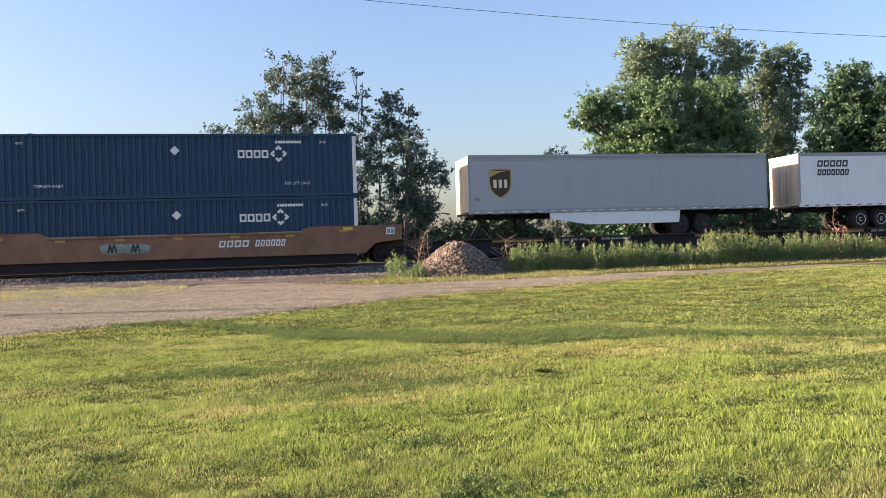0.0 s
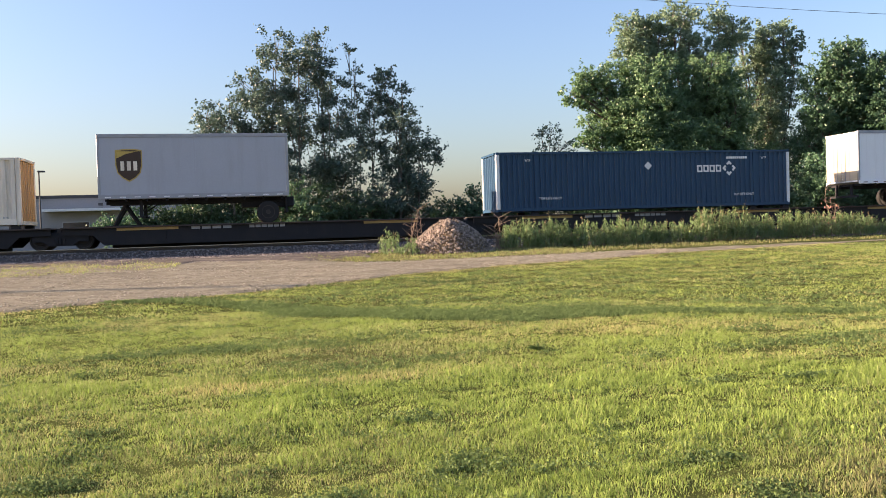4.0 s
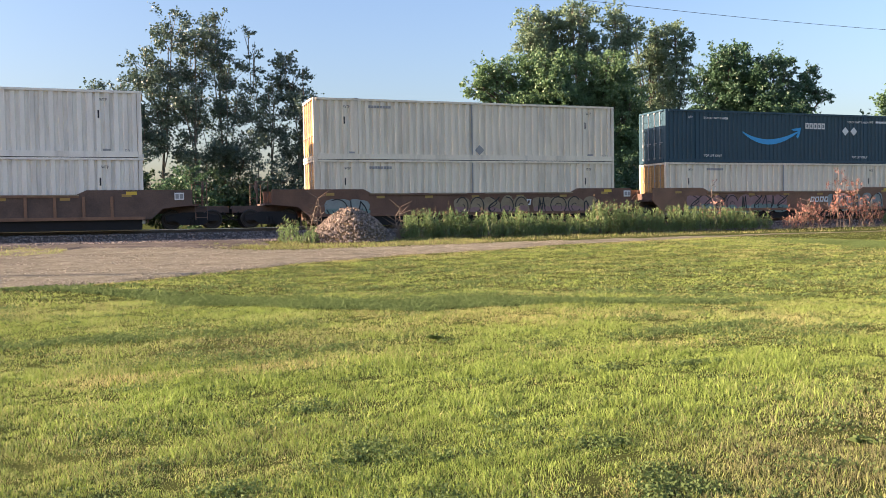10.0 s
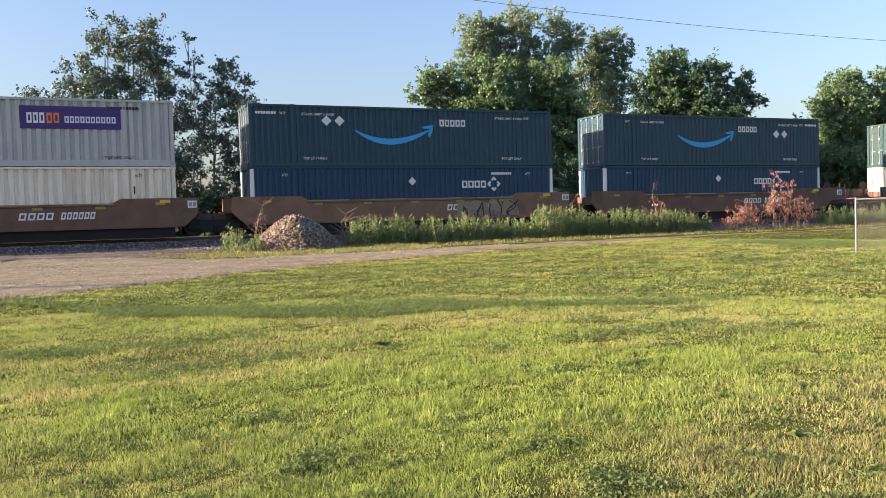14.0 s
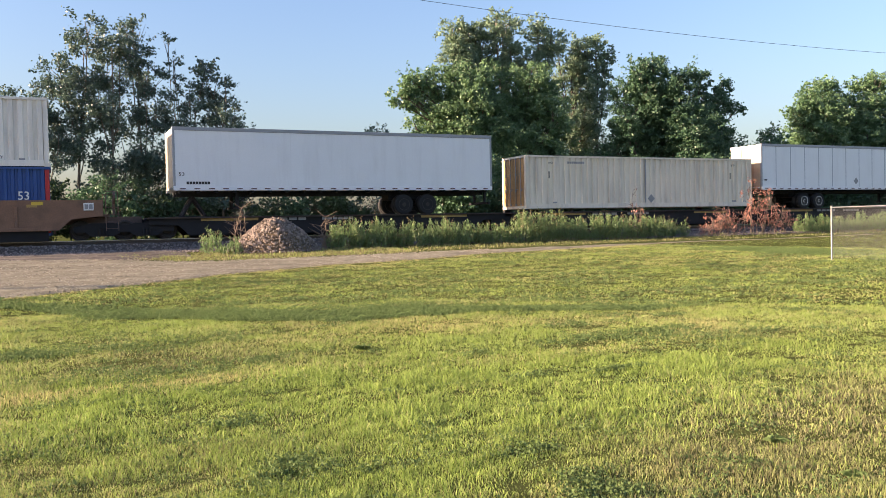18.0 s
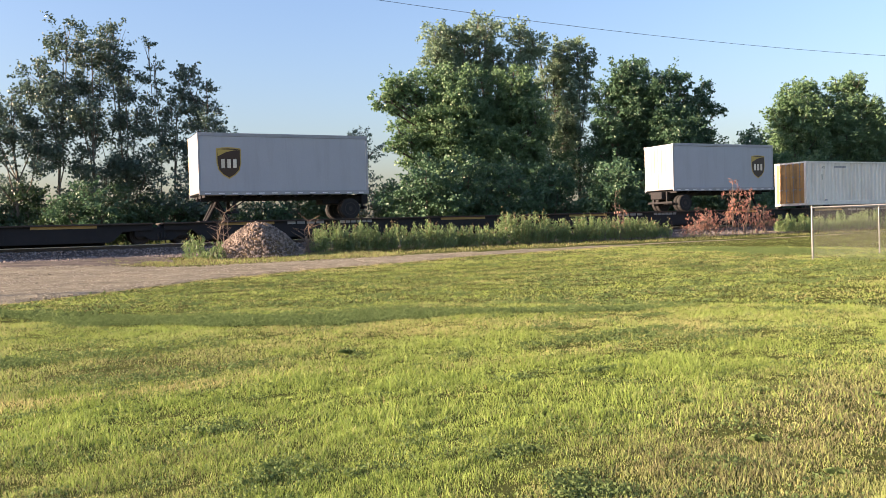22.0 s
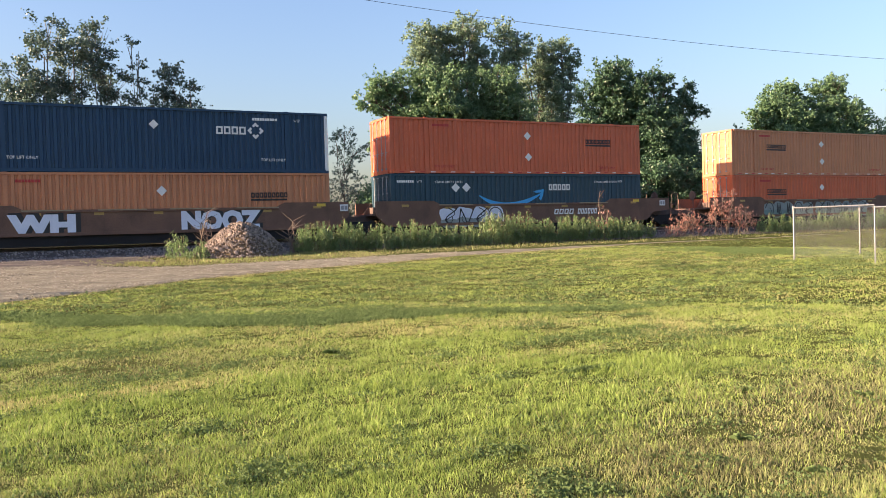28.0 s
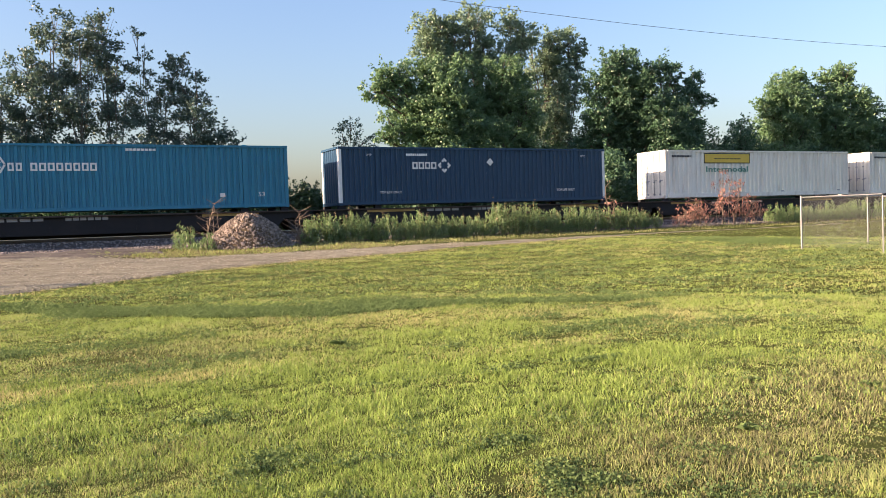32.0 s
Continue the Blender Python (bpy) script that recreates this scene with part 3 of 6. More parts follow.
def road_wheel(parent, x, y, z, face):
    w = part("wheel", shared(("wheel",), lambda: lathe_y([(-0.14, 0.30), (-0.14, 0.46), (-0.10, 0.505), (0.10, 0.505), (0.14, 0.46), (0.14, 0.30)], 24), M["tyre"]), M["tyre"], parent, at=pose(x, y, z))
    part("rim", shared(("rim", face), lambda: lathe_y([(-0.15, 0.05), (-0.15, 0.10), (-0.09, 0.12), (-0.07, 0.22), (-0.15, 0.28), (-0.15, 0.30), (0.1, 0.30)], 20), M[face]), M[face], w)
    if face == "rim" and y < 0:
        def holes():
            bm = bmesh.new()
            for i in range(8):
                a = math.pi / 4 * i
                add_tube(bm, (0.19 * math.cos(a), -0.105, 0.19 * math.sin(a)), (0.19 * math.cos(a), -0.06, 0.19 * math.sin(a)), 0.045, sides=8)
            add_tube(bm, (0, -0.2, 0), (0, -0.14, 0), 0.06, sides=10)
            return bm
        part("rim_holes", shared(("rim_holes",), holes, M["soot"]), M["soot"], w)
    return w


def trailer(label, skin, length, wheels="left", logo=None, skirt=None, rim="rim", seams=12, group="road trailers on the train", name_marks=None, top="alu"):
    """A road trailer that stands on a flat wagon: box, rails, reflective dashes, tandem wheels, support legs, perhaps a skirt."""
    c = thing("semi_trailer" if length > 10 else "short_trailer", label, "trailer", group)
    x, y = length / 2, CW / 2
    d = -1 if wheels == "left" else 1
    sm = M[skin]
    part("body", shared(("trailer_body", skin, round(length, 1)), lambda: trailer_body(length), sm), sm, c)
    for sy in (-1, 1):
        part("bottom_rail", shared(("bottom_rail", round(length, 1), skin), lambda: box(-x, x, -0.03, 0.03, 0.0, 0.2, 0.01), sm if skin == "trailer_white" else M["alu"]), sm, c, at=pose(0, sy * y, 0))
        part("top_rail", shared(("top_rail", round(length, 1), top), lambda: box(-x, x, -0.03, 0.03, TH - 0.16, TH, 0.01), M[top]), M[top], c, at=pose(0, sy * y, 0))
    seam = shared(("panel_seam", skin, seams == 13), lambda: box(-0.025, 0.025, -0.008, 0.008, 0.2, TH - 0.16), M["trailer_grey"] if seams == 13 else sm)
    for i in range(1, seams):
        part("panel_seam", seam, sm, c, at=pose(-x + length * i / seams, -y + (0.0045 if seams < 11 else 0.002), 0))
    for sx in (-1, 1):
        part("corner_trim", shared(("corner_trim",), lambda: box(-0.06, 0.06, -0.06, 0.06, 0.1, TH, 0.02), M["alu"]), M["alu"], c, at=pose(sx * (x - 0.05), -y + 0.045, 0))
    dm = M["mark_white" if skin == "trailer_grey" else "dark_red"]
    dash = shared(("reflector", skin), lambda: box(-0.13, 0.13, -0.004, 0.004, 0.06, 0.105), dm)
    n = int(length / 0.62)
    for i in range(n):
        part("reflector", dash, dm, c, at=pose(-x + 0.4 + (length - 0.8) * i / (n - 1), -y - 0.036, 0))
    # rear doors
    for k in (-1, 1):
        dr = part("rear_door", shared(("rear_door", "beige"), lambda: box(-0.03, 0.03, -0.60, 0.60, 0.2, TH - 0.18, 0.01), M["beige"]), M["beige"], c, at=pose(d * x, k * 0.62, 0))
        part("lock_rod", shared(("trailer_rod",), lambda: add_tube(bmesh.new(), (0, 0, 0.2), (0, 0, TH - 0.2), 0.018), M["alu"]), M["alu"], dr, at=pose(d * 0.05, k * -0.3, 0))
    # Thin panel added to carry the sunlit tint on the front wall.
    part("front_panel", shared(("front_panel",), lambda: box(-0.012, 0.012, -1.2, 1.2, 0.16, TH - 0.1, 0.004), M["beige"]), M["beige"], c, at=pose(-d * x, 0, 0))
    part("bumper", shared(("bumper",), bumper_mesh, M["soot"]), M["soot"], c, at=pose(d * (x - 0.1), 0, 0))
    # frame beams under the floor
    part("chassis", shared(("chassis", round(length, 1)), lambda: chassis_mesh(length), M["soot"]), M["soot"], c)
    axles = (0.23, 0.31) if length > 10 else (0.12,)
    for f in axles:
        ax = d * (x - f * length) if length > 10 else d * (x - 0.95)
        part("axle", shared(("axle",), lambda: add_tube(bmesh.new(), (0, -1.1, 0), (0, 1.1, 0), 0.07, sides=8), M["soot"]), M["soot"], c, at=pose(ax, 0, -0.71))
        for yy in (-1.12, -0.80, 0.80, 1.12):
            road_wheel(c, ax, yy, -0.71, rim if yy == -1.12 else "wheel")
    bx = d * (x - (0.27 * length if length > 10 else 0.95))
    part("bogie_frame", shared(("bogie_frame",), lambda: box(-1.2, 1.2, -0.5, 0.5, -0.45, 0.0, 0.03), M["soot"]), M["soot"], c, at=pose(bx, 0, 0))
    # the stand under the front and its legs
    lx = -d * (x - (2.9 if length > 10 else 1.7))
    for sy in (-1, 1):
        part("support_leg", shared(("support_leg",), leg_mesh, M["soot"]), M["soot"], c, at=pose(lx, sy * 0.75, 0))
    part("hitch_stand", shared(("hitch_stand",), hitch_mesh, M["soot"]), M["soot"], c, at=pose(-d * (x - 0.95), 0, 0, 0, 0, 0 if d < 0 else 180))
    if skirt:
        a, b = skirt
        part("side_skirt", prism([(-x + a * length, -0.08), (-x + (a + 0.012) * length, -0.62), (-x + (b - 0.02) * length, -0.62), (-x + b * length, -0.45), (-x + b * length, -0.08)] if d < 0 else
                                 [(-x + a * length, -0.30), (-x + (a + 0.13) * length, -0.62), (-x + (b - 0.005) * length, -0.62), (-x + b * length, 0.02), (-x + a * length, 0.02)], -y + 0.02, -y + 0.05),
             M["trailer_white"], c, "pale plastic side skirt")
    return c


def bumper_mesh():
    bm = box(-0.06, 0.06, -1.1, 1.1, -0.72, -0.6)
    for k in (-0.6, 0.6):
        add_box(bm, -0.05, 0.05, k - 0.06, k + 0.06, -0.62, 0.02)
    return bm


def chassis_mesh(length):
    bm, x = bmesh.new(), length / 2
    for k in (-0.5, 0.5):
        add_box(bm, -x + 0.2, x - 0.2, k - 0.06, k + 0.06, -0.22, 0.0)
    n = int(length / 0.8)
    for i in range(n):
        a = -x + 0.3 + (length - 0.6) * i / (n - 1)
        add_box(bm, a - 0.04, a + 0.04, -CW / 2 + 0.04, CW / 2 - 0.04, -0.1, 0.02)
    return bm


def leg_mesh():
    bm = box(-0.07, 0.07, -0.07, 0.07, -0.75, 0.0)
    add_box(bm, -0.16, 0.16, -0.14, 0.14, -0.82, -0.74)
    add_tube(bm, (0, 0, -0.55), (0.75, 0, -0.05), 0.03)
    return bm


def hitch_mesh():
    bm = box(-0.4, 0.4, -0.45, 0.45, -0.1, 0.0)
    for k in (-0.4, 0.4):
        add_tube(bm, (-0.1, k, -0.08), (0.5, k * 0.8, -1.18), 0.07, sides=8)
        add_tube(bm, (0.1, k, -0.08), (-0.6, k * 0.8, -1.18), 0.06, sides=8)
    add_box(bm, -0.8, 0.8, -0.5, 0.5, -1.23, -1.14)
    return bm


def shield(c, f, length, low=False):
    x, z = spot(f, 0.465, length, TH)
    s, k = 0.56, CW / 2 + 0.012
    def outline(s, g):
        return [(x - s, z + s * 1.1), (x - s * 0.5, z + s * 1.18), (x, z + s * 1.2), (x + s * 0.5, z + s * 1.18), (x + s, z + s * 1.1), (x + s, z - s * 0.1), (x + s * 0.86, z - s * 0.7),
                (x + s * 0.5, z - s * 1.1), (x, z - s * 1.4 * g), (x - s * 0.5, z - s * 1.1), (x - s * 0.86, z - s * 0.7), (x - s, z - s * 0.1)]
    part("badge_rim", prism(outline(s, 1), -k - 0.003, -k + 0.003), M["mark_gold"], c)
    part("badge", prism(outline(s * 0.92, 1), -k - 0.008, -k), M["mark_brown"], c)
    band = prism([(x - s * 0.9, z + s * 1.02), (x - s * 0.9, z + s * 0.45), (x - s * 0.2, z + s * 0.8), (x + s * 0.45, z + s * 0.95), (x + s * 0.9, z + s * 0.98)], -k - 0.012, -k - 0.004)
    part("badge_band", band, M["mark_gold"], c)
    bm = bmesh.new()
    for i, (a, b) in enumerate(((-0.62, -0.34), (-0.14, 0.14), (0.34, 0.62))):
        add_box(bm, x + a * s, x + b * s, -k - 0.014, -k - 0.006, z - s * 0.5, z + s * 0.22)
    part("badge_bars", bm, M["cream"], c)


# ---------------------------------------------------------------- train: wagons (z = 0 on top of the rail)
def bogie(parent, x, name="bogie"):
    """A two-axle bogie with cast side frames, a bolster, springs and four wheels."""
    def make():
        bm = bmesh.new()
        for sy in (-1, 1):
            y = sy * 1.02
            add_prism(bm, [(-1.15, 0.34), (-1.15, 0.58), (-0.75, 0.66), (-0.45, 0.74), (0.45, 0.74), (0.75, 0.66), (1.15, 0.58), (1.15, 0.34), (0.75, 0.36), (0.45, 0.16), (-0.45, 0.16), (-0.75, 0.36)],
                      y - 0.09, y + 0.09)
            for k in (-0.15, 0, 0.15):
                add_tube(bm, (k, y - sy * -0.1, 0.24), (k, y - sy * -0.1, 0.5), 0.06, sides=8)
        add_box(bm, -0.22, 0.22, -1.1, 1.1, 0.46, 0.66)
        bmesh.ops.recalc_face_normals(bm, faces=bm.faces[:])
        return bm
    b = part(name, shared(("bogie",), make, M["soot"]), M["soot"], parent, at=pose(x, 0, 0))
    for ax in (-0.89, 0.89):
        part("axle", shared(("rail_axle",), lambda: add_tube(bmesh.new(), (0, -0.98, 0), (0, 0.98, 0), 0.08, sides=8), M["soot"]), M["soot"], b, at=pose(ax, 0, 0.42))
        for sy in (-1, 1):
            part("wheel", shared(("rail_wheel",), lambda: lathe_y([(-0.07, 0.10), (-0.07, 0.20), (-0.02, 0.24), (-0.02, 0.34), (-0.07, 0.36), (-0.07, 0.42), (0.05, 0.425), (0.06, 0.45), (0.08, 0.45), (0.08, 0.1)], 24),
                                 M["wheel"]), M["wheel"], b, at=pose(ax, sy * 0.765, 0.42, 0, 0, 0 if sy < 0 else 180))
    return b


def coupler(parent, x, d):
    def make():
        bm = box(0, 0.7, -0.12, 0.12, 0.66, 0.9, 0.02)
        add_prism(bm, [(0.6, 0.6), (1.0, 0.6), (1.02, 0.95), (0.6, 0.95)], -0.2, 0.16)
        bmesh.ops.recalc_face_normals(bm, faces=bm.faces[:])
        return bm
    part("coupler", shared(("coupler",), make, M["soot"]), M["soot"], parent, at=pose(x, 0, 0, 0, 0, 0 if d > 0 else 180))


def hose(parent, x, d):
    bm = bmesh.new()
    pts = [Vector((x, -0.45, 0.75)), Vector((x + d * 0.25, -0.47, 0.5)), Vector((x + d * 0.55, -0.5, 0.36)), Vector((x + d * 0.8, -0.45, 0.42))]
    for a, b in zip(pts, pts[1:]):
        add_tube(bm, a, b, 0.03)
    part("brake_hose", bm, M["tyre"], parent)


def well_wagon(length, left, right, col="rust", ribbed=False, graffiti=(), marks=True):
    """One well of a double-stack wagon. left and right: how far it reaches past the box, and whether it has a bogie and a coupler there."""
    c = thing("well_wagon", "rust-brown steel well wagon, grimy and sprayed with graffiti" if graffiti else "rust-brown steel well wagon with grimy sides", "rail wagon", "wagons of the train")
    m, x, y = M[col], length / 2, 1.40
    (lo, lb, lc), (ro, rb, rc) = left, right
    # side plate: low in the middle, higher over the ends, cut up above the bogies
    def side():
        a, b = -x - lo * 0.55, x + ro * 0.55
        out = [(a, 1.74), (a, 1.05), (-x - 0.8, 0.92), (-x - 0.3, 0.46), (x + 0.3, 0.46), (x + 0.8, 0.92), (b, 1.05), (b, 1.74), (x - 2.3, 1.74), (x - 2.75, 1.52), (-x + 2.75, 1.52), (-x + 2.3, 1.74)]
        bm = add_prism(bmesh.new(), out, -0.05, 0.05)
        bmesh.ops.recalc_face_normals(bm, faces=bm.faces[:])
        return bm
    for sy in (-1, 1):
        sp = part("side_plate", shared(("side_plate", col, round(length, 1), round(lo, 1), round(ro, 1)), side, m), m, c, at=pose(0, sy * y, 0))
        rm = M["tan_rust"] if ribbed else m
        chord = shared(("top_chord", col, ribbed), lambda: box(-x + 2.6, x - 2.6, -0.10, 0.10, 1.42, 1.54, 0.01), rm)
        part("top_chord", chord, rm, sp)
        part("bottom_chord", shared(("bottom_chord", col, ribbed), lambda: box(-x - 0.05, x + 0.05, -0.12, 0.12, 0.44, 0.58, 0.01), rm), rm, sp)
        if ribbed:
            rib = shared(("side_rib", col), lambda: box(-0.06, 0.06, -0.10, 0.0, 0.55, 1.46, 0.01), rm)
            for i in range(13):
                part("side_rib", rib, rm, sp, at=pose(-x + 1.3 + (length - 2.6) * i / 12, 0 if sy < 0 else 0.1, 0))
    part("well_floor", shared(("well_floor", round(length, 1)), lambda: box(-x + 0.1, x - 0.1, -1.34, 1.34, 0.10, 0.24, 0.02), M["soot"]), M["soot"], c)
    # Dark sheets added where there is only shade below the side plates.
    for sy in (-1, 1):
        part("well_skirt", shared(("well_skirt", round(length, 1)), lambda: box(-x + 0.1, x - 0.1, -0.02, 0.02, 0.01, 0.5), M["soot"]), M["soot"], c, at=pose(0, sy * 1.335, 0))
    for i in range(9):
        part("cross_bearer", shared(("cross_bearer",), lambda: box(-0.15, 0.15, -y, y, 0.16, 0.25), M["soot"]), M["soot"], c, at=pose(-x + 0.8 + (length - 1.6) * i / 8, 0, 0))
    for d, over, has_bogie, has_coupler in ((-1, lo, lb, lc), (1, ro, rb, rc)):
        e = d * (x + 0.1)
        def platform():
            bm = box(0, over - 0.1, -0.45, 0.45, 0.70, 1.02, 0.02)
            add_box(bm, 0.0, over * 0.6, -1.35, 1.35, 1.02, 1.12)
            add_prism(bm, [(0.0, 1.1), (0.5, 1.1), (0.0, 1.72)], -1.3, -1.24)
            add_prism(bm, [(0.0, 1.1), (0.5, 1.1), (0.0, 1.72)], 1.24, 1.3)
            add_box(bm, 0.0, 0.08, -1.3, 1.3, 0.3, 1.5)
            bmesh.ops.recalc_face_normals(bm, faces=bm.faces[:])
            return bm
        part("end_platform", shared(("end_platform", col, round(over, 1)), platform, M["old_rust"]), M["old_rust"], c, at=pose(e, 0, 0, 0, 0, 0 if d > 0 else 180))
        if has_bogie:
            bogie(c, d * (x + (over if not has_coupler else over * 0.55)))
        if has_coupler:
            coupler(c, d * (x + over - 0.35), d)
            hose(c, d * (x + over - 0.3), d)
            # end ladder, grab rails and brake stand
            end = pose(d * (x + over * 0.72), 0, 0, 0, 0, 0 if d > 0 else 180)
            def grab():
                bm = add_tube(bmesh.new(), (0, 0, 1.1), (0, 0, 2.1), 0.018)
                add_tube(bm, (0, 0, 2.1), (-0.5, 0, 2.1), 0.018)
                return add_tube(bm, (-0.5, 0, 1.1), (-0.5, 0, 2.1), 0.018)
            for k in (-1.3, 1.3):
                part("grab_rail", shared(("grab_rail",), grab, M["old_rust"]), M["old_rust"], c, at=end @ pose(0, k, 0))
            def steps_():
                bm = bmesh.new()
                for k in range(4):
                    add_tube(bm, (-0.5, -1.42, 0.5 + k * 0.3), (0.0, -1.42, 0.5 + k * 0.3), 0.015)
                for k in (-0.5, 0.0):
                    add_tube(bm, (k, -1.42, 0.4), (k, -1.42, 1.5), 0.018)
                return bm
            part("ladder", shared(("ladder",), steps_, M["old_rust"]), M["old_rust"], c, at=end)
            def brake():
                bm = add_tube(bmesh.new(), (-0.1, 0.5, 1.1), (-0.1, 0.5, 2.0), 0.04)
                return add_tube(bm, (-0.1, 0.5, 1.9), (-0.02, 0.5, 1.9), 0.28, sides=14)
            part("brake_stand", shared(("brake_stand",), brake, M["old_rust"]), M["old_rust"], c, at=end)
    ref = shared(("wagon_reflector",), lambda: box(-0.2, 0.2, -0.006, 0.006, -0.06, 0.06), M["reflector"])
    for i in range(7):
        part("reflector", ref, M["reflector"], c, at=pose(-x + 0.7 + (length - 1.4) * i / 6, -y - 0.057, 1.36 if 0 < i < 6 else 1.5))
    strip_ = shared(("edge_strip",), lambda: box(-1.0, 1.0, -0.006, 0.006, 1.49, 1.545), M["mark_tan"])
    for i in range(4):
        part("edge_strip", strip_, M["mark_tan"], c, at=pose(-x + 3.6 + i * (length - 7.2) / 3, -y - 0.106, 0))
    card = part("card_box", shared(("card_box",), lambda: box(-0.2, 0.2, -0.02, 0.02, -0.16, 0.16, 0.006), M["mark_white"]), M["mark_white"], c, at=pose(x + ro * 0.4, -y - 0.075, 1.45))
    for k in (-0.09, 0.09):
        part("card", shared(("card",), lambda: box(-0.07, 0.07, -0.005, 0.005, -0.1, 0.1), M["mark_grey"]), M["mark_grey"], card, at=pose(k, -0.024, 0))
    part("warning_plate", shared(("warning_plate",), lambda: box(-0.22, 0.22, -0.006, 0.006, -0.07, 0.07), M["mark_yellow"]), M["mark_yellow"], c, at=pose(x - 0.5, -y - 0.06, 1.60))
    if marks:
        blocks(c, 0.605, 0.69, 0, 0.3, "mark_white", 4, "mark_bars", length, 0.9, -y - 0.06, 0.06, 0.22)
        blocks(c, 0.705, 0.79, 0, 0.3, "mark_white", 6, "number_bars", length, 0.9, -y - 0.06, 0.06, 0.22)
    for g in graffiti:
        spray(c, length, -y - 0.062, *g)
    return c


def spray(c, length, skin, body, f0, f1, z0, z1, mat, edge="mark_black"):
    """Sprayed letters: readable words as lettering with a dark edge, others as swelling bars."""
    x0, x1 = (f0 - 0.5) * length, (f1 - 0.5) * length
    if body:
        for ex, mt, nm, k in ((0.08, edge, "graffiti_edge", 0.0), (0.0, mat, "graffiti", 0.005)):
            me = words(body, z1 - z0 + 2 * ex, x1 - x0 + 2 * ex, 0.07 + ex * 0.6)
            me.materials.append(M[mt])
            part(nm, me, M[mt], c, at=pose(x0 - ex + (0.12 if ex else 0), skin - k, z0 - ex))
        return
    r = random.Random(int(f0 * 1000) + int(length * 10))
    n = max(2, int((x1 - x0) / 0.8))
    p, h = (x1 - x0) / n, z1 - z0
    second = {"mark_pink": "mark_aqua", "mark_tan": "mark_pink", "mark_sage": "mark_aqua", "mark_lilac": "mark_sage"}[mat]
    # the sprayed ground: swelling shapes, the lower part in a second colour
    for low, mt in ((False, mat), (True, second)):
        for i in range(n):
            bm = bmesh.new()
            cx, w = x0 + (i + 0.5) * p, p * r.uniform(0.46, 0.58)
            cz = z0 + h * ((0.22 + r.uniform(-0.04, 0.06)) if low else 0.5)
            hh, tilt, sq = h * (0.22 if low else r.uniform(0.42, 0.52)), r.uniform(-0.2, 0.2), r.uniform(2.2, 4)
            o = []
            for j in range(18):
                a = 2 * math.pi * j / 18
                ca, sa = math.cos(a), math.sin(a)
                q = (abs(ca) ** sq + abs(sa) ** sq) ** (-1 / sq) * (1 + 0.10 * math.sin(3 * a + i))
                o.append((cx + w * q * ca + tilt * hh * q * sa, cz + hh * q * sa))
            k = 0.006 * (i % 2) + 0.014 * low
            add_prism(bm, o, skin - 0.003 - k, skin + 0.003 - k)
            bmesh.ops.recalc_face_normals(bm, faces=bm.faces[:])
            part("graffiti_shade" if low else "graffiti", bm, M[mt], c)
    # sketchy curved strokes
    bm = bmesh.new()
    def stroke(pts, wide):
        for (ax, az), (bx, bz) in zip(pts, pts[1:]):
            l = math.hypot(bx - ax, bz - az) or 1
            nx, nz = -(bz - az) / l * wide, (bx - ax) / l * wide
            ex, ez = (bx - ax) / l * wide * 0.7, (bz - az) / l * wide * 0.7
            add_prism(bm, [(ax + nx - ex, az + nz - ez), (ax - nx - ex, az - nz - ez), (bx - nx + ex, bz - nz + ez), (bx + nx + ex, bz + nz + ez)], skin - 0.030, skin - 0.024)
    for i in range(n):
        cx = x0 + (i + 0.5) * p
        kind = r.randrange(4)
        sw, ph = r.uniform(0.35, 0.5) * p, r.uniform(0, 6)
        if kind == 0:
            stroke([(cx + sw * math.cos(ph + a * 0.5), z0 + h * (0.5 + 0.46 * math.sin(ph + a * 0.5))) for a in range(11)], 0.025)
        elif kind == 1:
            stroke([(cx - sw + 2 * sw * a / 7 + 0.08 * math.sin(a * 1.7 + ph), z0 + h * (0.95 - 0.9 * abs(math.sin(a * 0.62 + ph)))) for a in range(8)], 0.03)
        elif kind == 2:
            stroke([(cx + sw * (0.3 - 0.9 * math.sin(a * 0.55)), z0 + h * (0.05 + 0.9 * a / 8)) for a in range(9)], 0.03)
            stroke([(cx - sw * 0.2 + sw * math.sin(a * 0.6), z0 + h * (0.95 - 0.6 * a / 6)) for a in range(7)], 0.022)
        else:
            stroke([(cx + sw * (a / 4 - 0.6), z0 + h * (0.9 if a % 2 else 0.12)) for a in range(5)], 0.026)
        stroke([(cx + sw * math.cos(ph + a * 0.6) * 0.45, z0 + h * (r.uniform(0.4, 0.42) + 0.2 * math.sin(ph + a * 0.6))) for a in range(7)], 0.016)
    bmesh.ops.recalc_face_normals(bm, faces=bm.faces[:])
    part("graffiti_strokes", bm, M[edge], c)


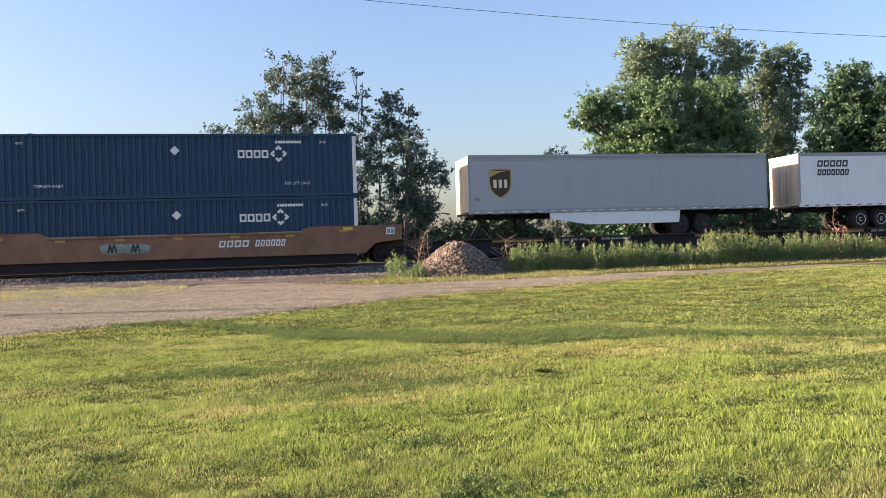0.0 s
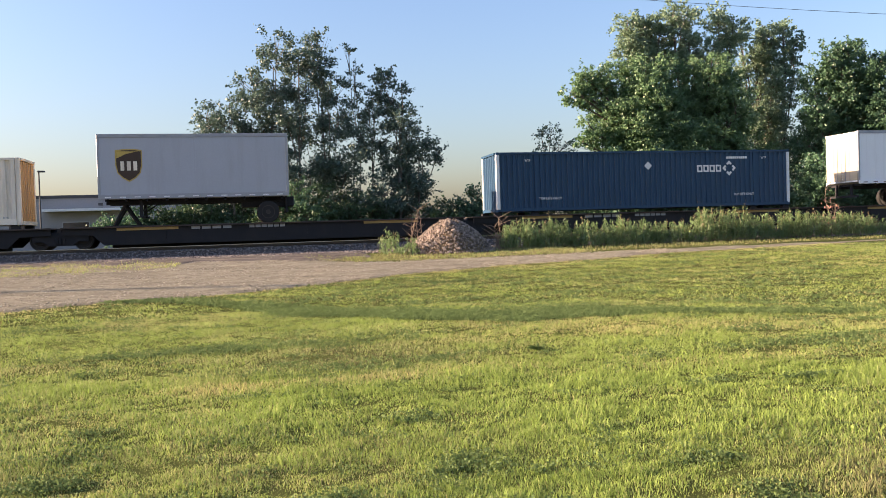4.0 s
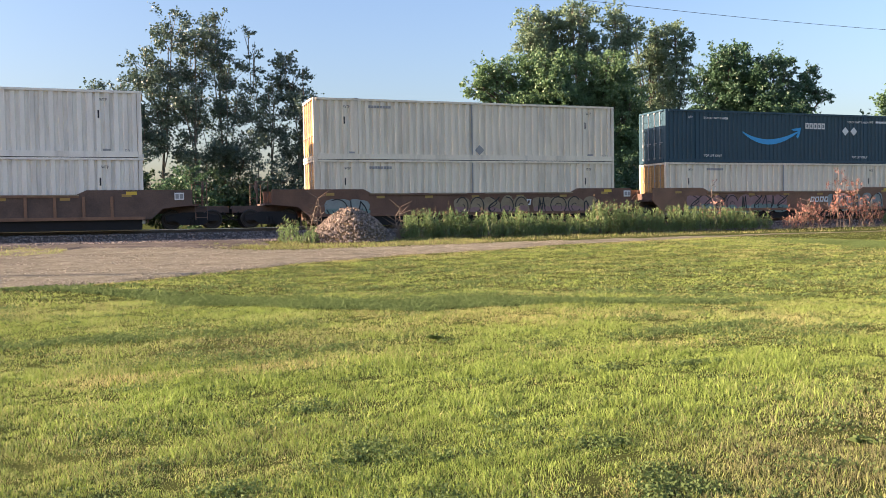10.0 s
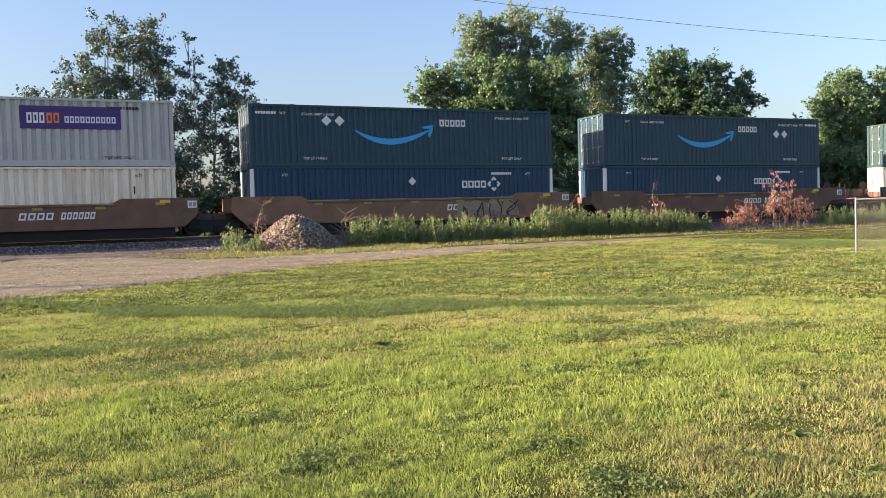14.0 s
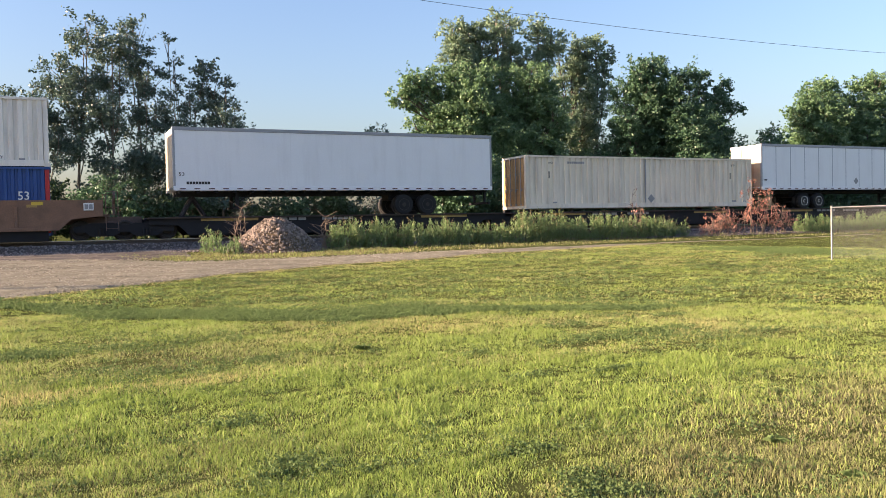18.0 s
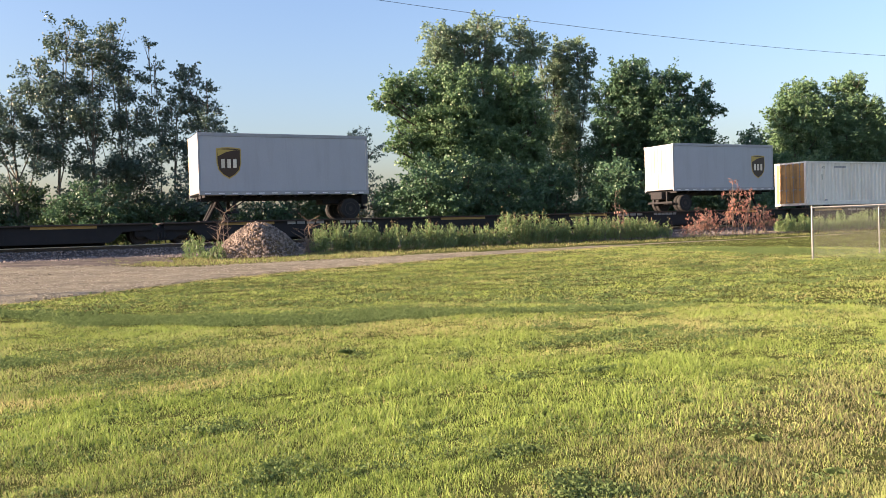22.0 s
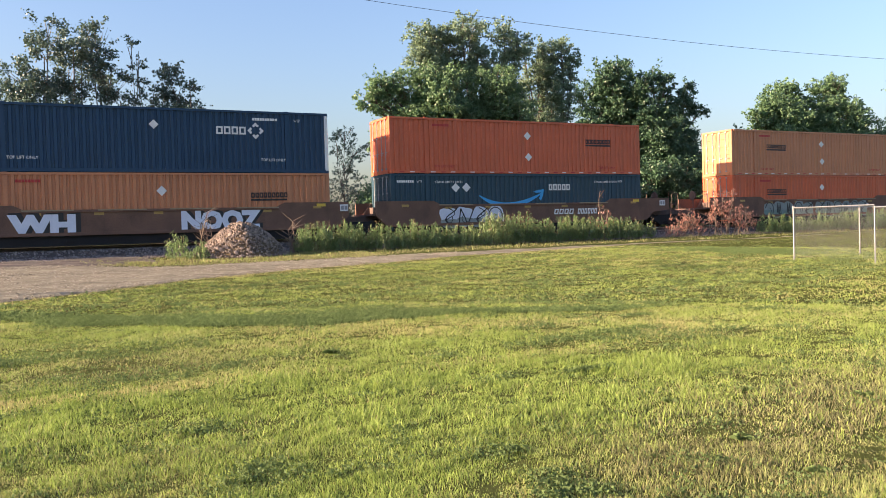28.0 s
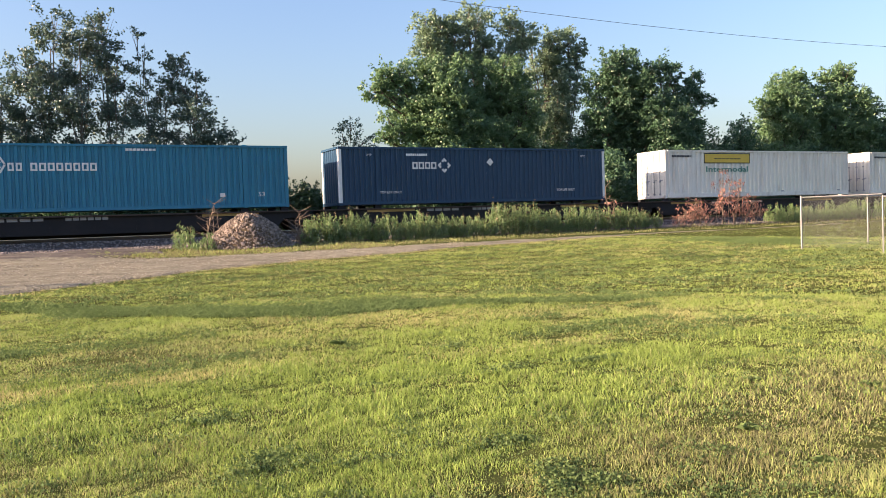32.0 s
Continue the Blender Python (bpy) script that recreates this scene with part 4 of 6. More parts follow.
def flat_wagon(length, left_bogie=True, right_bogie=True, pedestals=(), yellow=True):
    """One platform of a spine wagon: a deep black centre sill, a narrow deck edge, brackets and bogies."""
    c = thing("flat_wagon", "sooty black steel flat wagon platform with a worn deck", "rail wagon", "wagons of the train")
    x = length / 2
    m = M["soot"]
    def sill():
        bm = bmesh.new()
        for sy in (-1, 1):
            add_prism(bm, [(-x + 0.1, 0.93), (-x + 0.1, 0.62), (-x + 1.35, 0.58), (-x + 1.8, 0.13), (x - 1.8, 0.13), (x - 1.35, 0.58), (x - 0.1, 0.62), (x - 0.1, 0.93)], sy * 1.18 - 0.04, sy * 1.18 + 0.04)
        add_box(bm, -x, x, -0.4, 0.4, 0.5, 0.9)
        bmesh.ops.recalc_face_normals(bm, faces=bm.faces[:])
        return bm
    k = round(length, 1)
    part("sill", shared(("flat_sill", k), sill, m), m, c)
    part("deck", shared(("flat_deck", k), lambda: box(-x + 0.05, x - 0.05, -1.36, 1.36, 0.88, 0.95, 0.01), M["deck"]), M["deck"], c)
    # Dark block added for the shade under the deck; closes the bright gap.
    part("brake_gear", shared(("brake_gear", k), lambda: box(-x + 2.0, x - 2.0, -0.3, 0.3, 0.0, 0.52, 0.03), m), m, c)
    rib = shared(("sill_rib",), lambda: prism([(-0.04, 0.24), (0.04, 0.24), (0.04, 0.88), (-0.04, 0.88)], -0.03, 0.0), m)
    for i in range(9):
        part("sill_rib", rib, m, c, at=pose(-x + 2.8 + (length - 5.6) * i / 8, -1.21, 0))
    for sx in (-1, 1):
        part("deck_edge_stripe", shared(("deck_edge_stripe",), lambda: box(-1.3, 1.3, -0.008, 0.008, 0.76, 0.90), M["reflector"]), M["reflector"], c, at=pose(sx * length * 0.3, -1.235, 0))
    blocks(c, 0.30, 0.40, 0, 0.13, "mark_grey", 4, "mark_bar", length, 0.74, -1.245, apart=True)
    blocks(c, 0.44, 0.53, 0, 0.13, "mark_grey", 6, "number_bar", length, 0.74, -1.245, apart=True)
    for p in pedestals:
        for sy in (-1, 1):
            part("pedestal", shared(("pedestal",), lambda: box(-0.18, 0.18, -0.12, 0.12, 0.94, 1.115, 0.01), m), m, c, at=pose(p, sy * 1.12, 0))
    if left_bogie:
        bogie(c, -x)
    if right_bogie:
        bogie(c, x)
    return c

# ---------------------------------------------------------------- ground
lawn_mat = surf("mown_lawn", (0.055, 0.072, 0.02), (0.095, 0.10, 0.036), rough=0.95, scale=0.35, fine=38, stretch=(0.6, 1.0, 1), amount=0.9, bump=0.5, dirt=(0.022, 0.03, 0.014), dirt_amount=0.7, dirt_scale=0.35,
                dirt_stretch=(0.5, 1.3, 1), spec=0.0)
gravel_mat = surf("pale_gravel", (0.33, 0.305, 0.225), (0.13, 0.118, 0.09), rough=0.95, scale=2.6, fine=13, amount=1.0, bump=1.0, dirt=(0.13, 0.115, 0.09), dirt_amount=0.85, dirt_scale=0.9, dirt_stretch=(0.3, 1.5, 1), spec=0.0)
ballast_mat = surf("grey_ballast", (0.13, 0.115, 0.105), (0.06, 0.053, 0.05), rough=0.95, scale=0.8, fine=18, amount=0.9, bump=1.0, dirt=(0.12, 0.09, 0.07), dirt_amount=0.6, dirt_scale=0.6, spec=0.0)
earth_mat = surf("dry_earth", (0.20, 0.145, 0.095), (0.13, 0.10, 0.06), rough=0.95, scale=0.8, fine=16, amount=0.9, bump=0.6, spec=0.0)


def sheet(name, ss, us, height, material, label, category):
    """A ground sheet over a grid of s and u."""
    bm = bmesh.new()
    grid = [[bm.verts.new(su(s, u, height(s, u))) for u in us] for s in ss]
    for a, b in zip(grid, grid[1:]):
        for i in range(len(us) - 1):
            bm.faces.new((a[i], b[i], b[i + 1], a[i + 1]))
    for f in bm.faces:
        f.smooth = True
    return solo(name, bm, material, label, category, kind="structure")


def steps(*runs):
    out = []
    for a, b, d in runs:
        n = max(1, round((b - a) / d))
        out += [a + (b - a) * i / n for i in range(n)]
    return out + [runs[-1][1]]


sheet("ground", steps((-2600, -400, 550), (-400, -60, 40), (-60, 90, 2.5), (90, 400, 40), (400, 2600, 550)), steps((-60, 0, 6), (0, 46, 1.0), (46, 120, 6), (120, 400, 40), (400, 3500, 620)), ground_z, lawn_mat,
      "mown green lawn with dry yellow patches, sloping gently up", "lawn")

ROAD_NEAR = [(-60, 12.0), (-5.1, 18.1), (-3.2, 19.1), (-1.6, 19.6), (0, 20.6), (2, 22.3), (4.5, 24.3), (7.8, 26.1), (10, 26.5), (15, 28.0), (21, 29.0), (27.4, 31.0), (40, 31.9), (60, 32.7), (140, 35)]
ROAD_FAR = [(-60, 35.2), (-4, 34.6), (0.5, 33.7), (3, 31.3), (5, 30.3), (9.3, 30.3), (16, 30.3), (21, 30.7), (28, 31.9), (40, 32.4), (60, 33.1), (140, 35.2)]


def lin(table, x):
    for (a, p), (b, q) in zip(table, table[1:]):
        if x <= b:
            return p + (q - p) * max(0.0, (x - a) / (b - a))
    return table[-1][1]


def strip(name, s0, s1, ds, near, far, n, lift, material, label, category, wobble=0.25):
    """A strip of other ground that lies on the slope, with a ragged edge."""
    bm, cols = bmesh.new(), []
    s = s0
    while s <= s1 + 1e-6:
        a = near(s) + wobble * noise.noise((s * 0.9, 3.1, 0)) + wobble * 0.5 * noise.noise((s * 3.1, 7.7, 0))
        b = far(s) + wobble * noise.noise((s * 0.8, 9.4, 0))
        col = []
        for i in range(n + 1):
            u = a + (b - a) * i / n
            edge = min(1.0, min(u - a, b - u) / 0.6)
            col.append(bm.verts.new(su(s, u, ground_z(s, u) - 0.02 + (lift + 0.02) * edge + (0.02 * noise.noise((s * 0.7, u * 0.7, 1)) + 0.022 * noise.noise((s * 2.6, u * 2.6, 4)) + 0.016 * noise.noise((s * 6.1, u * 6.1, 8))) * edge)))
        cols.append(col)
        s += ds
    for a, b in zip(cols, cols[1:]):
        for i in range(n):
            bm.faces.new((a[i], b[i], b[i + 1], a[i + 1]))
    for f in bm.faces:
        f.smooth = True
    return solo(name, bm, material, label, category, kind="structure")


strip("road", -40, 100, 0.25, lambda s: lin(ROAD_NEAR, s), lambda s: lin(ROAD_FAR, s), 44, 0.04, gravel_mat, "pale gravel track beside the railway, rutted and dusty", "gravel road")


dusk_gravel = surf("grey_brown_gravel", (0.17, 0.15, 0.13), (0.07, 0.062, 0.055), rough=0.95, scale=2.2, fine=12, amount=1.0, bump=1.0, dirt=(0.40, 0.35, 0.29), dirt_amount=0.35, dirt_scale=0.9, dirt_stretch=(0.25, 1.6, 1), spec=0.0)
strip("road_shoulder", -40, 4.5, 0.25, lambda s: 32.6 - max(0.0, min(3.0, s + 2)) * 0.15, lambda s: 35.35, 12, 0.07, dusk_gravel, "dark grey-brown gravel shoulder between the road and the ballast", "gravel shoulder", 1.3)


def ballast_z(s, u):
    d = abs(u - U_TRACK)
    top = RAIL - 0.22
    z = top if d < 1.7 else top - (d - 1.7) * 0.32
    return max(z, ground_z(s, u) - 0.15) + 0.03 * noise.noise((s * 1.7, u * 1.7, 0)) + 0.03 * noise.noise((s * 5.3, u * 5.3, 2))


sheet("ballast_bed", steps((-1000, -60, 60), (-60, -24, 1.0), (-24, 60, 0.25), (60, 110, 1.0), (110, 1200, 60)), steps((34.6, 38.8, 0.2), (38.8, 45.6, 0.6)), ballast_z, ballast_mat, "grey crushed-stone ballast bed under the rails", "ballast")

# rails and sleepers
track = thing("railway_track", "steel rails on wooden sleepers in grey ballast", "railway track", kind="structure", at=pose(*su(0, U_TRACK, 0), 0, 0, YAW))
for sy in (-0.76, 0.76):
    def web(top):
        if top:
            return prism([(-0.034, RAIL - 0.03), (0.034, RAIL - 0.03), (0.034, RAIL), (-0.034, RAIL)], -1000, 1200)
        return prism([(-0.07, RAIL - 0.18), (0.07, RAIL - 0.18), (0.07, RAIL - 0.165), (0.012, RAIL - 0.14), (0.012, RAIL - 0.05), (0.034, RAIL - 0.03), (-0.034, RAIL - 0.03), (-0.012, RAIL - 0.05), (-0.012, RAIL - 0.14),
                      (-0.07, RAIL - 0.165)], -1000, 1200)
    r = part("rail", web(False), M["rail"], track, at=pose(0, sy, 0, 0, 0, -90))
    part("rail_head", web(True), M["rail_head"], r)
sleeper_mat = surf("tarred_sleeper_wood", (0.07, 0.055, 0.045), rough=0.9, scale=2, fine=20, stretch=(4, 0.5, 1), amount=0.9, random_mix=0.3)
tie = shared(("sleeper",), lambda: box(-0.115, 0.115, -1.3, 1.3, RAIL - 0.36, RAIL - 0.185, 0.012), sleeper_mat)
for i in range(240):
    part("sleeper", tie, sleeper_mat, track, at=pose(-36 + i * 0.51, 0, 0))

# ---------------------------------------------------------------- plants
def quick_mesh(name, verts, faces, material):
    """A mesh from arrays of points and of faces that all have the same number of corners."""
    me = bpy.data.meshes.new(name)
    n, k = faces.shape
    me.vertices.add(len(verts))
    me.vertices.foreach_set("co", np.ascontiguousarray(verts, dtype=np.float32).ravel())
    me.loops.add(n * k)
    me.loops.foreach_set("vertex_index", np.ascontiguousarray(faces, dtype=np.int32).ravel())
    me.polygons.add(n)
    me.polygons.foreach_set("loop_start", np.arange(0, n * k, k, dtype=np.int32))
    me.update(calc_edges=True)
    me.materials.append(material)
    return me


def unit(v):
    return v / np.maximum(np.linalg.norm(v, axis=1, keepdims=True), 1e-6)


def leaf_quads(rng, centres, length, width, droop=0.0):
    """Folded four-cornered leaves at the given centres."""
    n = len(centres)
    t = unit(rng.normal(size=(n, 3)) + np.array([0, 0, -droop]))
    nrm = rng.normal(size=(n, 3)) + np.array([0, 0, 0.5])
    nrm = unit(nrm - t * np.sum(nrm * t, axis=1, keepdims=True))
    b = np.cross(nrm, t)
    le = (length * rng.uniform(0.7, 1.3, n))[:, None]
    wi = (width * rng.uniform(0.7, 1.3, n))[:, None]
    v = np.stack([centres - t * le / 2, centres + b * wi / 2 + nrm * le * 0.12, centres + t * le / 2, centres - b * wi / 2 + nrm * le * 0.12], 1).reshape(-1, 3)
    f = np.arange(4 * n).reshape(-1, 4)
    return v, f


def leaf_mat(name, a, b, tr=0.4, spec=0.45, isle=0.5):
    return surf(name, a, b, rough=0.45 if spec > 0.3 else 0.65, scale=0.6, fine=6, amount=0.9, bump=0, translucent=tr, spec=spec, island=isle)


bark = surf("grey_brown_bark", (0.13, 0.105, 0.085), (0.06, 0.05, 0.042), rough=0.95, scale=3, fine=20, stretch=(1, 1, 0.25), amount=0.9, bump=0.6)
pale_bark = surf("pale_grey_bark", (0.17, 0.15, 0.12), (0.09, 0.08, 0.065), rough=0.95, scale=3, fine=20, stretch=(1, 1, 0.25), amount=0.9, bump=0.6)
leaf_poplar = leaf_mat("poplar_leaf", (0.105, 0.17, 0.125), (0.05, 0.085, 0.065), 0.25, 0.6)
leaf_maple = leaf_mat("maple_leaf", (0.165, 0.28, 0.125), (0.075, 0.145, 0.07), 0.32)
leaf_pale = leaf_mat("pale_poplar_leaf", (0.24, 0.335, 0.205), (0.12, 0.185, 0.11), 0.3)
leaf_dark = leaf_mat("dark_maple_leaf", (0.09, 0.18, 0.09), (0.042, 0.095, 0.052), 0.28)
leaf_bush = leaf_mat("bush_leaf", (0.065, 0.12, 0.052), (0.032, 0.065, 0.028), 0.22)


def bent(bm, pts, r0, r1, sides=6):
    n = len(pts) - 1
    for i in range(n):
        add_tube(bm, pts[i], pts[i + 1], r0 + (r1 - r0) * i / n, r0 + (r1 - r0) * (i + 1) / n, sides)


def tree(label, lobes, stems, leaf, u, depth=1.0, layers=1.6, size=0.16, seed=1, bark_mat=None, trunk_r=0.2, name="tree", sparse=0.0, swell=1.12, flat=0.75, fill=0.0):
    """A tree of tapered stems, limbs to every lobe of the crown, and a crown of many small leaves in clumps with gaps."""
    rng, r = np.random.default_rng(seed), random.Random(seed)
    bk = bark_mat or bark
    s0 = sum(s for s, z, q in lobes) / len(lobes)
    base_z = ground_z(s0, u)
    t = thing(name, label, "tree" if name == "tree" else "shrub", at=pose(*su(s0, u, base_z), 0, 0, YAW))
    tops = []
    for i, (ds, top) in enumerate(stems):
        bm = bmesh.new()
        lean = r.uniform(-0.5, 0.5)
        off = r.uniform(-0.8, 0.8)
        pts = [Vector((ds - s0 + lean * (k / 6) ** 1.5 + 0.12 * r.uniform(-1, 1), off + 0.1 * r.uniform(-1, 1), (top - base_z) * k / 6 - 0.15 * (k == 0))) for k in range(7)]
        bent(bm, pts, trunk_r * r.uniform(0.8, 1.1), trunk_r * 0.25, 8)
        part("trunk", bm, bk, t)
        tops.append(pts)
    cents = []
    # lobes between neighbours close the crown
    between = []
    for i, (s, z, q) in enumerate(lobes):
        for s2, z2, q2 in lobes[:i]:
            if fill and math.hypot(s - s2, z - z2) < 1.35 * (q + q2) and r.random() < fill:
                between.append(((s + s2) / 2, (z + z2) / 2 - 0.1, 0.42 * (q + q2)))
    for s, z, q in lobes + between:
        q *= swell
        c = Vector((s - s0, r.uniform(-1, 1) * q * depth, z - base_z))
        pts = min(tops, key=lambda p: abs(p[3].x - c.x))
        k = max(1, min(5, int(6 * (c.z * 0.62) / max(1, pts[6].z))))
        a = pts[k]
        mid = a.lerp(c, 0.5) + Vector((0.2 * r.uniform(-1, 1), 0.2 * r.uniform(-1, 1), -0.25))
        bm = bmesh.new()
        bent(bm, [a, mid, c, c + Vector((r.uniform(-0.3, 0.3), 0, q * 0.7))], trunk_r * 0.4, 0.02, 5)
        for j in range(int(4 + q * 3)):
            d = Vector((r.gauss(0, 1), r.gauss(0, 1), r.gauss(0.2, 0.8))).normalized() * q * r.uniform(0.6, 0.95)
            add_tube(bm, c.lerp(mid, r.uniform(0, 0.5)), c + d, 0.03, 0.008, 3)
        part("limb", bm, bk, t)
        area = math.pi * q * q
        n_leaf = int(area * layers / (size * size * 0.42))
        n_cl = max(5, int(area * 4.0 * (1 - sparse)))
        d = unit(rng.normal(size=(n_cl, 3))) * (q * rng.uniform(0.2, 1.15, n_cl) ** 0.7)[:, None] * np.array([1.0, depth, 0.92])
        cl = np.array(c) + d
        which = rng.integers(0, n_cl, n_leaf)
        cents.append(cl[which] + rng.normal(size=(n_leaf, 3)) * (0.13 + 0.045 * q) * np.array([1.1, 1.1, flat]))
        # sprays that stand out of the lobe and break its outline
        for j in range(int((3 + q * 9) * (1 - sparse))):
            w = unit(rng.normal(size=(1, 3)))[0] * np.array([1.0, depth, 0.85])
            a = np.array(c) + w * q * rng.uniform(0.75, 1.0)
            m = int(rng.integers(14, 30))
            ll = rng.uniform(0.35, 0.95) * (0.5 + 0.3 * q)
            cents.append(a + (w + np.array([0, 0, 0.25]))[None] * ll * rng.uniform(0, 1, m)[:, None] + rng.normal(size=(m, 3)) * np.array([0.09, 0.09, 0.05]))
    cents = np.concatenate(cents)
    cents[:, 2] = np.maximum(cents[:, 2], 0.1)
    v, f = leaf_quads(rng, cents, size, size * 0.72, 0.3)
    part("crown", quick_mesh("crown", v, f, leaf), leaf, t)["kind"] = "stuff"
    return t


LEFT = [(-1.2, 9.1, 1.7), (-2.6, 9.3, 0.9), (0.4, 11.1, 1.5), (1.9, 13.3, 1.3), (4.5, 14.2, 0.9), (4.3, 12.7, 1.3), (3.0, 11.4, 1.7), (1.1, 9.9, 1.6), (5.1, 10.9, 1.4), (5.8, 8.9, 1.7), (3.6, 8.5, 1.8), (6.4, 6.2, 1.6),
        (3.9, 6.0, 1.8), (1.5, 7.4, 1.6), (5.7, 4.4, 1.7), (2.8, 4.7, 1.5), (0.1, 6.5, 1.5), (-1.3, 4.7, 1.3), (-2.6, 6.6, 1.2)]
LEFT_R = [(8.7, 11.7, 0.8), (9.2, 10.4, 1.1), (8.0, 9.7, 1.1), (9.6, 8.4, 1.2), (7.9, 7.5, 1.6), (11.0, 7.0, 1.1), (12.2, 6.7, 0.6), (9.7, 5.6, 1.6), (10.9, 4.7, 1.2), (8.2, 4.0, 1.5), (10.2, 3.0, 1.3)]
tree("tall dark green poplar with several slender stems behind the track", LEFT, [(-1.0, 9.5), (1.2, 12.5), (3.2, 13.0), (5.0, 13.5)], leaf_poplar, 55, 0.9, 2.9, 0.17, 11, pale_bark, 0.11, sparse=0.3, swell=0.97, flat=1.0, fill=0.12)
tree("dark green poplar with thin upright branches and gaps behind the track", LEFT_R, [(7.8, 10.5), (9.4, 11.2), (10.6, 7.0)], leaf_poplar, 54, 0.9, 2.9, 0.17, 12, pale_bark, 0.09, sparse=0.3, swell=1.0, flat=1.0, fill=0.12)
# a bare leader with a few leaves at its tip
tree("thin bare poplar leader with a tuft of leaves at its tip", [(6.55, 13.6, 0.28), (6.9, 12.3, 0.3), (7.0, 11.2, 0.35)], [(7.2, 13.2)], leaf_poplar, 55, 0.9, 0.9, 0.15, 13, pale_bark, 0.06)

RIGHT = [(24.0, 12.4, 0.8), (22.8, 11.0, 0.6), (24.5, 10.9, 0.9), (26.4, 12.2, 1.4), (29.0, 12.8, 1.5), (31.9, 12.9, 1.5), (35.0, 12.8, 1.4), (23.9, 8.7, 0.8), (23.4, 7.6, 0.6), (26.3, 9.9, 1.5), (29.1, 10.2, 1.8), (32.6, 10.3, 1.9), (35.7, 10.6, 1.5), (26.2, 7.4, 1.5), (29.5, 7.4, 1.8), (33.5, 7.4, 1.9), (36.4, 7.9, 1.6)]
tree("broad bright green maple with drooping layered boughs behind the track", RIGHT + [(27.6, 8.4, 2.2), (31.0, 9.4, 2.6), (34.6, 8.8, 2.5), (30.0, 5.0, 2.4), (34.5, 5.0, 2.4), (27.0, 5.0, 1.8), (37.5, 5.5, 2.0)], [(30.5, 13.0), (33.5, 13.0)], leaf_maple, 57, 0.95, 3.3, 0.19, 21, bark, 0.3, swell=1.08, fill=0.5)
PALE = [(28.8, 16.8, 1.1), (30.4, 17.3, 0.9), (32.5, 17.6, 1.3), (34.3, 18.0, 1.0), (37.0, 17.8, 1.2), (38.1, 16.9, 1.1), (28.8, 15.2, 1.3), (31.4, 15.7, 1.4), (34.5, 16.0, 1.4), (37.2, 15.5, 1.3), (29.8, 13.9, 1.4), (33.9, 14.1, 1.4)]
tree("tall pale green poplar crown rising behind a maple", PALE, [(30.0, 16.0), (34.5, 17.0), (37.0, 16.5)], leaf_pale, 61, 0.9, 3.0, 0.2, 22, pale_bark, 0.25, sparse=0.05, swell=1.06, flat=0.9, fill=0.4)
OPEN = [(40.1, 17.2, 0.8), (41.6, 17.0, 1.0), (43.4, 17.2, 1.0), (44.8, 16.3, 0.8), (42.5, 15.6, 1.1), (45.1, 15.2, 0.7), (43.0, 13.9, 1.0), (40.8, 14.4, 1.1), (41.5, 12.2, 1.4), (44.2, 13.1, 0.9), (42.9, 10.5, 1.5)]
tree("open pale green poplar with visible pale stem", OPEN + [(40.8, 6.0, 2.4), (44.0, 7.0, 2.4), (41.8, 9.6, 1.8)], [(41.5, 16.5), (43.5, 15.5)], leaf_pale, 62, 0.9, 3.2, 0.2, 23, bark, 0.16, sparse=0.12, swell=1.05, flat=0.9, fill=0.35)
TREE_B = [(41.9, 13.4, 1.0), (44.6, 14.0, 1.2), (43.2, 12.2, 1.3), (46.3, 13.0, 1.2), (48.5, 13.3, 0.7), (51.1, 13.0, 0.6), (51.2, 12.1, 0.7), (49.6, 11.5, 1.0), (51.8, 10.7, 0.7), (41.5, 11.5, 1.2), (45.1, 10.9, 1.8), (48.4, 9.8, 1.5), (40.6, 9.7, 1.2), (43.1, 8.8, 1.7), (50.5, 8.9, 1.2), (46.2, 8.0, 1.7), (40.5, 7.2, 1.4), (49.2, 7.3, 1.5)]
tree("dense dark green maple with spiky layered boughs", TREE_B + [(44.0, 9.0, 2.5), (48.0, 8.6, 2.3), (46.0, 5.4, 2.6), (42.0, 5.0, 2.2), (50.0, 5.2, 2.2)], [(44.5, 12.5), (47.5, 12.0)], leaf_dark, 54, 0.95, 3.4, 0.19, 24, bark, 0.28, swell=1.08, fill=0.5)
TREE_C = [(69.2, 14.2, 1.4), (71.4, 14.4, 1.1), (66.8, 13.0, 1.1), (64.9, 11.6, 0.8), (75.4, 15.2, 1.0), (77.6, 15.6, 1.1), (77.1, 14.0, 1.3), (80.6, 13.0, 0.7), (69.6, 12.3, 1.9), (74.5, 12.1, 1.8), (66.4, 10.5, 1.6), (78.8, 11.4, 1.6), (71.1, 9.8, 2.3), (77.0, 9.3, 2.2), (67.1, 8.6, 1.9), (82.3, 9.7, 2.1)]
tree("green maple with two pointed tops beyond the fence", TREE_C + [(70.0, 9.0, 2.8), (76.0, 9.4, 3.0), (82.0, 8.0, 3.0), (66.0, 6.0, 2.4), (74.0, 5.5, 3.0)], [(70.0, 13.0), (77.0, 14.0)], leaf_maple, 60, 0.9, 3.0, 0.23, 25, bark, 0.28, swell=1.08, fill=0.5)
tree("far green maple at the end of the tree line", [(110.5, 16.2, 3.0), (113.0, 18.4, 3.4), (116.1, 15.5, 4.0), (110.9, 12.2, 3.4), (117.0, 10.5, 4.0)], [(113.0, 17.0)], leaf_maple, 75, 0.9, 3.2, 0.28, 26, bark, 0.3)


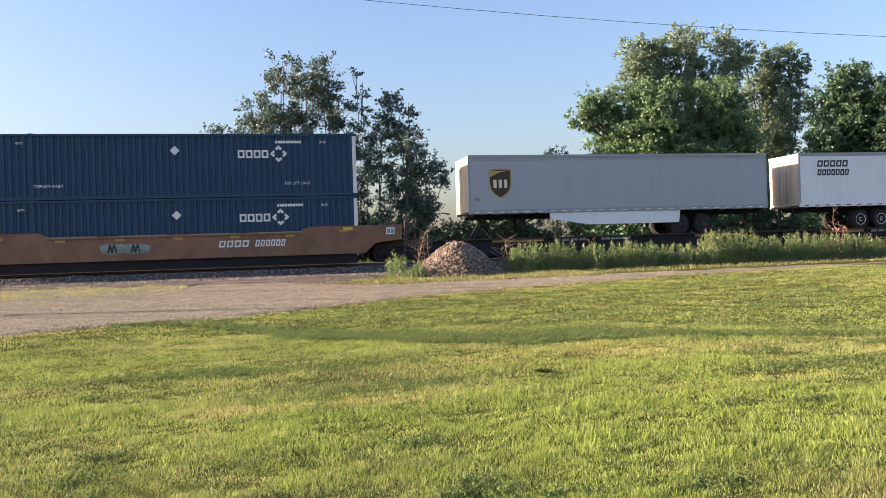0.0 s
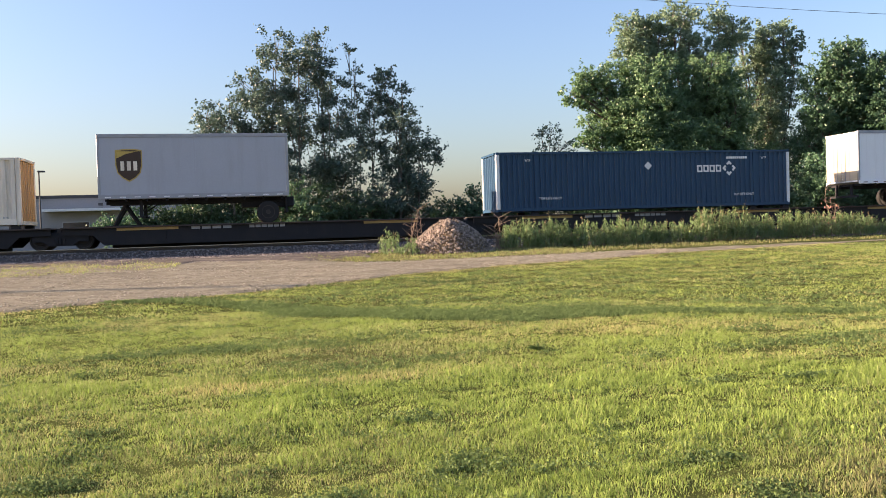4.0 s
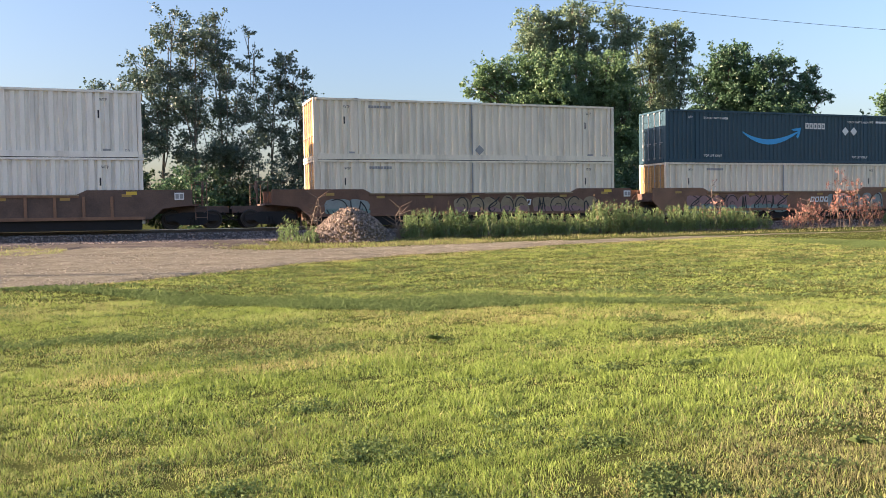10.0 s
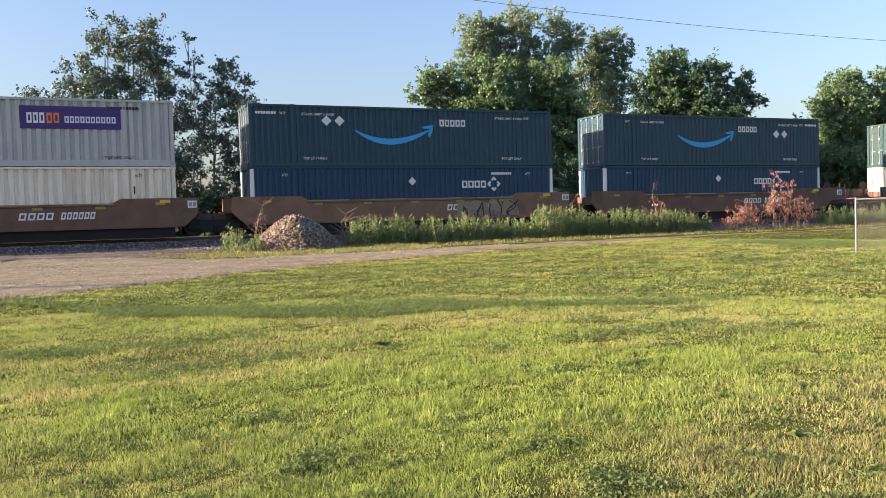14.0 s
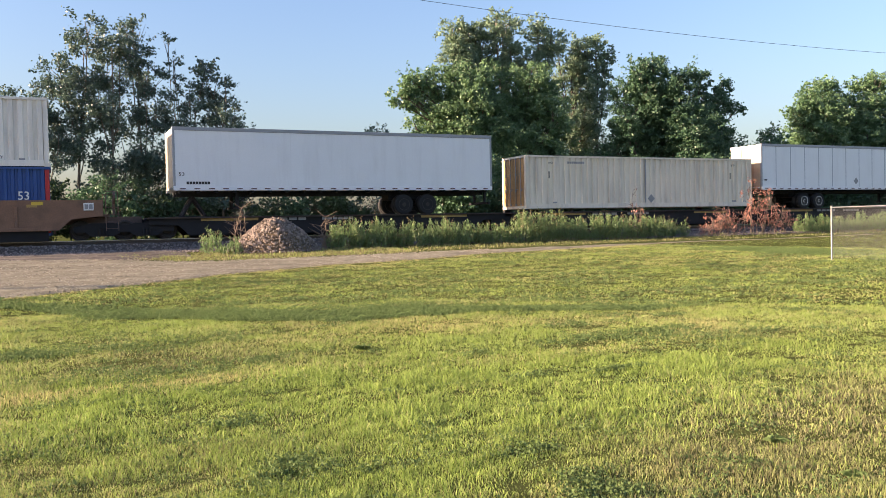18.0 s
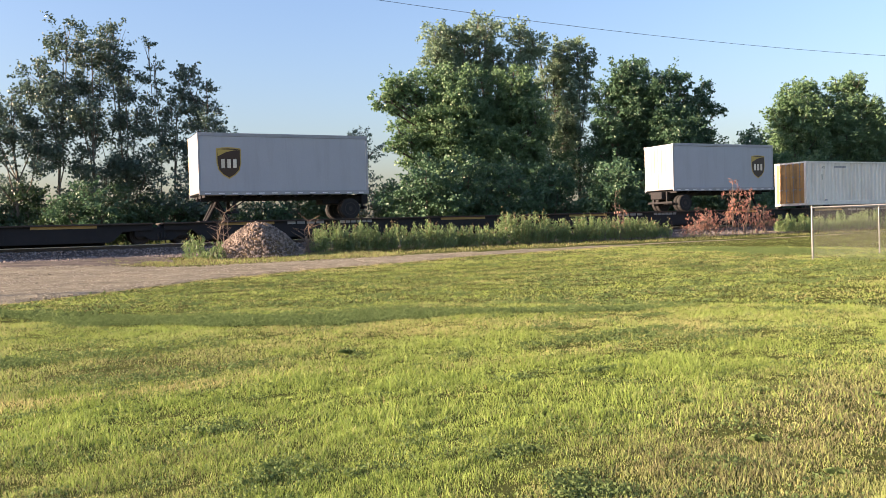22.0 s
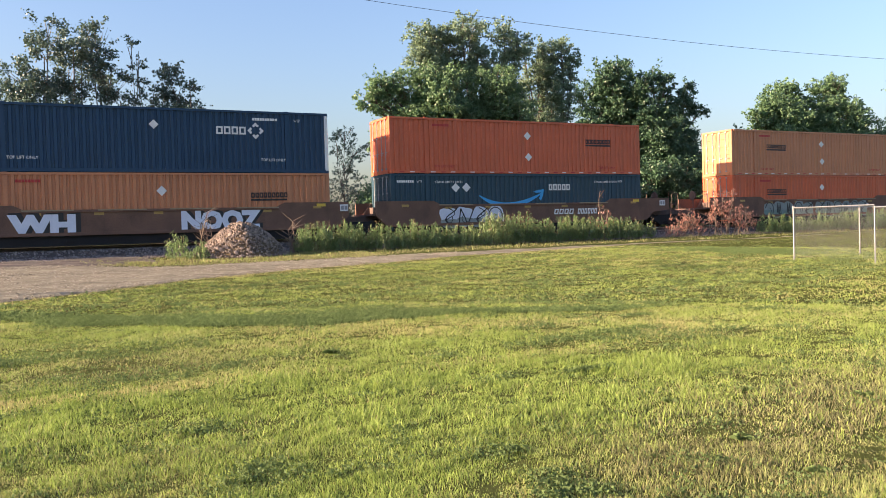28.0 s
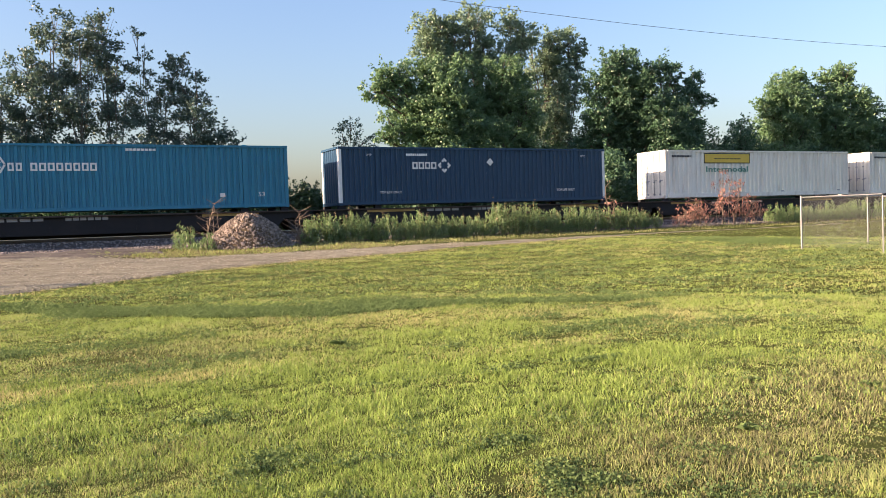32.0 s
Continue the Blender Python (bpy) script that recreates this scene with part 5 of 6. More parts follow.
def bush(s, u, lobes, leaf, seed, label, size=0.17, layers=3.2):
    return tree(label, [(s + a, ground_z(s, u) + b, q) for a, b, q in lobes], [(s, ground_z(s, u) + max(b for a, b, q in lobes) * 0.8)], leaf, u, 0.9, layers, size, seed, bark, 0.06, "bush")


BUSH_LABEL = "leafy green bush in the undergrowth behind the track"
rb = random.Random(5)
# low undergrowth by the poplars, left to right
for i, (s, h) in enumerate(((-7.5, 2.6), (-5.4, 3.0), (-3.6, 3.9), (-2.2, 3.4), (-0.6, 4.2), (1.0, 3.6), (2.4, 4.0), (4.2, 3.8), (6.0, 3.6), (7.6, 3.4), (9.4, 3.2), (12.2, 2.6), (14.2, 3.3), (15.9, 3.2), (17.6, 3.0), (22.3, 4.2), (24.2, 3.9), (38.6, 4.0), (52.4, 5.5))):
    bush(s, rb.uniform(50.5, 56), [(0, h - 0.9, 1.1), (-0.9, h * 0.55, 1.0), (0.9, h * 0.5, 1.0), (0.1, h * 0.3, 1.0)], leaf_bush if i % 3 else leaf_dark, 40 + i, BUSH_LABEL)
bush(19.2, 52, [(0.0, 7.0, 0.55), (-0.6, 6.4, 0.5), (0.7, 6.2, 0.6), (0.1, 5.4, 0.8), (0.2, 4.2, 0.9), (-0.3, 3.0, 1.1), (1.0, 3.0, 1.0)], leaf_poplar, 60, "slim upright sapling with loose leafy tips", 0.14, 0.5)
# a hedge of dark brush that closes the tree line on the right
for i in range(13):
    s = 52.0 + i * 4.4
    h = (8.6, 9.4, 9.0, 8.6, 8.8, 8.2, 7.8)[i % 7]
    bush(s, rb.uniform(58, 62), [(0, h - 1.6, 2.0), (-1.8, h * 0.6, 2.1), (1.8, h * 0.58, 2.1), (0, h * 0.35, 2.2), (-2.0, h * 0.2, 2.0), (2.0, h * 0.2, 2.0)], leaf_dark, 70 + i, "tall dark green brush along the far side of the track", 0.24, 3.4)
for i in range(9):
    s = 22.5 + i * 3.5
    bush(s, rb.uniform(48.5, 51), [(0, 4.0, 1.5), (-1.1, 2.4, 1.6), (1.2, 2.2, 1.6), (0, 0.9, 1.5)], leaf_dark, 90 + i, "low dark green undergrowth beneath the trees", 0.2, 3.4)

# ---------------------------------------------------------------- weeds, shrubs and stone heap on the near side
weed_mat = leaf_mat("tall_weed_leaf", (0.20, 0.30, 0.115), (0.095, 0.155, 0.058), 0.32)
weed_tip = leaf_mat("dry_weed_tip", (0.30, 0.24, 0.13), (0.18, 0.12, 0.07), 0.3)
stalk_mat = surf("weed_stalk", (0.16, 0.17, 0.07), rough=0.8, amount=0.6, bump=0)


def weed_clump(s, u, width, high, n, seed, dry=0.15):
    """Upright weeds: thin stalks with many narrow leaves, some with dry flower tips."""
    rng = np.random.default_rng(seed)
    z0 = ground_z(s, u)
    t = thing("weed_clump", "clump of tall green roadside weeds", "weeds", "weeds beside the track", at=pose(*su(s, u, z0), 0, 0, YAW))
    bm, leaves, tips = bmesh.new(), [], []
    for i in range(int(n * 1.35)):
        x, y = rng.uniform(-width / 2, width / 2), rng.uniform(-0.7, 0.7)
        h = 0.92 * high * rng.uniform(0.45, 1.08) * (1 - 0.5 * abs(2 * x / width) ** 3)
        top = Vector((x + rng.normal() * 0.12, y + rng.normal() * 0.1, h))
        foot = Vector((x, y, -0.05))
        add_tube(bm, foot, top, 0.012, 0.005, 3)
        k = int(14 + h * 14)
        f = rng.uniform(0.08, 1.0, k) ** 0.8
        c = np.array(foot)[None] + (np.array(top) - np.array(foot))[None] * f[:, None]
        leaves.append(c + rng.normal(size=(k, 3)) * np.array([0.05, 0.05, 0.03]))
        if rng.uniform() < dry:
            q = 9
            tips.append(np.array(top)[None] + rng.normal(size=(q, 3)) * np.array([0.04, 0.04, 0.1]))
    part("stalk_growth", bm, stalk_mat, t)["kind"] = "stuff"
    v, f = leaf_quads(rng, np.concatenate(leaves), 0.19, 0.035, -1.5)
    part("leaves", quick_mesh("leaves", v, f, weed_mat), weed_mat, t)["kind"] = "stuff"
    if tips:
        v, f = leaf_quads(rng, np.concatenate(tips), 0.08, 0.035, -0.5)
        part("blossom", quick_mesh("blossom", v, f, weed_tip), weed_tip, t)["kind"] = "stuff"
    return t


for i, (s, u, w, h, n) in enumerate(((11.3, 34.4, 1.6, 1.35, 60), (12.9, 34.6, 1.7, 1.3, 60), (14.3, 34.3, 1.2, 1.15, 40), (15.9, 34.5, 1.7, 1.35, 60), (17.3, 34.7, 1.5, 1.15, 50), (18.7, 34.6, 1.5, 1.0, 45), (20.3, 34.6, 1.7, 1.65, 66), (21.8, 34.8, 1.5, 1.55, 56),
                                      (23.4, 34.9, 1.6, 1.3, 55), (25.0, 35.0, 1.7, 1.4, 60), (26.6, 35.1, 1.6, 1.35, 52), (28.2, 35.2, 1.6, 1.25, 50), (29.6, 35.3, 1.4, 1.0, 40), (39.8, 35.4, 1.5, 1.2, 40), (41.6, 35.5, 1.6, 1.1, 40), (5.6, 33.9, 0.9, 1.15, 14), (6.2, 33.4, 0.8, 0.75, 16),
                                      (44.0, 35.3, 1.8, 1.2, 46), (46.5, 35.4, 2.0, 1.3, 46), (49.5, 35.6, 2.2, 1.3, 46), (52.5, 35.4, 2.2, 1.2, 46), (56.0, 35.4, 2.4, 1.3, 46))):
    weed_clump(s, u, w, h, n, 100 + i, 0.3 if i in (6, 7, 11, 12, 13) else 0.12)

# the dead sumac: bare forked stems with hanging rust-red leaves
sumac_leaf = leaf_mat("withered_red_leaf", (0.42, 0.20, 0.155), (0.24, 0.12, 0.09), 0.3)
sumac_stem = surf("sumac_stem", (0.20, 0.15, 0.115), rough=0.9, amount=0.7)


def dead_shrub(s, u, high, spread, n_stem, seed, leafy, label):
    r, rng = random.Random(seed), np.random.default_rng(seed)
    t = thing("dead_shrub", label, "shrub", at=pose(*su(s, u, ground_z(s, u)), 0, 0, YAW))
    cents = []
    for i in range(n_stem):
        bm = bmesh.new()
        x0 = r.uniform(-1, 1) * spread * 0.35
        h = high * (1.0 if i == 0 else r.uniform(0.45, 0.85))
        tip = Vector((x0 + r.uniform(-1, 1) * spread * 0.35, r.uniform(-0.4, 0.4), h))
        a, pts = Vector((x0, 0, -0.1)), []
        for k in range(6):
            pts.append(a.lerp(tip, k / 5) + Vector((0.06 * r.uniform(-1, 1), 0.06 * r.uniform(-1, 1), 0)) * (k > 0))
        bent(bm, pts, 0.03, 0.010, 5)
        for k in range(2, 6):
            for j in range(3):
                q = pts[k]
                e = q + Vector((r.uniform(-0.55, 0.55), r.uniform(-0.4, 0.4), r.uniform(0.05, 0.4)))
                add_tube(bm, q, e, 0.012, 0.005, 3)
                m = leafy
                f = rng.uniform(0.75, 1.1, m)[:, None]
                cents.append(np.array(q) + (np.array(e) - np.array(q)) * f + rng.normal(size=(m, 3)) * np.array([0.05, 0.05, 0.09]) - np.array([0, 0, 0.10]))
        part("stem", bm, sumac_stem, t)
    if leafy:
        v, f = leaf_quads(rng, np.concatenate(cents), 0.17, 0.05, 2.2)
        part("withered_leaves", quick_mesh("withered_leaves", v, f, sumac_leaf), sumac_leaf, t)["kind"] = "stuff"
    return t


dead_shrub(35.2, 35.0, 2.8, 2.0, 7, 3, 6, "dead sumac shrub with withered rust-red leaves")
dead_shrub(33.6, 34.8, 1.45, 2.2, 7, 4, 3, "low dead shrub with rust-red withered leaves")
dead_shrub(37.0, 35.0, 1.5, 2.2, 7, 5, 3, "low dead shrub with rust-red withered leaves")
dead_shrub(31.9, 34.9, 1.1, 1.8, 7, 6, 3, "low dead shrub with rust-red withered leaves")
dead_shrub(27.3, 35.0, 2.2, 1.2, 3, 7, 1, "bare twiggy shrub with a few dry leaves")
dead_shrub(6.6, 34.6, 1.75, 1.0, 4, 8, 0, "bare dry stalks at the foot of the stone heap")
dead_shrub(10.2, 34.0, 1.35, 0.7, 4, 9, 0, "bare dry stalks at the foot of the stone heap")

# heap of stones
stone_mat = surf("heap_stone", (0.37, 0.30, 0.25), (0.06, 0.05, 0.045), rough=0.95, scale=4, fine=30, amount=0.8, bump=0.4, random_mix=0.8, spec=0.0)
stone_rest = surf("heap_stone_small", (0.34, 0.28, 0.235), (0.05, 0.042, 0.038), rough=0.95, scale=4, fine=30, amount=0.8, bump=0.4, island=0.8, spec=0.0)
HS, HU, HR, HH = 8.1, 34.3, 1.85, 1.28
heap = thing("stone_heap", "conical heap of brown and grey stones beside the gravel road", "stone heap", at=pose(*su(HS, HU, ground_z(HS, HU)), 0, 0, YAW))


def heap_z(x, y):
    d = math.hypot(x / HR, y / (HR * 0.95))
    return HH * max(0.0, 1 - d ** 1.9) * (1 + 0.08 * math.sin(3 * math.atan2(y, x) + 1)) - 0.02


bm = bmesh.new()
ring = [[bm.verts.new((HR * k / 10 * math.cos(a), HR * 0.95 * k / 10 * math.sin(a), heap_z(HR * k / 10 * math.cos(a), HR * 0.95 * k / 10 * math.sin(a)) - 0.05)) for a in (2 * math.pi * i / 28 for i in range(28))] for k in range(1, 12)]
for a, b in zip(ring, ring[1:]):
    for i in range(28):
        bm.faces.new((a[i], b[i], b[(i + 1) % 28], a[(i + 1) % 28]))
bm.faces.new(ring[0])
bmesh.ops.recalc_face_normals(bm, faces=bm.faces[:])
part("core", bm, earth_mat, heap)


def stone_mesh(seed, r=1.0):
    bm = bmesh.new()
    bmesh.ops.create_icosphere(bm, subdivisions=1, radius=r)
    rr = random.Random(seed)
    for v in bm.verts:
        v.co *= rr.uniform(0.72, 1.15)
        v.co.z *= 0.7
    return bm


STONES = []
for i in range(8):
    me = mesh_of(stone_mesh(i), "stone")
    me.materials.append(stone_mat)
    STONES.append(me)
rs = random.Random(17)


def heap_spot():
    a, k = rs.uniform(0, 2 * math.pi), math.sqrt(rs.uniform(0, 1)) * 1.04
    x, y = HR * k * math.cos(a), HR * 0.95 * k * math.sin(a)
    return x, y, max(heap_z(x, y), -0.02)


done = 0
while done < 300:
    x, y, z = heap_spot()
    if y > 0.35:
        continue
    q = rs.uniform(0.05, 0.10)
    part("stone", STONES[done % 8], stone_mat, heap, at=Matrix.LocRotScale((x, y, z), Euler((rs.uniform(0, 6), rs.uniform(0, 6), rs.uniform(0, 6))), (q, q, q * rs.uniform(0.7, 1))))
    done += 1


def scatter(name, spots, rmin, rmax, material, label, category, seed, parent=None):
    """Many small stones in one object: octahedra, each pulled out of shape."""
    rng = np.random.default_rng(seed)
    p = np.array(spots)
    n = len(p)
    base = np.array([[1, 0, 0], [-1, 0, 0], [0, 1, 0], [0, -1, 0], [0, 0, 1], [0, 0, -1]], float)
    tri = np.array([[0, 2, 4], [2, 1, 4], [1, 3, 4], [3, 0, 4], [2, 0, 5], [1, 2, 5], [3, 1, 5], [0, 3, 5]])
    rot = rng.normal(size=(n, 3, 3))
    q, _ = np.linalg.qr(rot)
    v = base[None] * rng.uniform(0.6, 1.25, (n, 6, 1)) * np.array([1, 1, 0.75])
    v = np.einsum("nij,nkj->nki", q, v) * rng.uniform(rmin, rmax, (n, 1, 1)) + p[:, None]
    me = quick_mesh(name, v.reshape(-1, 3), (tri[None] + 6 * np.arange(n)[:, None, None]).reshape(-1, 3), material)
    if parent:
        ob = part(name, me, material, parent)
        ob["kind"] = "stuff"
        return ob
    return solo(name, me, material, label, category, kind="stuff")


scatter("rubble", [heap_spot() for _ in range(3200)], 0.03, 0.065, stone_rest, "", "", 31, heap)
ballast_stone = surf("ballast_stone", (0.27, 0.24, 0.225), (0.035, 0.031, 0.03), rough=0.95, scale=2, fine=30, amount=0.8, bump=0.2, island=0.9, spec=0.0)
spots = []
while len(spots) < 26000:
    s, u = rs.uniform(-14, 40) if rs.random() < 0.85 else rs.uniform(-22, 70), 34.6 + 4.7 * rs.random()
    if s < 4 and rs.random() < 0.42:
        u = 35.0 - 2.2 * rs.random() ** 1.5
    if s > 11 and rs.random() < 0.5:
        continue
    spots.append(su(s, u, max(ballast_z(s, u), ground_z(s, u)) + 0.01))
scatter("ballast_stones", spots, 0.035, 0.08, ballast_stone, "loose grey crushed stones covering the ballast shoulder", "ballast stones", 32)
gravel_stone = surf("gravel_stone", (0.38, 0.345, 0.27), (0.07, 0.062, 0.052), rough=0.95, scale=2, fine=30, amount=0.8, bump=0.2, island=0.9, spec=0.0)
spots = []
while len(spots) < 26000:
    s = rs.uniform(-14, 16)
    a, b = lin(ROAD_NEAR, s), max(lin(ROAD_FAR, s), 35.2 if s < 3 else 0)
    if rs.random() > (b - a) / 16:
        continue
    u = a + 0.2 + (b - a - 0.2) * rs.random()
    spots.append(su(s, u, ground_z(s, u) + 0.03))
scatter("road_stones", spots, 0.012, 0.038, gravel_stone, "loose pale gravel stones on the road", "gravel", 33)

# ---------------------------------------------------------------- lawn
def near(s, u, cs, cu, rs_, ru):
    return math.exp(-((s - cs) / rs_) ** 2 - ((u - cu) / ru) ** 2)


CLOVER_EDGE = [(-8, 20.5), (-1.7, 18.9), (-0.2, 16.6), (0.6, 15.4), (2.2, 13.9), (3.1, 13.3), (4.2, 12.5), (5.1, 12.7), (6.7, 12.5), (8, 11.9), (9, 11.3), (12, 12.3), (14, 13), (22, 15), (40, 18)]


def lawn_mix(s, u):
    """Shares of dry, brown, clover, lush and middling grass at a place on the lawn."""
    w = noise.noise((s * 0.3, u * 0.62, 2.0)) * 0.9 + noise.noise((s * 1.1, u * 1.6, 5.0)) * 0.7 + noise.noise((s * 3.0, u * 3.6, 3.0)) * 0.5
    v = noise.noise((s * 0.5, u * 0.9, 12.0)) * 0.8 + noise.noise((s * 1.7, u * 2.4, 15.0)) * 0.8
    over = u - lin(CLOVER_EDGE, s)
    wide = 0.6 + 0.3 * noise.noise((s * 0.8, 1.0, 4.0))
    # band: a narrow darker strip that follows the edge
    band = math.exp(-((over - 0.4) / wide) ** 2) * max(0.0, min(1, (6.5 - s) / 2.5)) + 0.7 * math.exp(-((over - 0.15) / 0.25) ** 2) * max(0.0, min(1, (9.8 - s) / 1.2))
    bare = near(s, u, 1.0, 10.2, 1.7, 0.9) + near(s, u, 4.3, 4.2, 2.0, 0.95) + 0.6 * near(s, u, 7.0, 4.8, 2.4, 1.2)
    dry = 0.16 + 0.35 * w + 1.9 * near(s, u, 5.0, 11.3, 1.5, 0.75) + 1.0 * near(s, u, 0.6, 8.75, 1.8, 0.28) + 0.5 * near(s, u, 5.4, 8.3, 2.6, 0.4) + 1.5 * near(s, u, 16, 11.2, 3.0, 1.1) + 0.3 * near(s, u, 20, 22, 8, 3) - 0.15 * bare - 0.3 * near(s, u, 6.5, 4.5, 2.6, 1.6)
    brown = 0.10 + 0.35 * v + 0.5 * bare + 0.35 * near(s, u, 0.5, 6.0, 1.4, 0.8) + 0.4 * near(s, u, 6.5, 4.5, 2.6, 1.6)
    edge = lin(ROAD_NEAR, s) - u
    dry += 1.1 * math.exp(-(max(0, edge) / 0.7) ** 2)
    brown += 0.12 * min(1, max(0, over)) + 0.05 * min(1, max(0, (u - 11) / 5))
    clump = max(0.0, noise.noise((s * 1.2, u * 2.4, 21.0)) - 0.25) + 0.6 * max(0.0, noise.noise((s * 3.1, u * 5.0, 27.0)) - 0.3)
    # the near() terms set single darker spots, the last one by the fence
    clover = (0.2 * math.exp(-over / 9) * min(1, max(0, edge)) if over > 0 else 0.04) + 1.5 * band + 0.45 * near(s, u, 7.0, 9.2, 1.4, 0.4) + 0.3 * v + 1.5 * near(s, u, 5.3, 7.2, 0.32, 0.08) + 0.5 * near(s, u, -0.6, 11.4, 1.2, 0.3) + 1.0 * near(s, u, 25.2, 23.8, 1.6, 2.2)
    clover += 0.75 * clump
    lush = 0.52 - 0.4 * w + 1.2 * near(s, u, 16, 11.2, 3.0, 1.1) + 0.5 * near(s, u, 5.0, 11.3, 1.5, 0.8) + 0.9 * near(s, u, 4.0, 7.4, 2.6, 1.5) + 0.7 * near(s, u, 0.8, 8.0, 1.3, 0.35) + 0.9 * near(s, u, 2.2, 4.8, 0.8, 0.6)
    lush *= 1 - 0.5 * min(1, bare + 1.6 * band)
    out = [max(0, q) ** 2.1 for q in (dry, brown, clover, lush, 0.5)]
    return out, bare, band


grass_lush = leaf_mat("lush_grass_blade", (0.36, 0.475, 0.11), (0.13, 0.195, 0.042), 0.36, 0.2, 0.42)
grass_mid = leaf_mat("lawn_grass_blade", (0.46, 0.50, 0.19), (0.18, 0.21, 0.07), 0.36, 0.2, 0.42)
grass_dry = leaf_mat("dry_grass_blade", (0.58, 0.53, 0.23), (0.29, 0.265, 0.115), 0.36, 0.2, 0.3)
grass_brown = leaf_mat("brown_grass_blade", (0.27, 0.25, 0.125), (0.11, 0.11, 0.052), 0.3, 0.2, 0.4)
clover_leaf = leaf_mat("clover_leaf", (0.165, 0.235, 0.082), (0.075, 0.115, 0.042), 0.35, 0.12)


def on_lawn(s, u):
    return u < lin(ROAD_NEAR, s) + 0.22 + 0.3 * noise.noise((s * 1.3, u, 0))


def blades(name, roots, high, wide, material, label, seed, lean=0.6, plain=False):
    """Grass blades tapering to a point, bent in the middle or, if plain, straight, in one object."""
    rng = np.random.default_rng(seed)
    p = np.array(roots)[:, :3]
    n = len(p)
    x, y = p[:, 0], p[:, 1]
    tuft = 0.95 + 0.42 * np.sin(x * 2.3 + 1.3 * np.sin(y * 1.7)) * np.sin(y * 2.9 + 1.1 * np.sin(x * 2.1)) + 0.42 * np.sin(x * 9.1 + 1.7 * np.sin(y * 5.3)) * np.sin(y * 11.3 + 1.5 * np.sin(x * 6.1))
    tuft = np.maximum(tuft, 0.2)
    h = (high * rng.uniform(0.5, 1.25, n) * tuft)[:, None]
    a = rng.uniform(0, 2 * np.pi, n)
    side = np.stack([np.cos(a), np.sin(a), 0 * a], 1) * (wide * rng.uniform(0.6, 1.3, n))[:, None] / 2
    tip = np.concatenate([rng.normal(size=(n, 2)) * lean, np.ones((n, 1))], 1)
    tip = unit(tip) * h
    if plain:
        v = np.stack([p - side, p + side, p + tip], 1).reshape(-1, 3)
        return solo(name, quick_mesh(name, v, np.arange(3 * n).reshape(-1, 3), material), material, label, "grass", kind="stuff")
    mid = p + tip * 0.55 + np.array([0, 0, 1.0]) * h * 0.12
    v = np.stack([p - side, p + side, mid + side * 0.75, mid - side * 0.75, p + tip], 1).reshape(-1, 3)
    i = 5 * np.arange(n)[:, None]
    tri = np.concatenate([i + np.array([[0, 1, 2]]), i + np.array([[0, 2, 3]]), i + np.array([[3, 2, 4]])], 0)
    return solo(name, quick_mesh(name, v, tri, material), material, label, "grass", kind="stuff")


rg = random.Random(23)
KINDS = ("dry", "brown", "clover", "lush", "mid")
kind_rows = [{k: [] for k in KINDS} for _ in range(4)]
ring_rows = ((3.6, 6.5, 175000, 0), (6.5, 10, 170000, 3), (10, 16, 260000, 1), (16, 38, 430000, 2), (38, 54, 60000, 2))
for d0, d1, count, far in ring_rows:
    for _ in range(count):
        d = math.sqrt(d0 * d0 + (d1 * d1 - d0 * d0) * rg.random())
        az = radians(rg.uniform(-30.5, 45.5))
        x, y = d * math.sin(az), d * math.cos(az)
        s, u = x * AX.x + y * AX.y, x * AY.x + y * AY.y
        if not on_lawn(s, u):
            continue
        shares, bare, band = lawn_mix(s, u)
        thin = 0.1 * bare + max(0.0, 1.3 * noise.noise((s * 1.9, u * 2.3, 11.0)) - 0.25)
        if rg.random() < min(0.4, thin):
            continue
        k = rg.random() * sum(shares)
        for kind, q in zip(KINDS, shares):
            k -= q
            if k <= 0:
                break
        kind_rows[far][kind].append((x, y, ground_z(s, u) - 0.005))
# the lawn round and behind the camera
for _ in range(36000):
    d, az = 14 * math.sqrt(rg.random()), radians(rg.uniform(-180, 180))
    if d > 3.6 and -30.5 < math.degrees(az) < 45.5:
        continue
    x, y = d * math.sin(az), d * math.cos(az)
    kind_rows[1][rg.choice(("lush", "mid", "mid", "dry"))].append((x, y, ground_z(x * AX.x + y * AX.y, x * AY.x + y * AY.y) - 0.005))
GRASS = {"lush": (grass_lush, 0.085, "lush bright green mown grass"), "mid": (grass_mid, 0.07, "yellow-green mown lawn grass"), "dry": (grass_dry, 0.066, "dry straw-coloured grass in the lawn"), "brown": (grass_brown, 0.06, "dull brown withered grass in the lawn")}
for k, (mat, high, lab) in GRASS.items():
    for row, wide, more in ((0, 0.0042, ""), (3, 0.0066, ", a few steps off"), (1, 0.0105, ", some steps off"), (2, 0.021, ", further off")):
        blades("grass", kind_rows[row][k], high * (0.6, 0.62, 0.55, 0.66)[row] * 1.1, wide, mat, lab + more, 51 + row, (0.6, 0.8, 0.9, 0.7)[row], row in (1, 2))
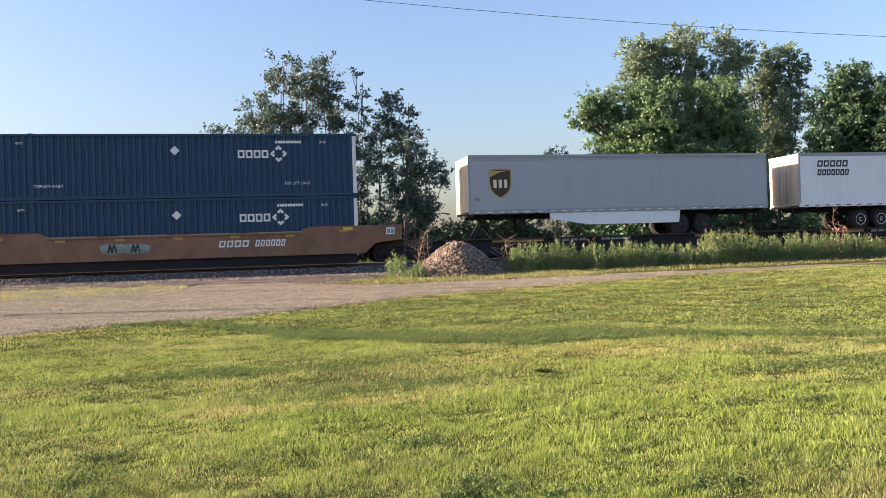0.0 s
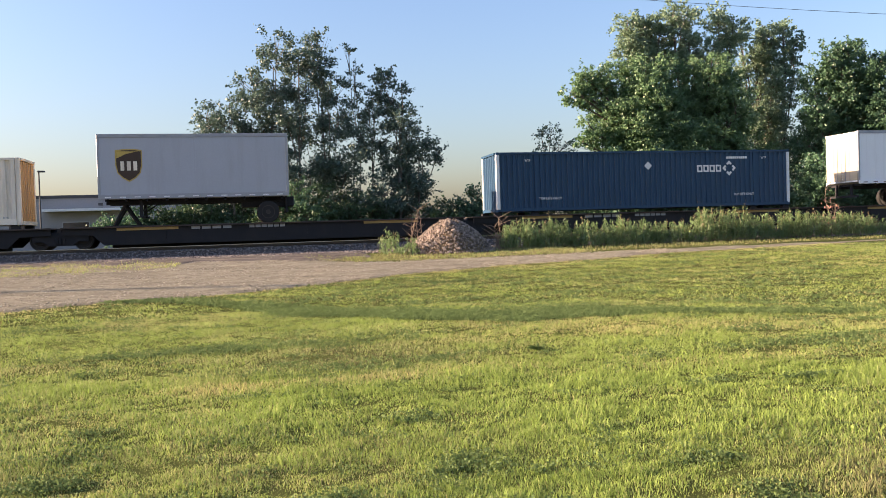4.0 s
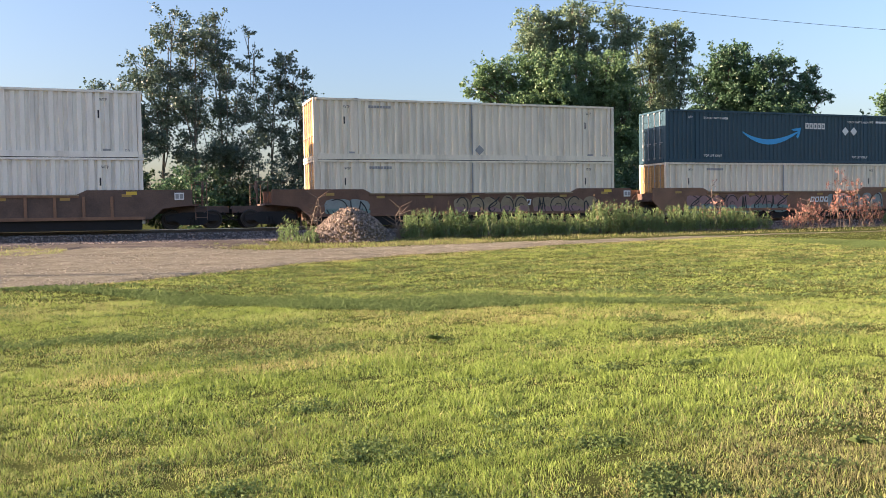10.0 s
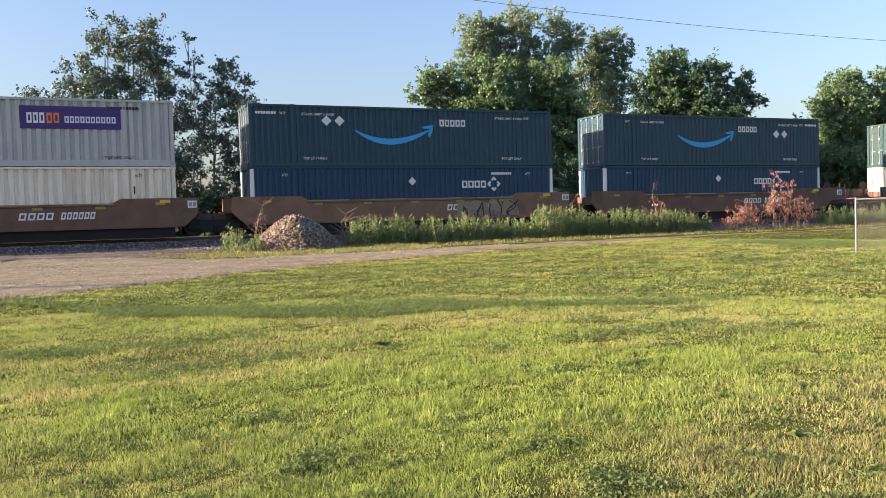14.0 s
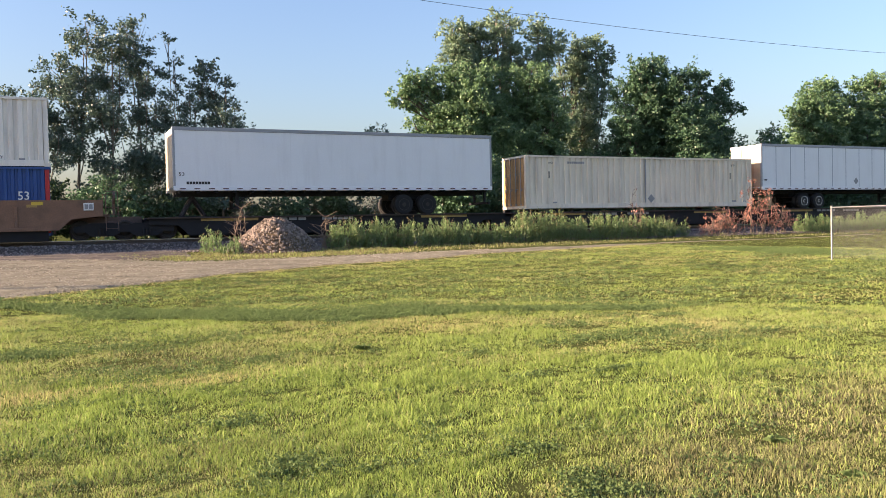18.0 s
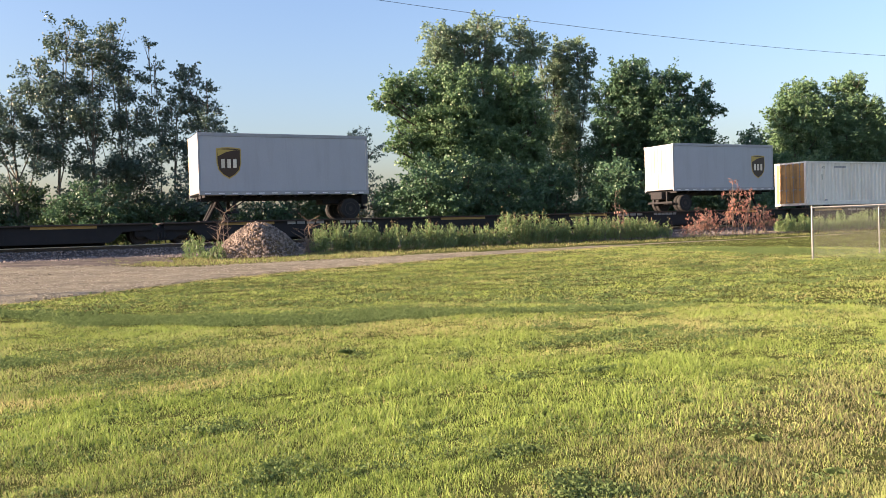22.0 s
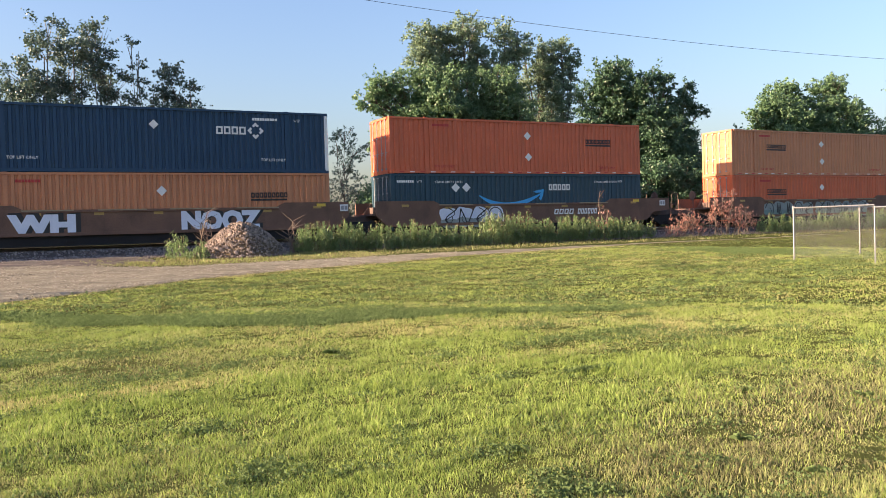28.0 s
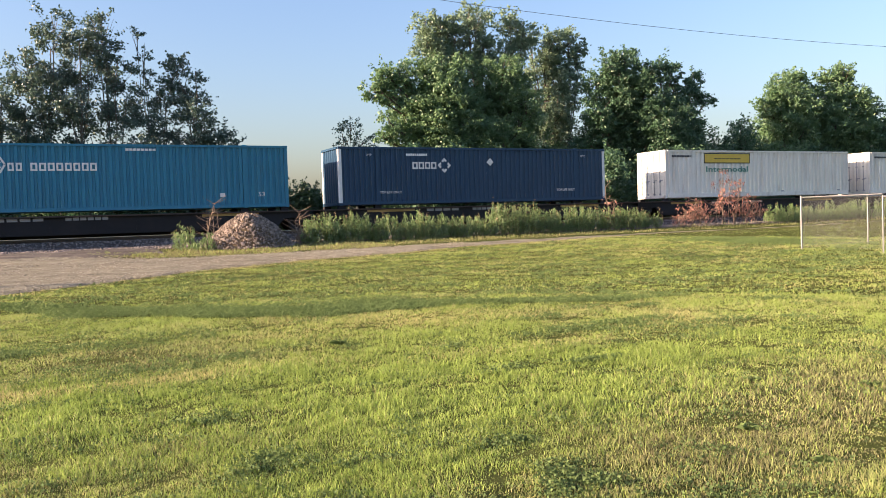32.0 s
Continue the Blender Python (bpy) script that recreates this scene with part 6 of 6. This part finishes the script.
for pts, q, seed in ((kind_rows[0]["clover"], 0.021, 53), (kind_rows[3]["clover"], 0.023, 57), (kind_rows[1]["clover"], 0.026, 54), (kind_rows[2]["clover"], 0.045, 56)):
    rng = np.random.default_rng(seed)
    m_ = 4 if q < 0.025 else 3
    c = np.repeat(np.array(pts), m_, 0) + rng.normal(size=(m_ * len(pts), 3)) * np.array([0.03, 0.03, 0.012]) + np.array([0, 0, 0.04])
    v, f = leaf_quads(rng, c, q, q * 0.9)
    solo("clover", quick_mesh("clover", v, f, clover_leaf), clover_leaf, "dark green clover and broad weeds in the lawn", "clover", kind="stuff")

# tufts along the road and the grass patch between road and ballast
tufts = {"mid": [], "dry": [], "lush": [], "brown": []}
while sum(len(q) for q in tufts.values()) < 52000:
    pick = rg.random()
    if pick < 0.4:
        s, u = rg.uniform(-22, -2.6), rg.uniform(27.6, 34.4)
        if u > 33.9 + 0.5 * noise.noise((s, 1, 0)) - max(0, s + 4.2) * 0.8 or u < 28.2 + 0.7 * noise.noise((s * 0.7, 4, 0)) + max(0, s + 6) * 0.7:
            continue
    elif pick < 0.65:
        s, u = rg.uniform(1.8, 13), rg.uniform(29.8, 34.2)
        if u < lin(ROAD_FAR, s) + 0.3 + 0.5 * noise.noise((s * 0.9, 8, 0)) or (s < 4 and u > 33.4):
            continue
    else:
        s, u = rg.uniform(10, 62), rg.uniform(30.4, 36.0)
        if u < lin(ROAD_FAR, s) + 0.5 + 0.6 * noise.noise((s * 0.8, u, 2)) or rg.random() < 0.4:
            continue
    kk = "brown" if rg.random() < (0.15 if s < -2 else 0.5) else "dry" if rg.random() < (0.62 if s < -3 else 0.4) else ("lush" if rg.random() < 0.4 else "mid")
    tufts[kk].append((*su(s, u, ground_z(s, u) - 0.01),))
for k, (mat, high, lab) in GRASS.items():
    blades("verge_grass", tufts[k], 0.11 if k != "dry" else 0.08, 0.022, mat, lab.replace("mown ", "") + " on the verge", 55, 0.5)

# broad-leaved weed rosettes in the lawn
for i, (s, u, q) in enumerate(((3.4, 9.8, 0.17), (7.2, 9.0, 0.08), (5.9, 5.6, 0.1), (6.6, 4.9, 0.12), (4.2, 5.1, 0.08), (8.6, 7.6, 0.1), (3.1, 5.0, 0.1), (4.6, 4.4, 0.12), (4.4, 3.6, 0.1), (2.4, 9.6, 0.07), (5.0, 5.6, 0.12))):
    ros = thing("weed_rosette", "dark green broad-leaved weed growing in the lawn", "weed", "weeds in the lawn", at=pose(*su(s, u, ground_z(s, u)), 0, 0, 0))
    rr, q = random.Random(i), q * 0.75
    for j in range(26):
        bm = bmesh.new()
        a, l = rr.uniform(0, 6.28), q * rr.uniform(0.7, 1.2)
        d, n_ = Vector((math.cos(a), math.sin(a), 0)), Vector((-math.sin(a), math.cos(a), 0))
        b0, b1, b2 = d * 0.01, d * l * 0.55 + Vector((0, 0, q * 0.5)), d * l + Vector((0, 0, q * rr.uniform(0.2, 0.6)))
        w = q * 0.06
        vs = [bm.verts.new(p) for p in (b0 - n_ * w * 0.3, b0 + n_ * w * 0.3, b1 + n_ * w, b2, b1 - n_ * w)]
        bm.faces.new(vs)
        part("leaf", bm, clover_leaf, ros)

# ---------------------------------------------------------------- chain-link fence
zinc = surf("galvanised_steel", (0.22, 0.225, 0.225), (0.14, 0.15, 0.15), rough=0.45, metal=0.6, scale=4, fine=30, amount=0.7)
wire_zinc = surf("dull_zinc_wire", (0.17, 0.175, 0.18), rough=0.6, metal=0.3, amount=0.5, bump=0)
F1, F2, F3 = (22.4, 19.05), (22.65, 16.35), (26.5, 19.72)
fence = thing("chain_link_fence", "galvanised chain-link fence with round posts at the lawn's edge", "fence", at=pose(*su(*F1, ground_z(*F1)), 0, 0, YAW))
FENCE_H = 1.68


def fence_run(a, b, bays, last=True):
    ax, ay = a[0] - F1[0], a[1] - F1[1]
    dx, dy = (b[0] - a[0]), (b[1] - a[1])
    span = math.hypot(dx, dy)
    ang = math.degrees(math.atan2(dy, dx))
    for k in range(bays + 1):
        p = (a[0] + dx * k, a[1] + dy * k)
        z = ground_z(*p) - ground_z(*F1)
        if k:
            part("post", shared(("fence_post",), lambda: add_tube(bmesh.new(), (0, 0, -0.3), (0, 0, FENCE_H + 0.04), 0.025, sides=10), zinc), zinc, fence, at=pose(p[0] - F1[0], p[1] - F1[1], z))
        if k == bays:
            break
        m = pose(p[0] - F1[0], p[1] - F1[1], z, 0, 0, ang)
        part("top_rail", shared(("fence_rail", round(span, 2)), lambda: add_tube(bmesh.new(), (0, 0, FENCE_H), (span, 0, FENCE_H), 0.021, sides=8), zinc), zinc, fence, at=m)
        def net():
            bm, g = bmesh.new(), 0.10
            hh = FENCE_H - 0.06
            for sg in (1, -1):
                c = -hh
                while c < span:
                    x0, x1 = max(0.0, c), min(span, c + hh)
                    if x1 - x0 > 0.02:
                        z0, z1 = (x0 - c, x1 - c)
                        if sg < 0:
                            z0, z1 = hh - z0, hh - z1
                        add_tube(bm, (x0, 0.004 * sg, z0 + 0.05), (x1, 0.004 * sg, z1 + 0.05), 0.0014, sides=3)
                    c += g
            return bm
        part("wire_mesh", shared(("wire_mesh", round(span, 2)), net, wire_zinc), wire_zinc, fence, at=m)["kind"] = "stuff"


part("corner_post", add_tube(bmesh.new(), (0, 0, -0.3), (0, 0, FENCE_H + 0.06), 0.033, sides=12), zinc, fence)
fence_run(F1, F2, 4)
fence_run(F1, F3, 8)

# ---------------------------------------------------------------- overhead wire on its poles, off to both sides
wire_mat = surf("dark_cable", (0.10, 0.11, 0.13), rough=0.6, amount=0.3, bump=0)
pole_wood = surf("weathered_pole_wood", (0.20, 0.15, 0.11), rough=0.95, scale=2, fine=20, stretch=(1, 1, 0.2), amount=0.8)


def wire_z(s):
    return 8.9 + 0.0013 * (s - 27) ** 2


bm = bmesh.new()
pts = [su(-24 + 102 * i / 40, 26, wire_z(-24 + 102 * i / 40)) for i in range(41)]
for a, b in zip(pts, pts[1:]):
    add_tube(bm, a, b, 0.0085, sides=5)
solo("overhead_cable", bm, wire_mat, "thin dark overhead cable hung between poles", "cable", kind="structure")
for s in (-24, 78):
    p = thing("utility_pole", "weathered wooden utility pole with a crossarm", "utility pole", "utility poles", at=pose(*su(s, 26, ground_z(s, 26)), 0, 0, YAW))
    top = wire_z(s) - ground_z(s, 26)
    part("pole", add_tube(bmesh.new(), (0, 0, -0.5), (0, 0, top + 0.3), 0.16, 0.11, sides=12), pole_wood, p)
    part("crossarm", box(-0.06, 0.06, -1.1, 1.1, top - 0.25, top - 0.12), pole_wood, p)

# ---------------------------------------------------------------- warehouse far behind the track
wall_mat = surf("grey_block_wall", (0.30, 0.30, 0.31), (0.24, 0.24, 0.25), rough=0.9, scale=0.3, fine=6, amount=0.7, bump=0.1)
roof_mat = surf("dark_roof_edge", (0.07, 0.07, 0.075), rough=0.8, amount=0.5)
pane_mat = surf("dark_glass", (0.03, 0.035, 0.04), rough=0.1, amount=0.3, bump=0)
WS, WU = -40.0, 90.0
wh = thing("warehouse", "long grey flat-roofed warehouse beyond the railway", "warehouse", at=pose(*su(WS, WU, ground_z(WS, WU)), 0, 0, YAW))
part("wall", box(-42, 33, 0, 24, -0.3, 5.7), wall_mat, wh)
part("roof", box(-42.15, 33.15, -0.12, 24.15, 5.55, 5.85), roof_mat, wh)
for x in (16.5, 21.5, 26.5):
    w = part("window", box(x, x + 2.6, -0.06, 0.02, 2.3, 3.2), M["alu"], wh)
    part("pane", box(x + 0.1, x + 2.5, -0.075, -0.05, 2.4, 3.1), pane_mat, w)
for x in (6.0, -6.0):
    part("dock_door", box(x, x + 3.2, -0.08, 0.02, 0.9, 4.0), M["trailer_white"], wh)
part("door", box(30.0, 31.1, -0.06, 0.02, 0, 2.1), M["mark_white"], wh)
part("canopy", box(20.0, 28.0, -1.6, 0.02, 4.2, 4.45), M["mark_white"], wh, "white canopy over the entrance")
for x in (2, 12, 25):
    part("wall_lamp", box(x, x + 0.4, -0.3, 0.02, 4.75, 5.0), roof_mat, wh)
lp = thing("yard_light_pole", "slim dark yard light pole beside the warehouse", "light pole", at=pose(*su(-18.2, 80, ground_z(-18.2, 80)), 0, 0, YAW))
part("pole", add_tube(bmesh.new(), (0, 0, -0.3), (0, 0, 7.4), 0.09, 0.06, sides=8), roof_mat, lp)
part("lamp_head", box(-0.1, 0.5, -0.15, 0.15, 7.35, 7.5, 0.02), roof_mat, lp)

# ---------------------------------------------------------------- the train, front to rear
RIDERS = []          # (thing, centre along the railway at 0 s, height)
LOW, UP, ON_FLAT, ON_DECK = RAIL + 0.25, RAIL + 3.15, RAIL + 1.12, RAIL + 2.14


def ride(ob, s, z):
    RIDERS.append((ob, s, z))
    return ob


def stack(s, upper, lower, wagon):
    ride(lower, s, LOW)
    ride(upper, s, UP)
    ride(wagon, s, RAIL)


A, B = (1.65, True, False), (1.65, False, False)     # a joint with its bogie here, or on the next well
E = (3.7, True, True)                                  # a free end with bogie and coupler
stack(-3.51, navy_box(), navy_box(), well_wagon(CL, E, E, "tan_rust", graffiti=((None, 0.30, 0.42, 0.75, 1.2, "mark_sage"),)))

def on_flat(ob, s, box_=True):
    ride(ob, s, ON_FLAT if box_ else ON_DECK)


def big(label, skin, s, **k):
    t = trailer(label, skin, 16.1, **k)
    on_flat(t, s, False)
    return t


def pup(s, wheels, f):
    t = trailer("short grey parcel trailer with a brown and gold shield", "trailer_grey", 8.2, wheels=wheels, rim="wheel", seams=2)
    shield(t, f, 8.2)
    on_flat(t, s, False)


def metro(s):
    t = big("white smooth-sided road trailer with black name bars", "trailer_white", s, wheels="left", seams=11)
    blocks(t, 0.068, 0.186, 0.26, 0.34, "mark_black", 5, length=16.1, height=TH, lean=0.05)
    blocks(t, 0.068, 0.188, 0.42, 0.32, "mark_black", 7, length=16.1, height=TH, lean=0.05)
    blocks(t, 0.925, 0.955, 0.76, 0.09, "mark_black", 4, "number_bars", length=16.1, height=TH)
    blocks(t, 0.925, 0.955, 0.81, 0.09, "mark_black", 4, "number_bars", length=16.1, height=TH)
    for f in (0.42, 0.432, 0.72, 0.732):
        plate(t, f, f + 0.008, 0.07, 0.10, "mark_black", "vent", 16.1, TH)


def parcel(s, wheels, f, skirt):
    t = big("long grey parcel trailer with a brown and gold shield", "trailer_grey", s, wheels=wheels, rim="wheel", skirt=skirt, seams=3)
    shield(t, f, 16.1)
    text(t, "53", 0.965 if f > 0.5 else 0.02, 0.78, 0.16, "mark_black", 0.22, length=16.1, height=TH)
    plate(t, 0.01, 0.99, 0.085, 0.095, "alu", "trim_strip", 16.1, TH)


parcel(17.95, "right", 0.10, (0.255, 0.69))
metro(35.93)
parcel(53.1, "left", 0.90, (0.345, 0.80))
metro(70.45)
on_flat(pale_box("cream"), 87.93)
pup(103.2, "right", 0.16)
on_flat(navy_box(), 125.28)
reefer = big("white ribbed refrigerated trailer with dark name bars and a green wave", "trailer_white", 145.6, wheels="left", seams=30, skirt=(0.345, 0.80))
blocks(reefer, 0.32, 0.80, 0.36, 0.32, "mark_black", 17, length=16.1, height=TH, lean=0.08)
xr, zr = spot(0.915, 0.30, 16.1, TH)
part("badge", lathe_y([(-0.006, 0.52), (0.004, 0.52)], 24), M["mark_black"], reefer, at=pose(xr, -CW / 2 - 0.01, zr, 0, 0, 0))
part("badge_face", lathe_y([(-0.012, 0.45), (-0.004, 0.45)], 24), M["mark_white"], reefer, at=pose(xr, -CW / 2 - 0.01, zr))
blocks(reefer, 0.897, 0.933, 0.36, 0.34, "mark_black", 3, length=16.1, height=TH, skin=-CW / 2 - 0.026)
part("green_wave", prism([(-2.0, 1.18), (0.5, 1.12), (2.4, 0.9), (4.0, 0.62), (8.0, 0.62), (8.0, 1.05), (4.2, 1.16), (1.0, 1.26), (-2.0, 1.22)], -CW / 2 - 0.016, -CW / 2 - 0.008), M["mark_green"], reefer)
on_flat(navy_box(), 164.6)
on_flat(pale_box("cream"), 183.1)
on_flat(orange_box("faded_orange", 0.155, False), 200.31)
pup(221.0, "left", 0.83)
on_flat(pale_box("white"), 234.85)

stack(255.95, pale_box("white"), pale_box("white"), well_wagon(CL, E, E, "old_rust", True, ((None, 0.42, 0.47, 0.6, 1.3, "mark_lilac"),), False))
stack(279.6, pale_box("cream"), pale_box("cream"), well_wagon(CL, E, A, "rust", False, ((None, 0.03, 0.16, 0.4, 1.3, "mark_sage", "mark_black"), (None, 0.43, 0.68, 0.4, 1.35, "mark_tan"), (None, 0.70, 0.93, 0.4, 1.35, "mark_tan"))))
stack(298.92, slate_box("right"), pale_box("cream"), well_wagon(CL, B, A, "tan_rust", False, ((None, 0.08, 0.5, 0.35, 1.35, "mark_pink", "mark_black"), (None, 0.69, 0.95, 0.35, 1.4, "mark_sage"))))
stack(318.29, slate_box("left"), pale_box("cream"), well_wagon(CL, B, E, "tan_rust", False, ((None, 0.14, 0.35, 0.6, 1.25, "mark_tan"), (None, 0.85, 1.0, 0.6, 1.4, "mark_sage", "mark_green"))))
stack(341.87, blue_box(False), blue_box(True), well_wagon(CL, E, E, "rust", False, ((None, 0.43, 0.64, 0.4, 1.4, "mark_tan"),)))
stack(365.45, grey_box(0.62, 0.865, marks=(0.24, 0.28)), pale_box("cream"), well_wagon(CL, E, A, "rust"))
stack(384.86, slate_box("left"), navy_box(), well_wagon(CL, B, A, "tan_rust", False, ((None, 0.64, 0.86, 0.35, 1.4, "mark_tan"),)))
stack(404.27, slate_box("right"), navy_box(), well_wagon(CL, B, E, "rust"))
stack(427.68, green_box(), sign_box("low"), well_wagon(CL, E, A, "old_rust", True, ((None, 0.35, 0.54, 0.4, 1.45, "mark_lilac"), (None, 0.62, 0.79, 0.4, 1.3, "mark_lilac")), False))
stack(447.29, navy_box(), grey_box(0.66, 0.875, marks=(0.27, 0.31)), well_wagon(CL, B, A, "old_rust", True, (), False))
stack(466.86, sign_box("green_word"), blue_box(True), well_wagon(CL, B, E, "tan_rust", True, ((None, 0.45, 0.5, 0.6, 1.2, "mark_sage"),), False))

tt = big("plain white road trailer with a thin grey top rail", "trailer_white", 487.96, wheels="right", rim="wheel", seams=3)
text(tt, "53", 0.015, 0.77, 0.16, "mark_black", 0.25, length=16.1, height=TH)
blocks(tt, 0.035, 0.10, 0.90, 0.12, "mark_black", 8, "number_bars", length=16.1, height=TH)
on_flat(pale_box("cream"), 506.1)
tt = big("white road trailer with evenly spaced panel posts", "trailer_white", 523.0, wheels="left", seams=13)
diamond(tt, 0.52, 0.80, 0.45, "mark_grey", 16.1, TH)
blocks(tt, 0.015, 0.03, 0.80, 0.09, "mark_black", 3, "number_bars", length=16.1, height=TH)
blocks(tt, 0.95, 0.985, 0.90, 0.09, "mark_black", 6, "number_bars", length=16.1, height=TH)
on_flat(slate_box("left"), 540.49)
tt = big("white road trailer with panel posts and a side skirt", "trailer_white", 557.5, wheels="left", rim="wheel", seams=13, skirt=(0.31, 0.725))
text(tt, "53", 0.965, 0.85, 0.16, "mark_black", 0.25, length=16.1, height=TH)
blocks(tt, 0.935, 0.985, 0.74, 0.12, "mark_black", 8, "number_bars", length=16.1, height=TH)
pup(573.1, "right", 0.19)
pup(591.5, "right", 0.17)
pup(619.1, "left", 0.84)
on_flat(pale_box("white"), 634.2)
on_flat(navy_box(), 651.6)
on_flat(orange_box("orange", 0.79), 668.7)
on_flat(navy_box(), 686.09)
on_flat(pale_box("cream"), 704.35)

stack(725.41, navy_box("left"), navy_box(flip=True), well_wagon(CL, E, A, "tan_rust", False, ((None, 0.12, 0.82, 0.4, 1.35, "mark_tan", "mark_black"),), False))
stack(744.73, navy_box(), orange_box("faded_orange", 0.79, False), well_wagon(CL, B, A, "rust", False, (("WH", 0.128, 0.29, 0.48, 1.36, "mark_lilac"), ("NOOZ", 0.56, 0.785, 0.5, 1.44, "mark_lilac")), False))
stack(764.1, orange_box("orange", 0.785), slate_box("left"), well_wagon(CL, B, E, "rust", False, ((None, 0.17, 0.40, 0.35, 1.4, "mark_lilac"),)))
stack(787.62, orange_box("faded_orange", 0.22), orange_box("orange", 0.22, False), well_wagon(CL, E, E, "rust", False, ((None, 0.16, 0.44, 0.4, 1.4, "mark_sage"), (None, 0.46, 0.78, 0.4, 1.4, "mark_sage"))))

on_flat(grey_box(0.13, 0.37), 808.76)
on_flat(grey_box(0.165, 0.41, True, marks=()), 827.17)
on_flat(teal_box(), 847.96)
on_flat(navy_box(flip=True), 866.6)
on_flat(sign_box("left"), 887.2)
on_flat(sign_box("left"), 905.5)

# platforms under single boxes and trailers: ends of each, with a bogie at every joint
for ends, feet in (((8.6, 26.85, 44.45, 61.75, 79.1, 97.3, 115.8, 135.4, 155.1, 173.9, 191.65, 209.6, 225.9, 244.0), (87.8, 125.2, 164.6, 183.1, 200.4, 234.85)),
                   ((478.6, 497.0, 514.55, 531.7, 548.95, 566.9, 585.6, 604.8, 624.5, 642.9, 660.1, 677.35, 695.2, 713.4), (506.1, 540.4, 634.2, 651.6, 668.7, 686.0, 704.35)),
                   ((799.4, 817.9, 837.5, 857.3, 876.9, 896.3, 914.5), (808.7, 827.05, 847.9, 866.6, 887.2, 905.5))):
    for i, (a, b) in enumerate(zip(ends, ends[1:])):
        mid = (a + b) / 2
        ride(flat_wagon(b - a - 0.3, True, i == len(ends) - 2, [f - mid + k for f in feet if a < f < b for k in (-7.9, -6.0, 6.0, 7.9)]), mid, RAIL)


def motions():
    """The whole train runs to the left at an even speed."""
    for ob, s, z in RIDERS:
        walk(ob, [(t, pose(*su(s - SPEED * t, U_TRACK, z), 0, 0, YAW)) for t in (0.0, 16.0, 32.0)])


motions()
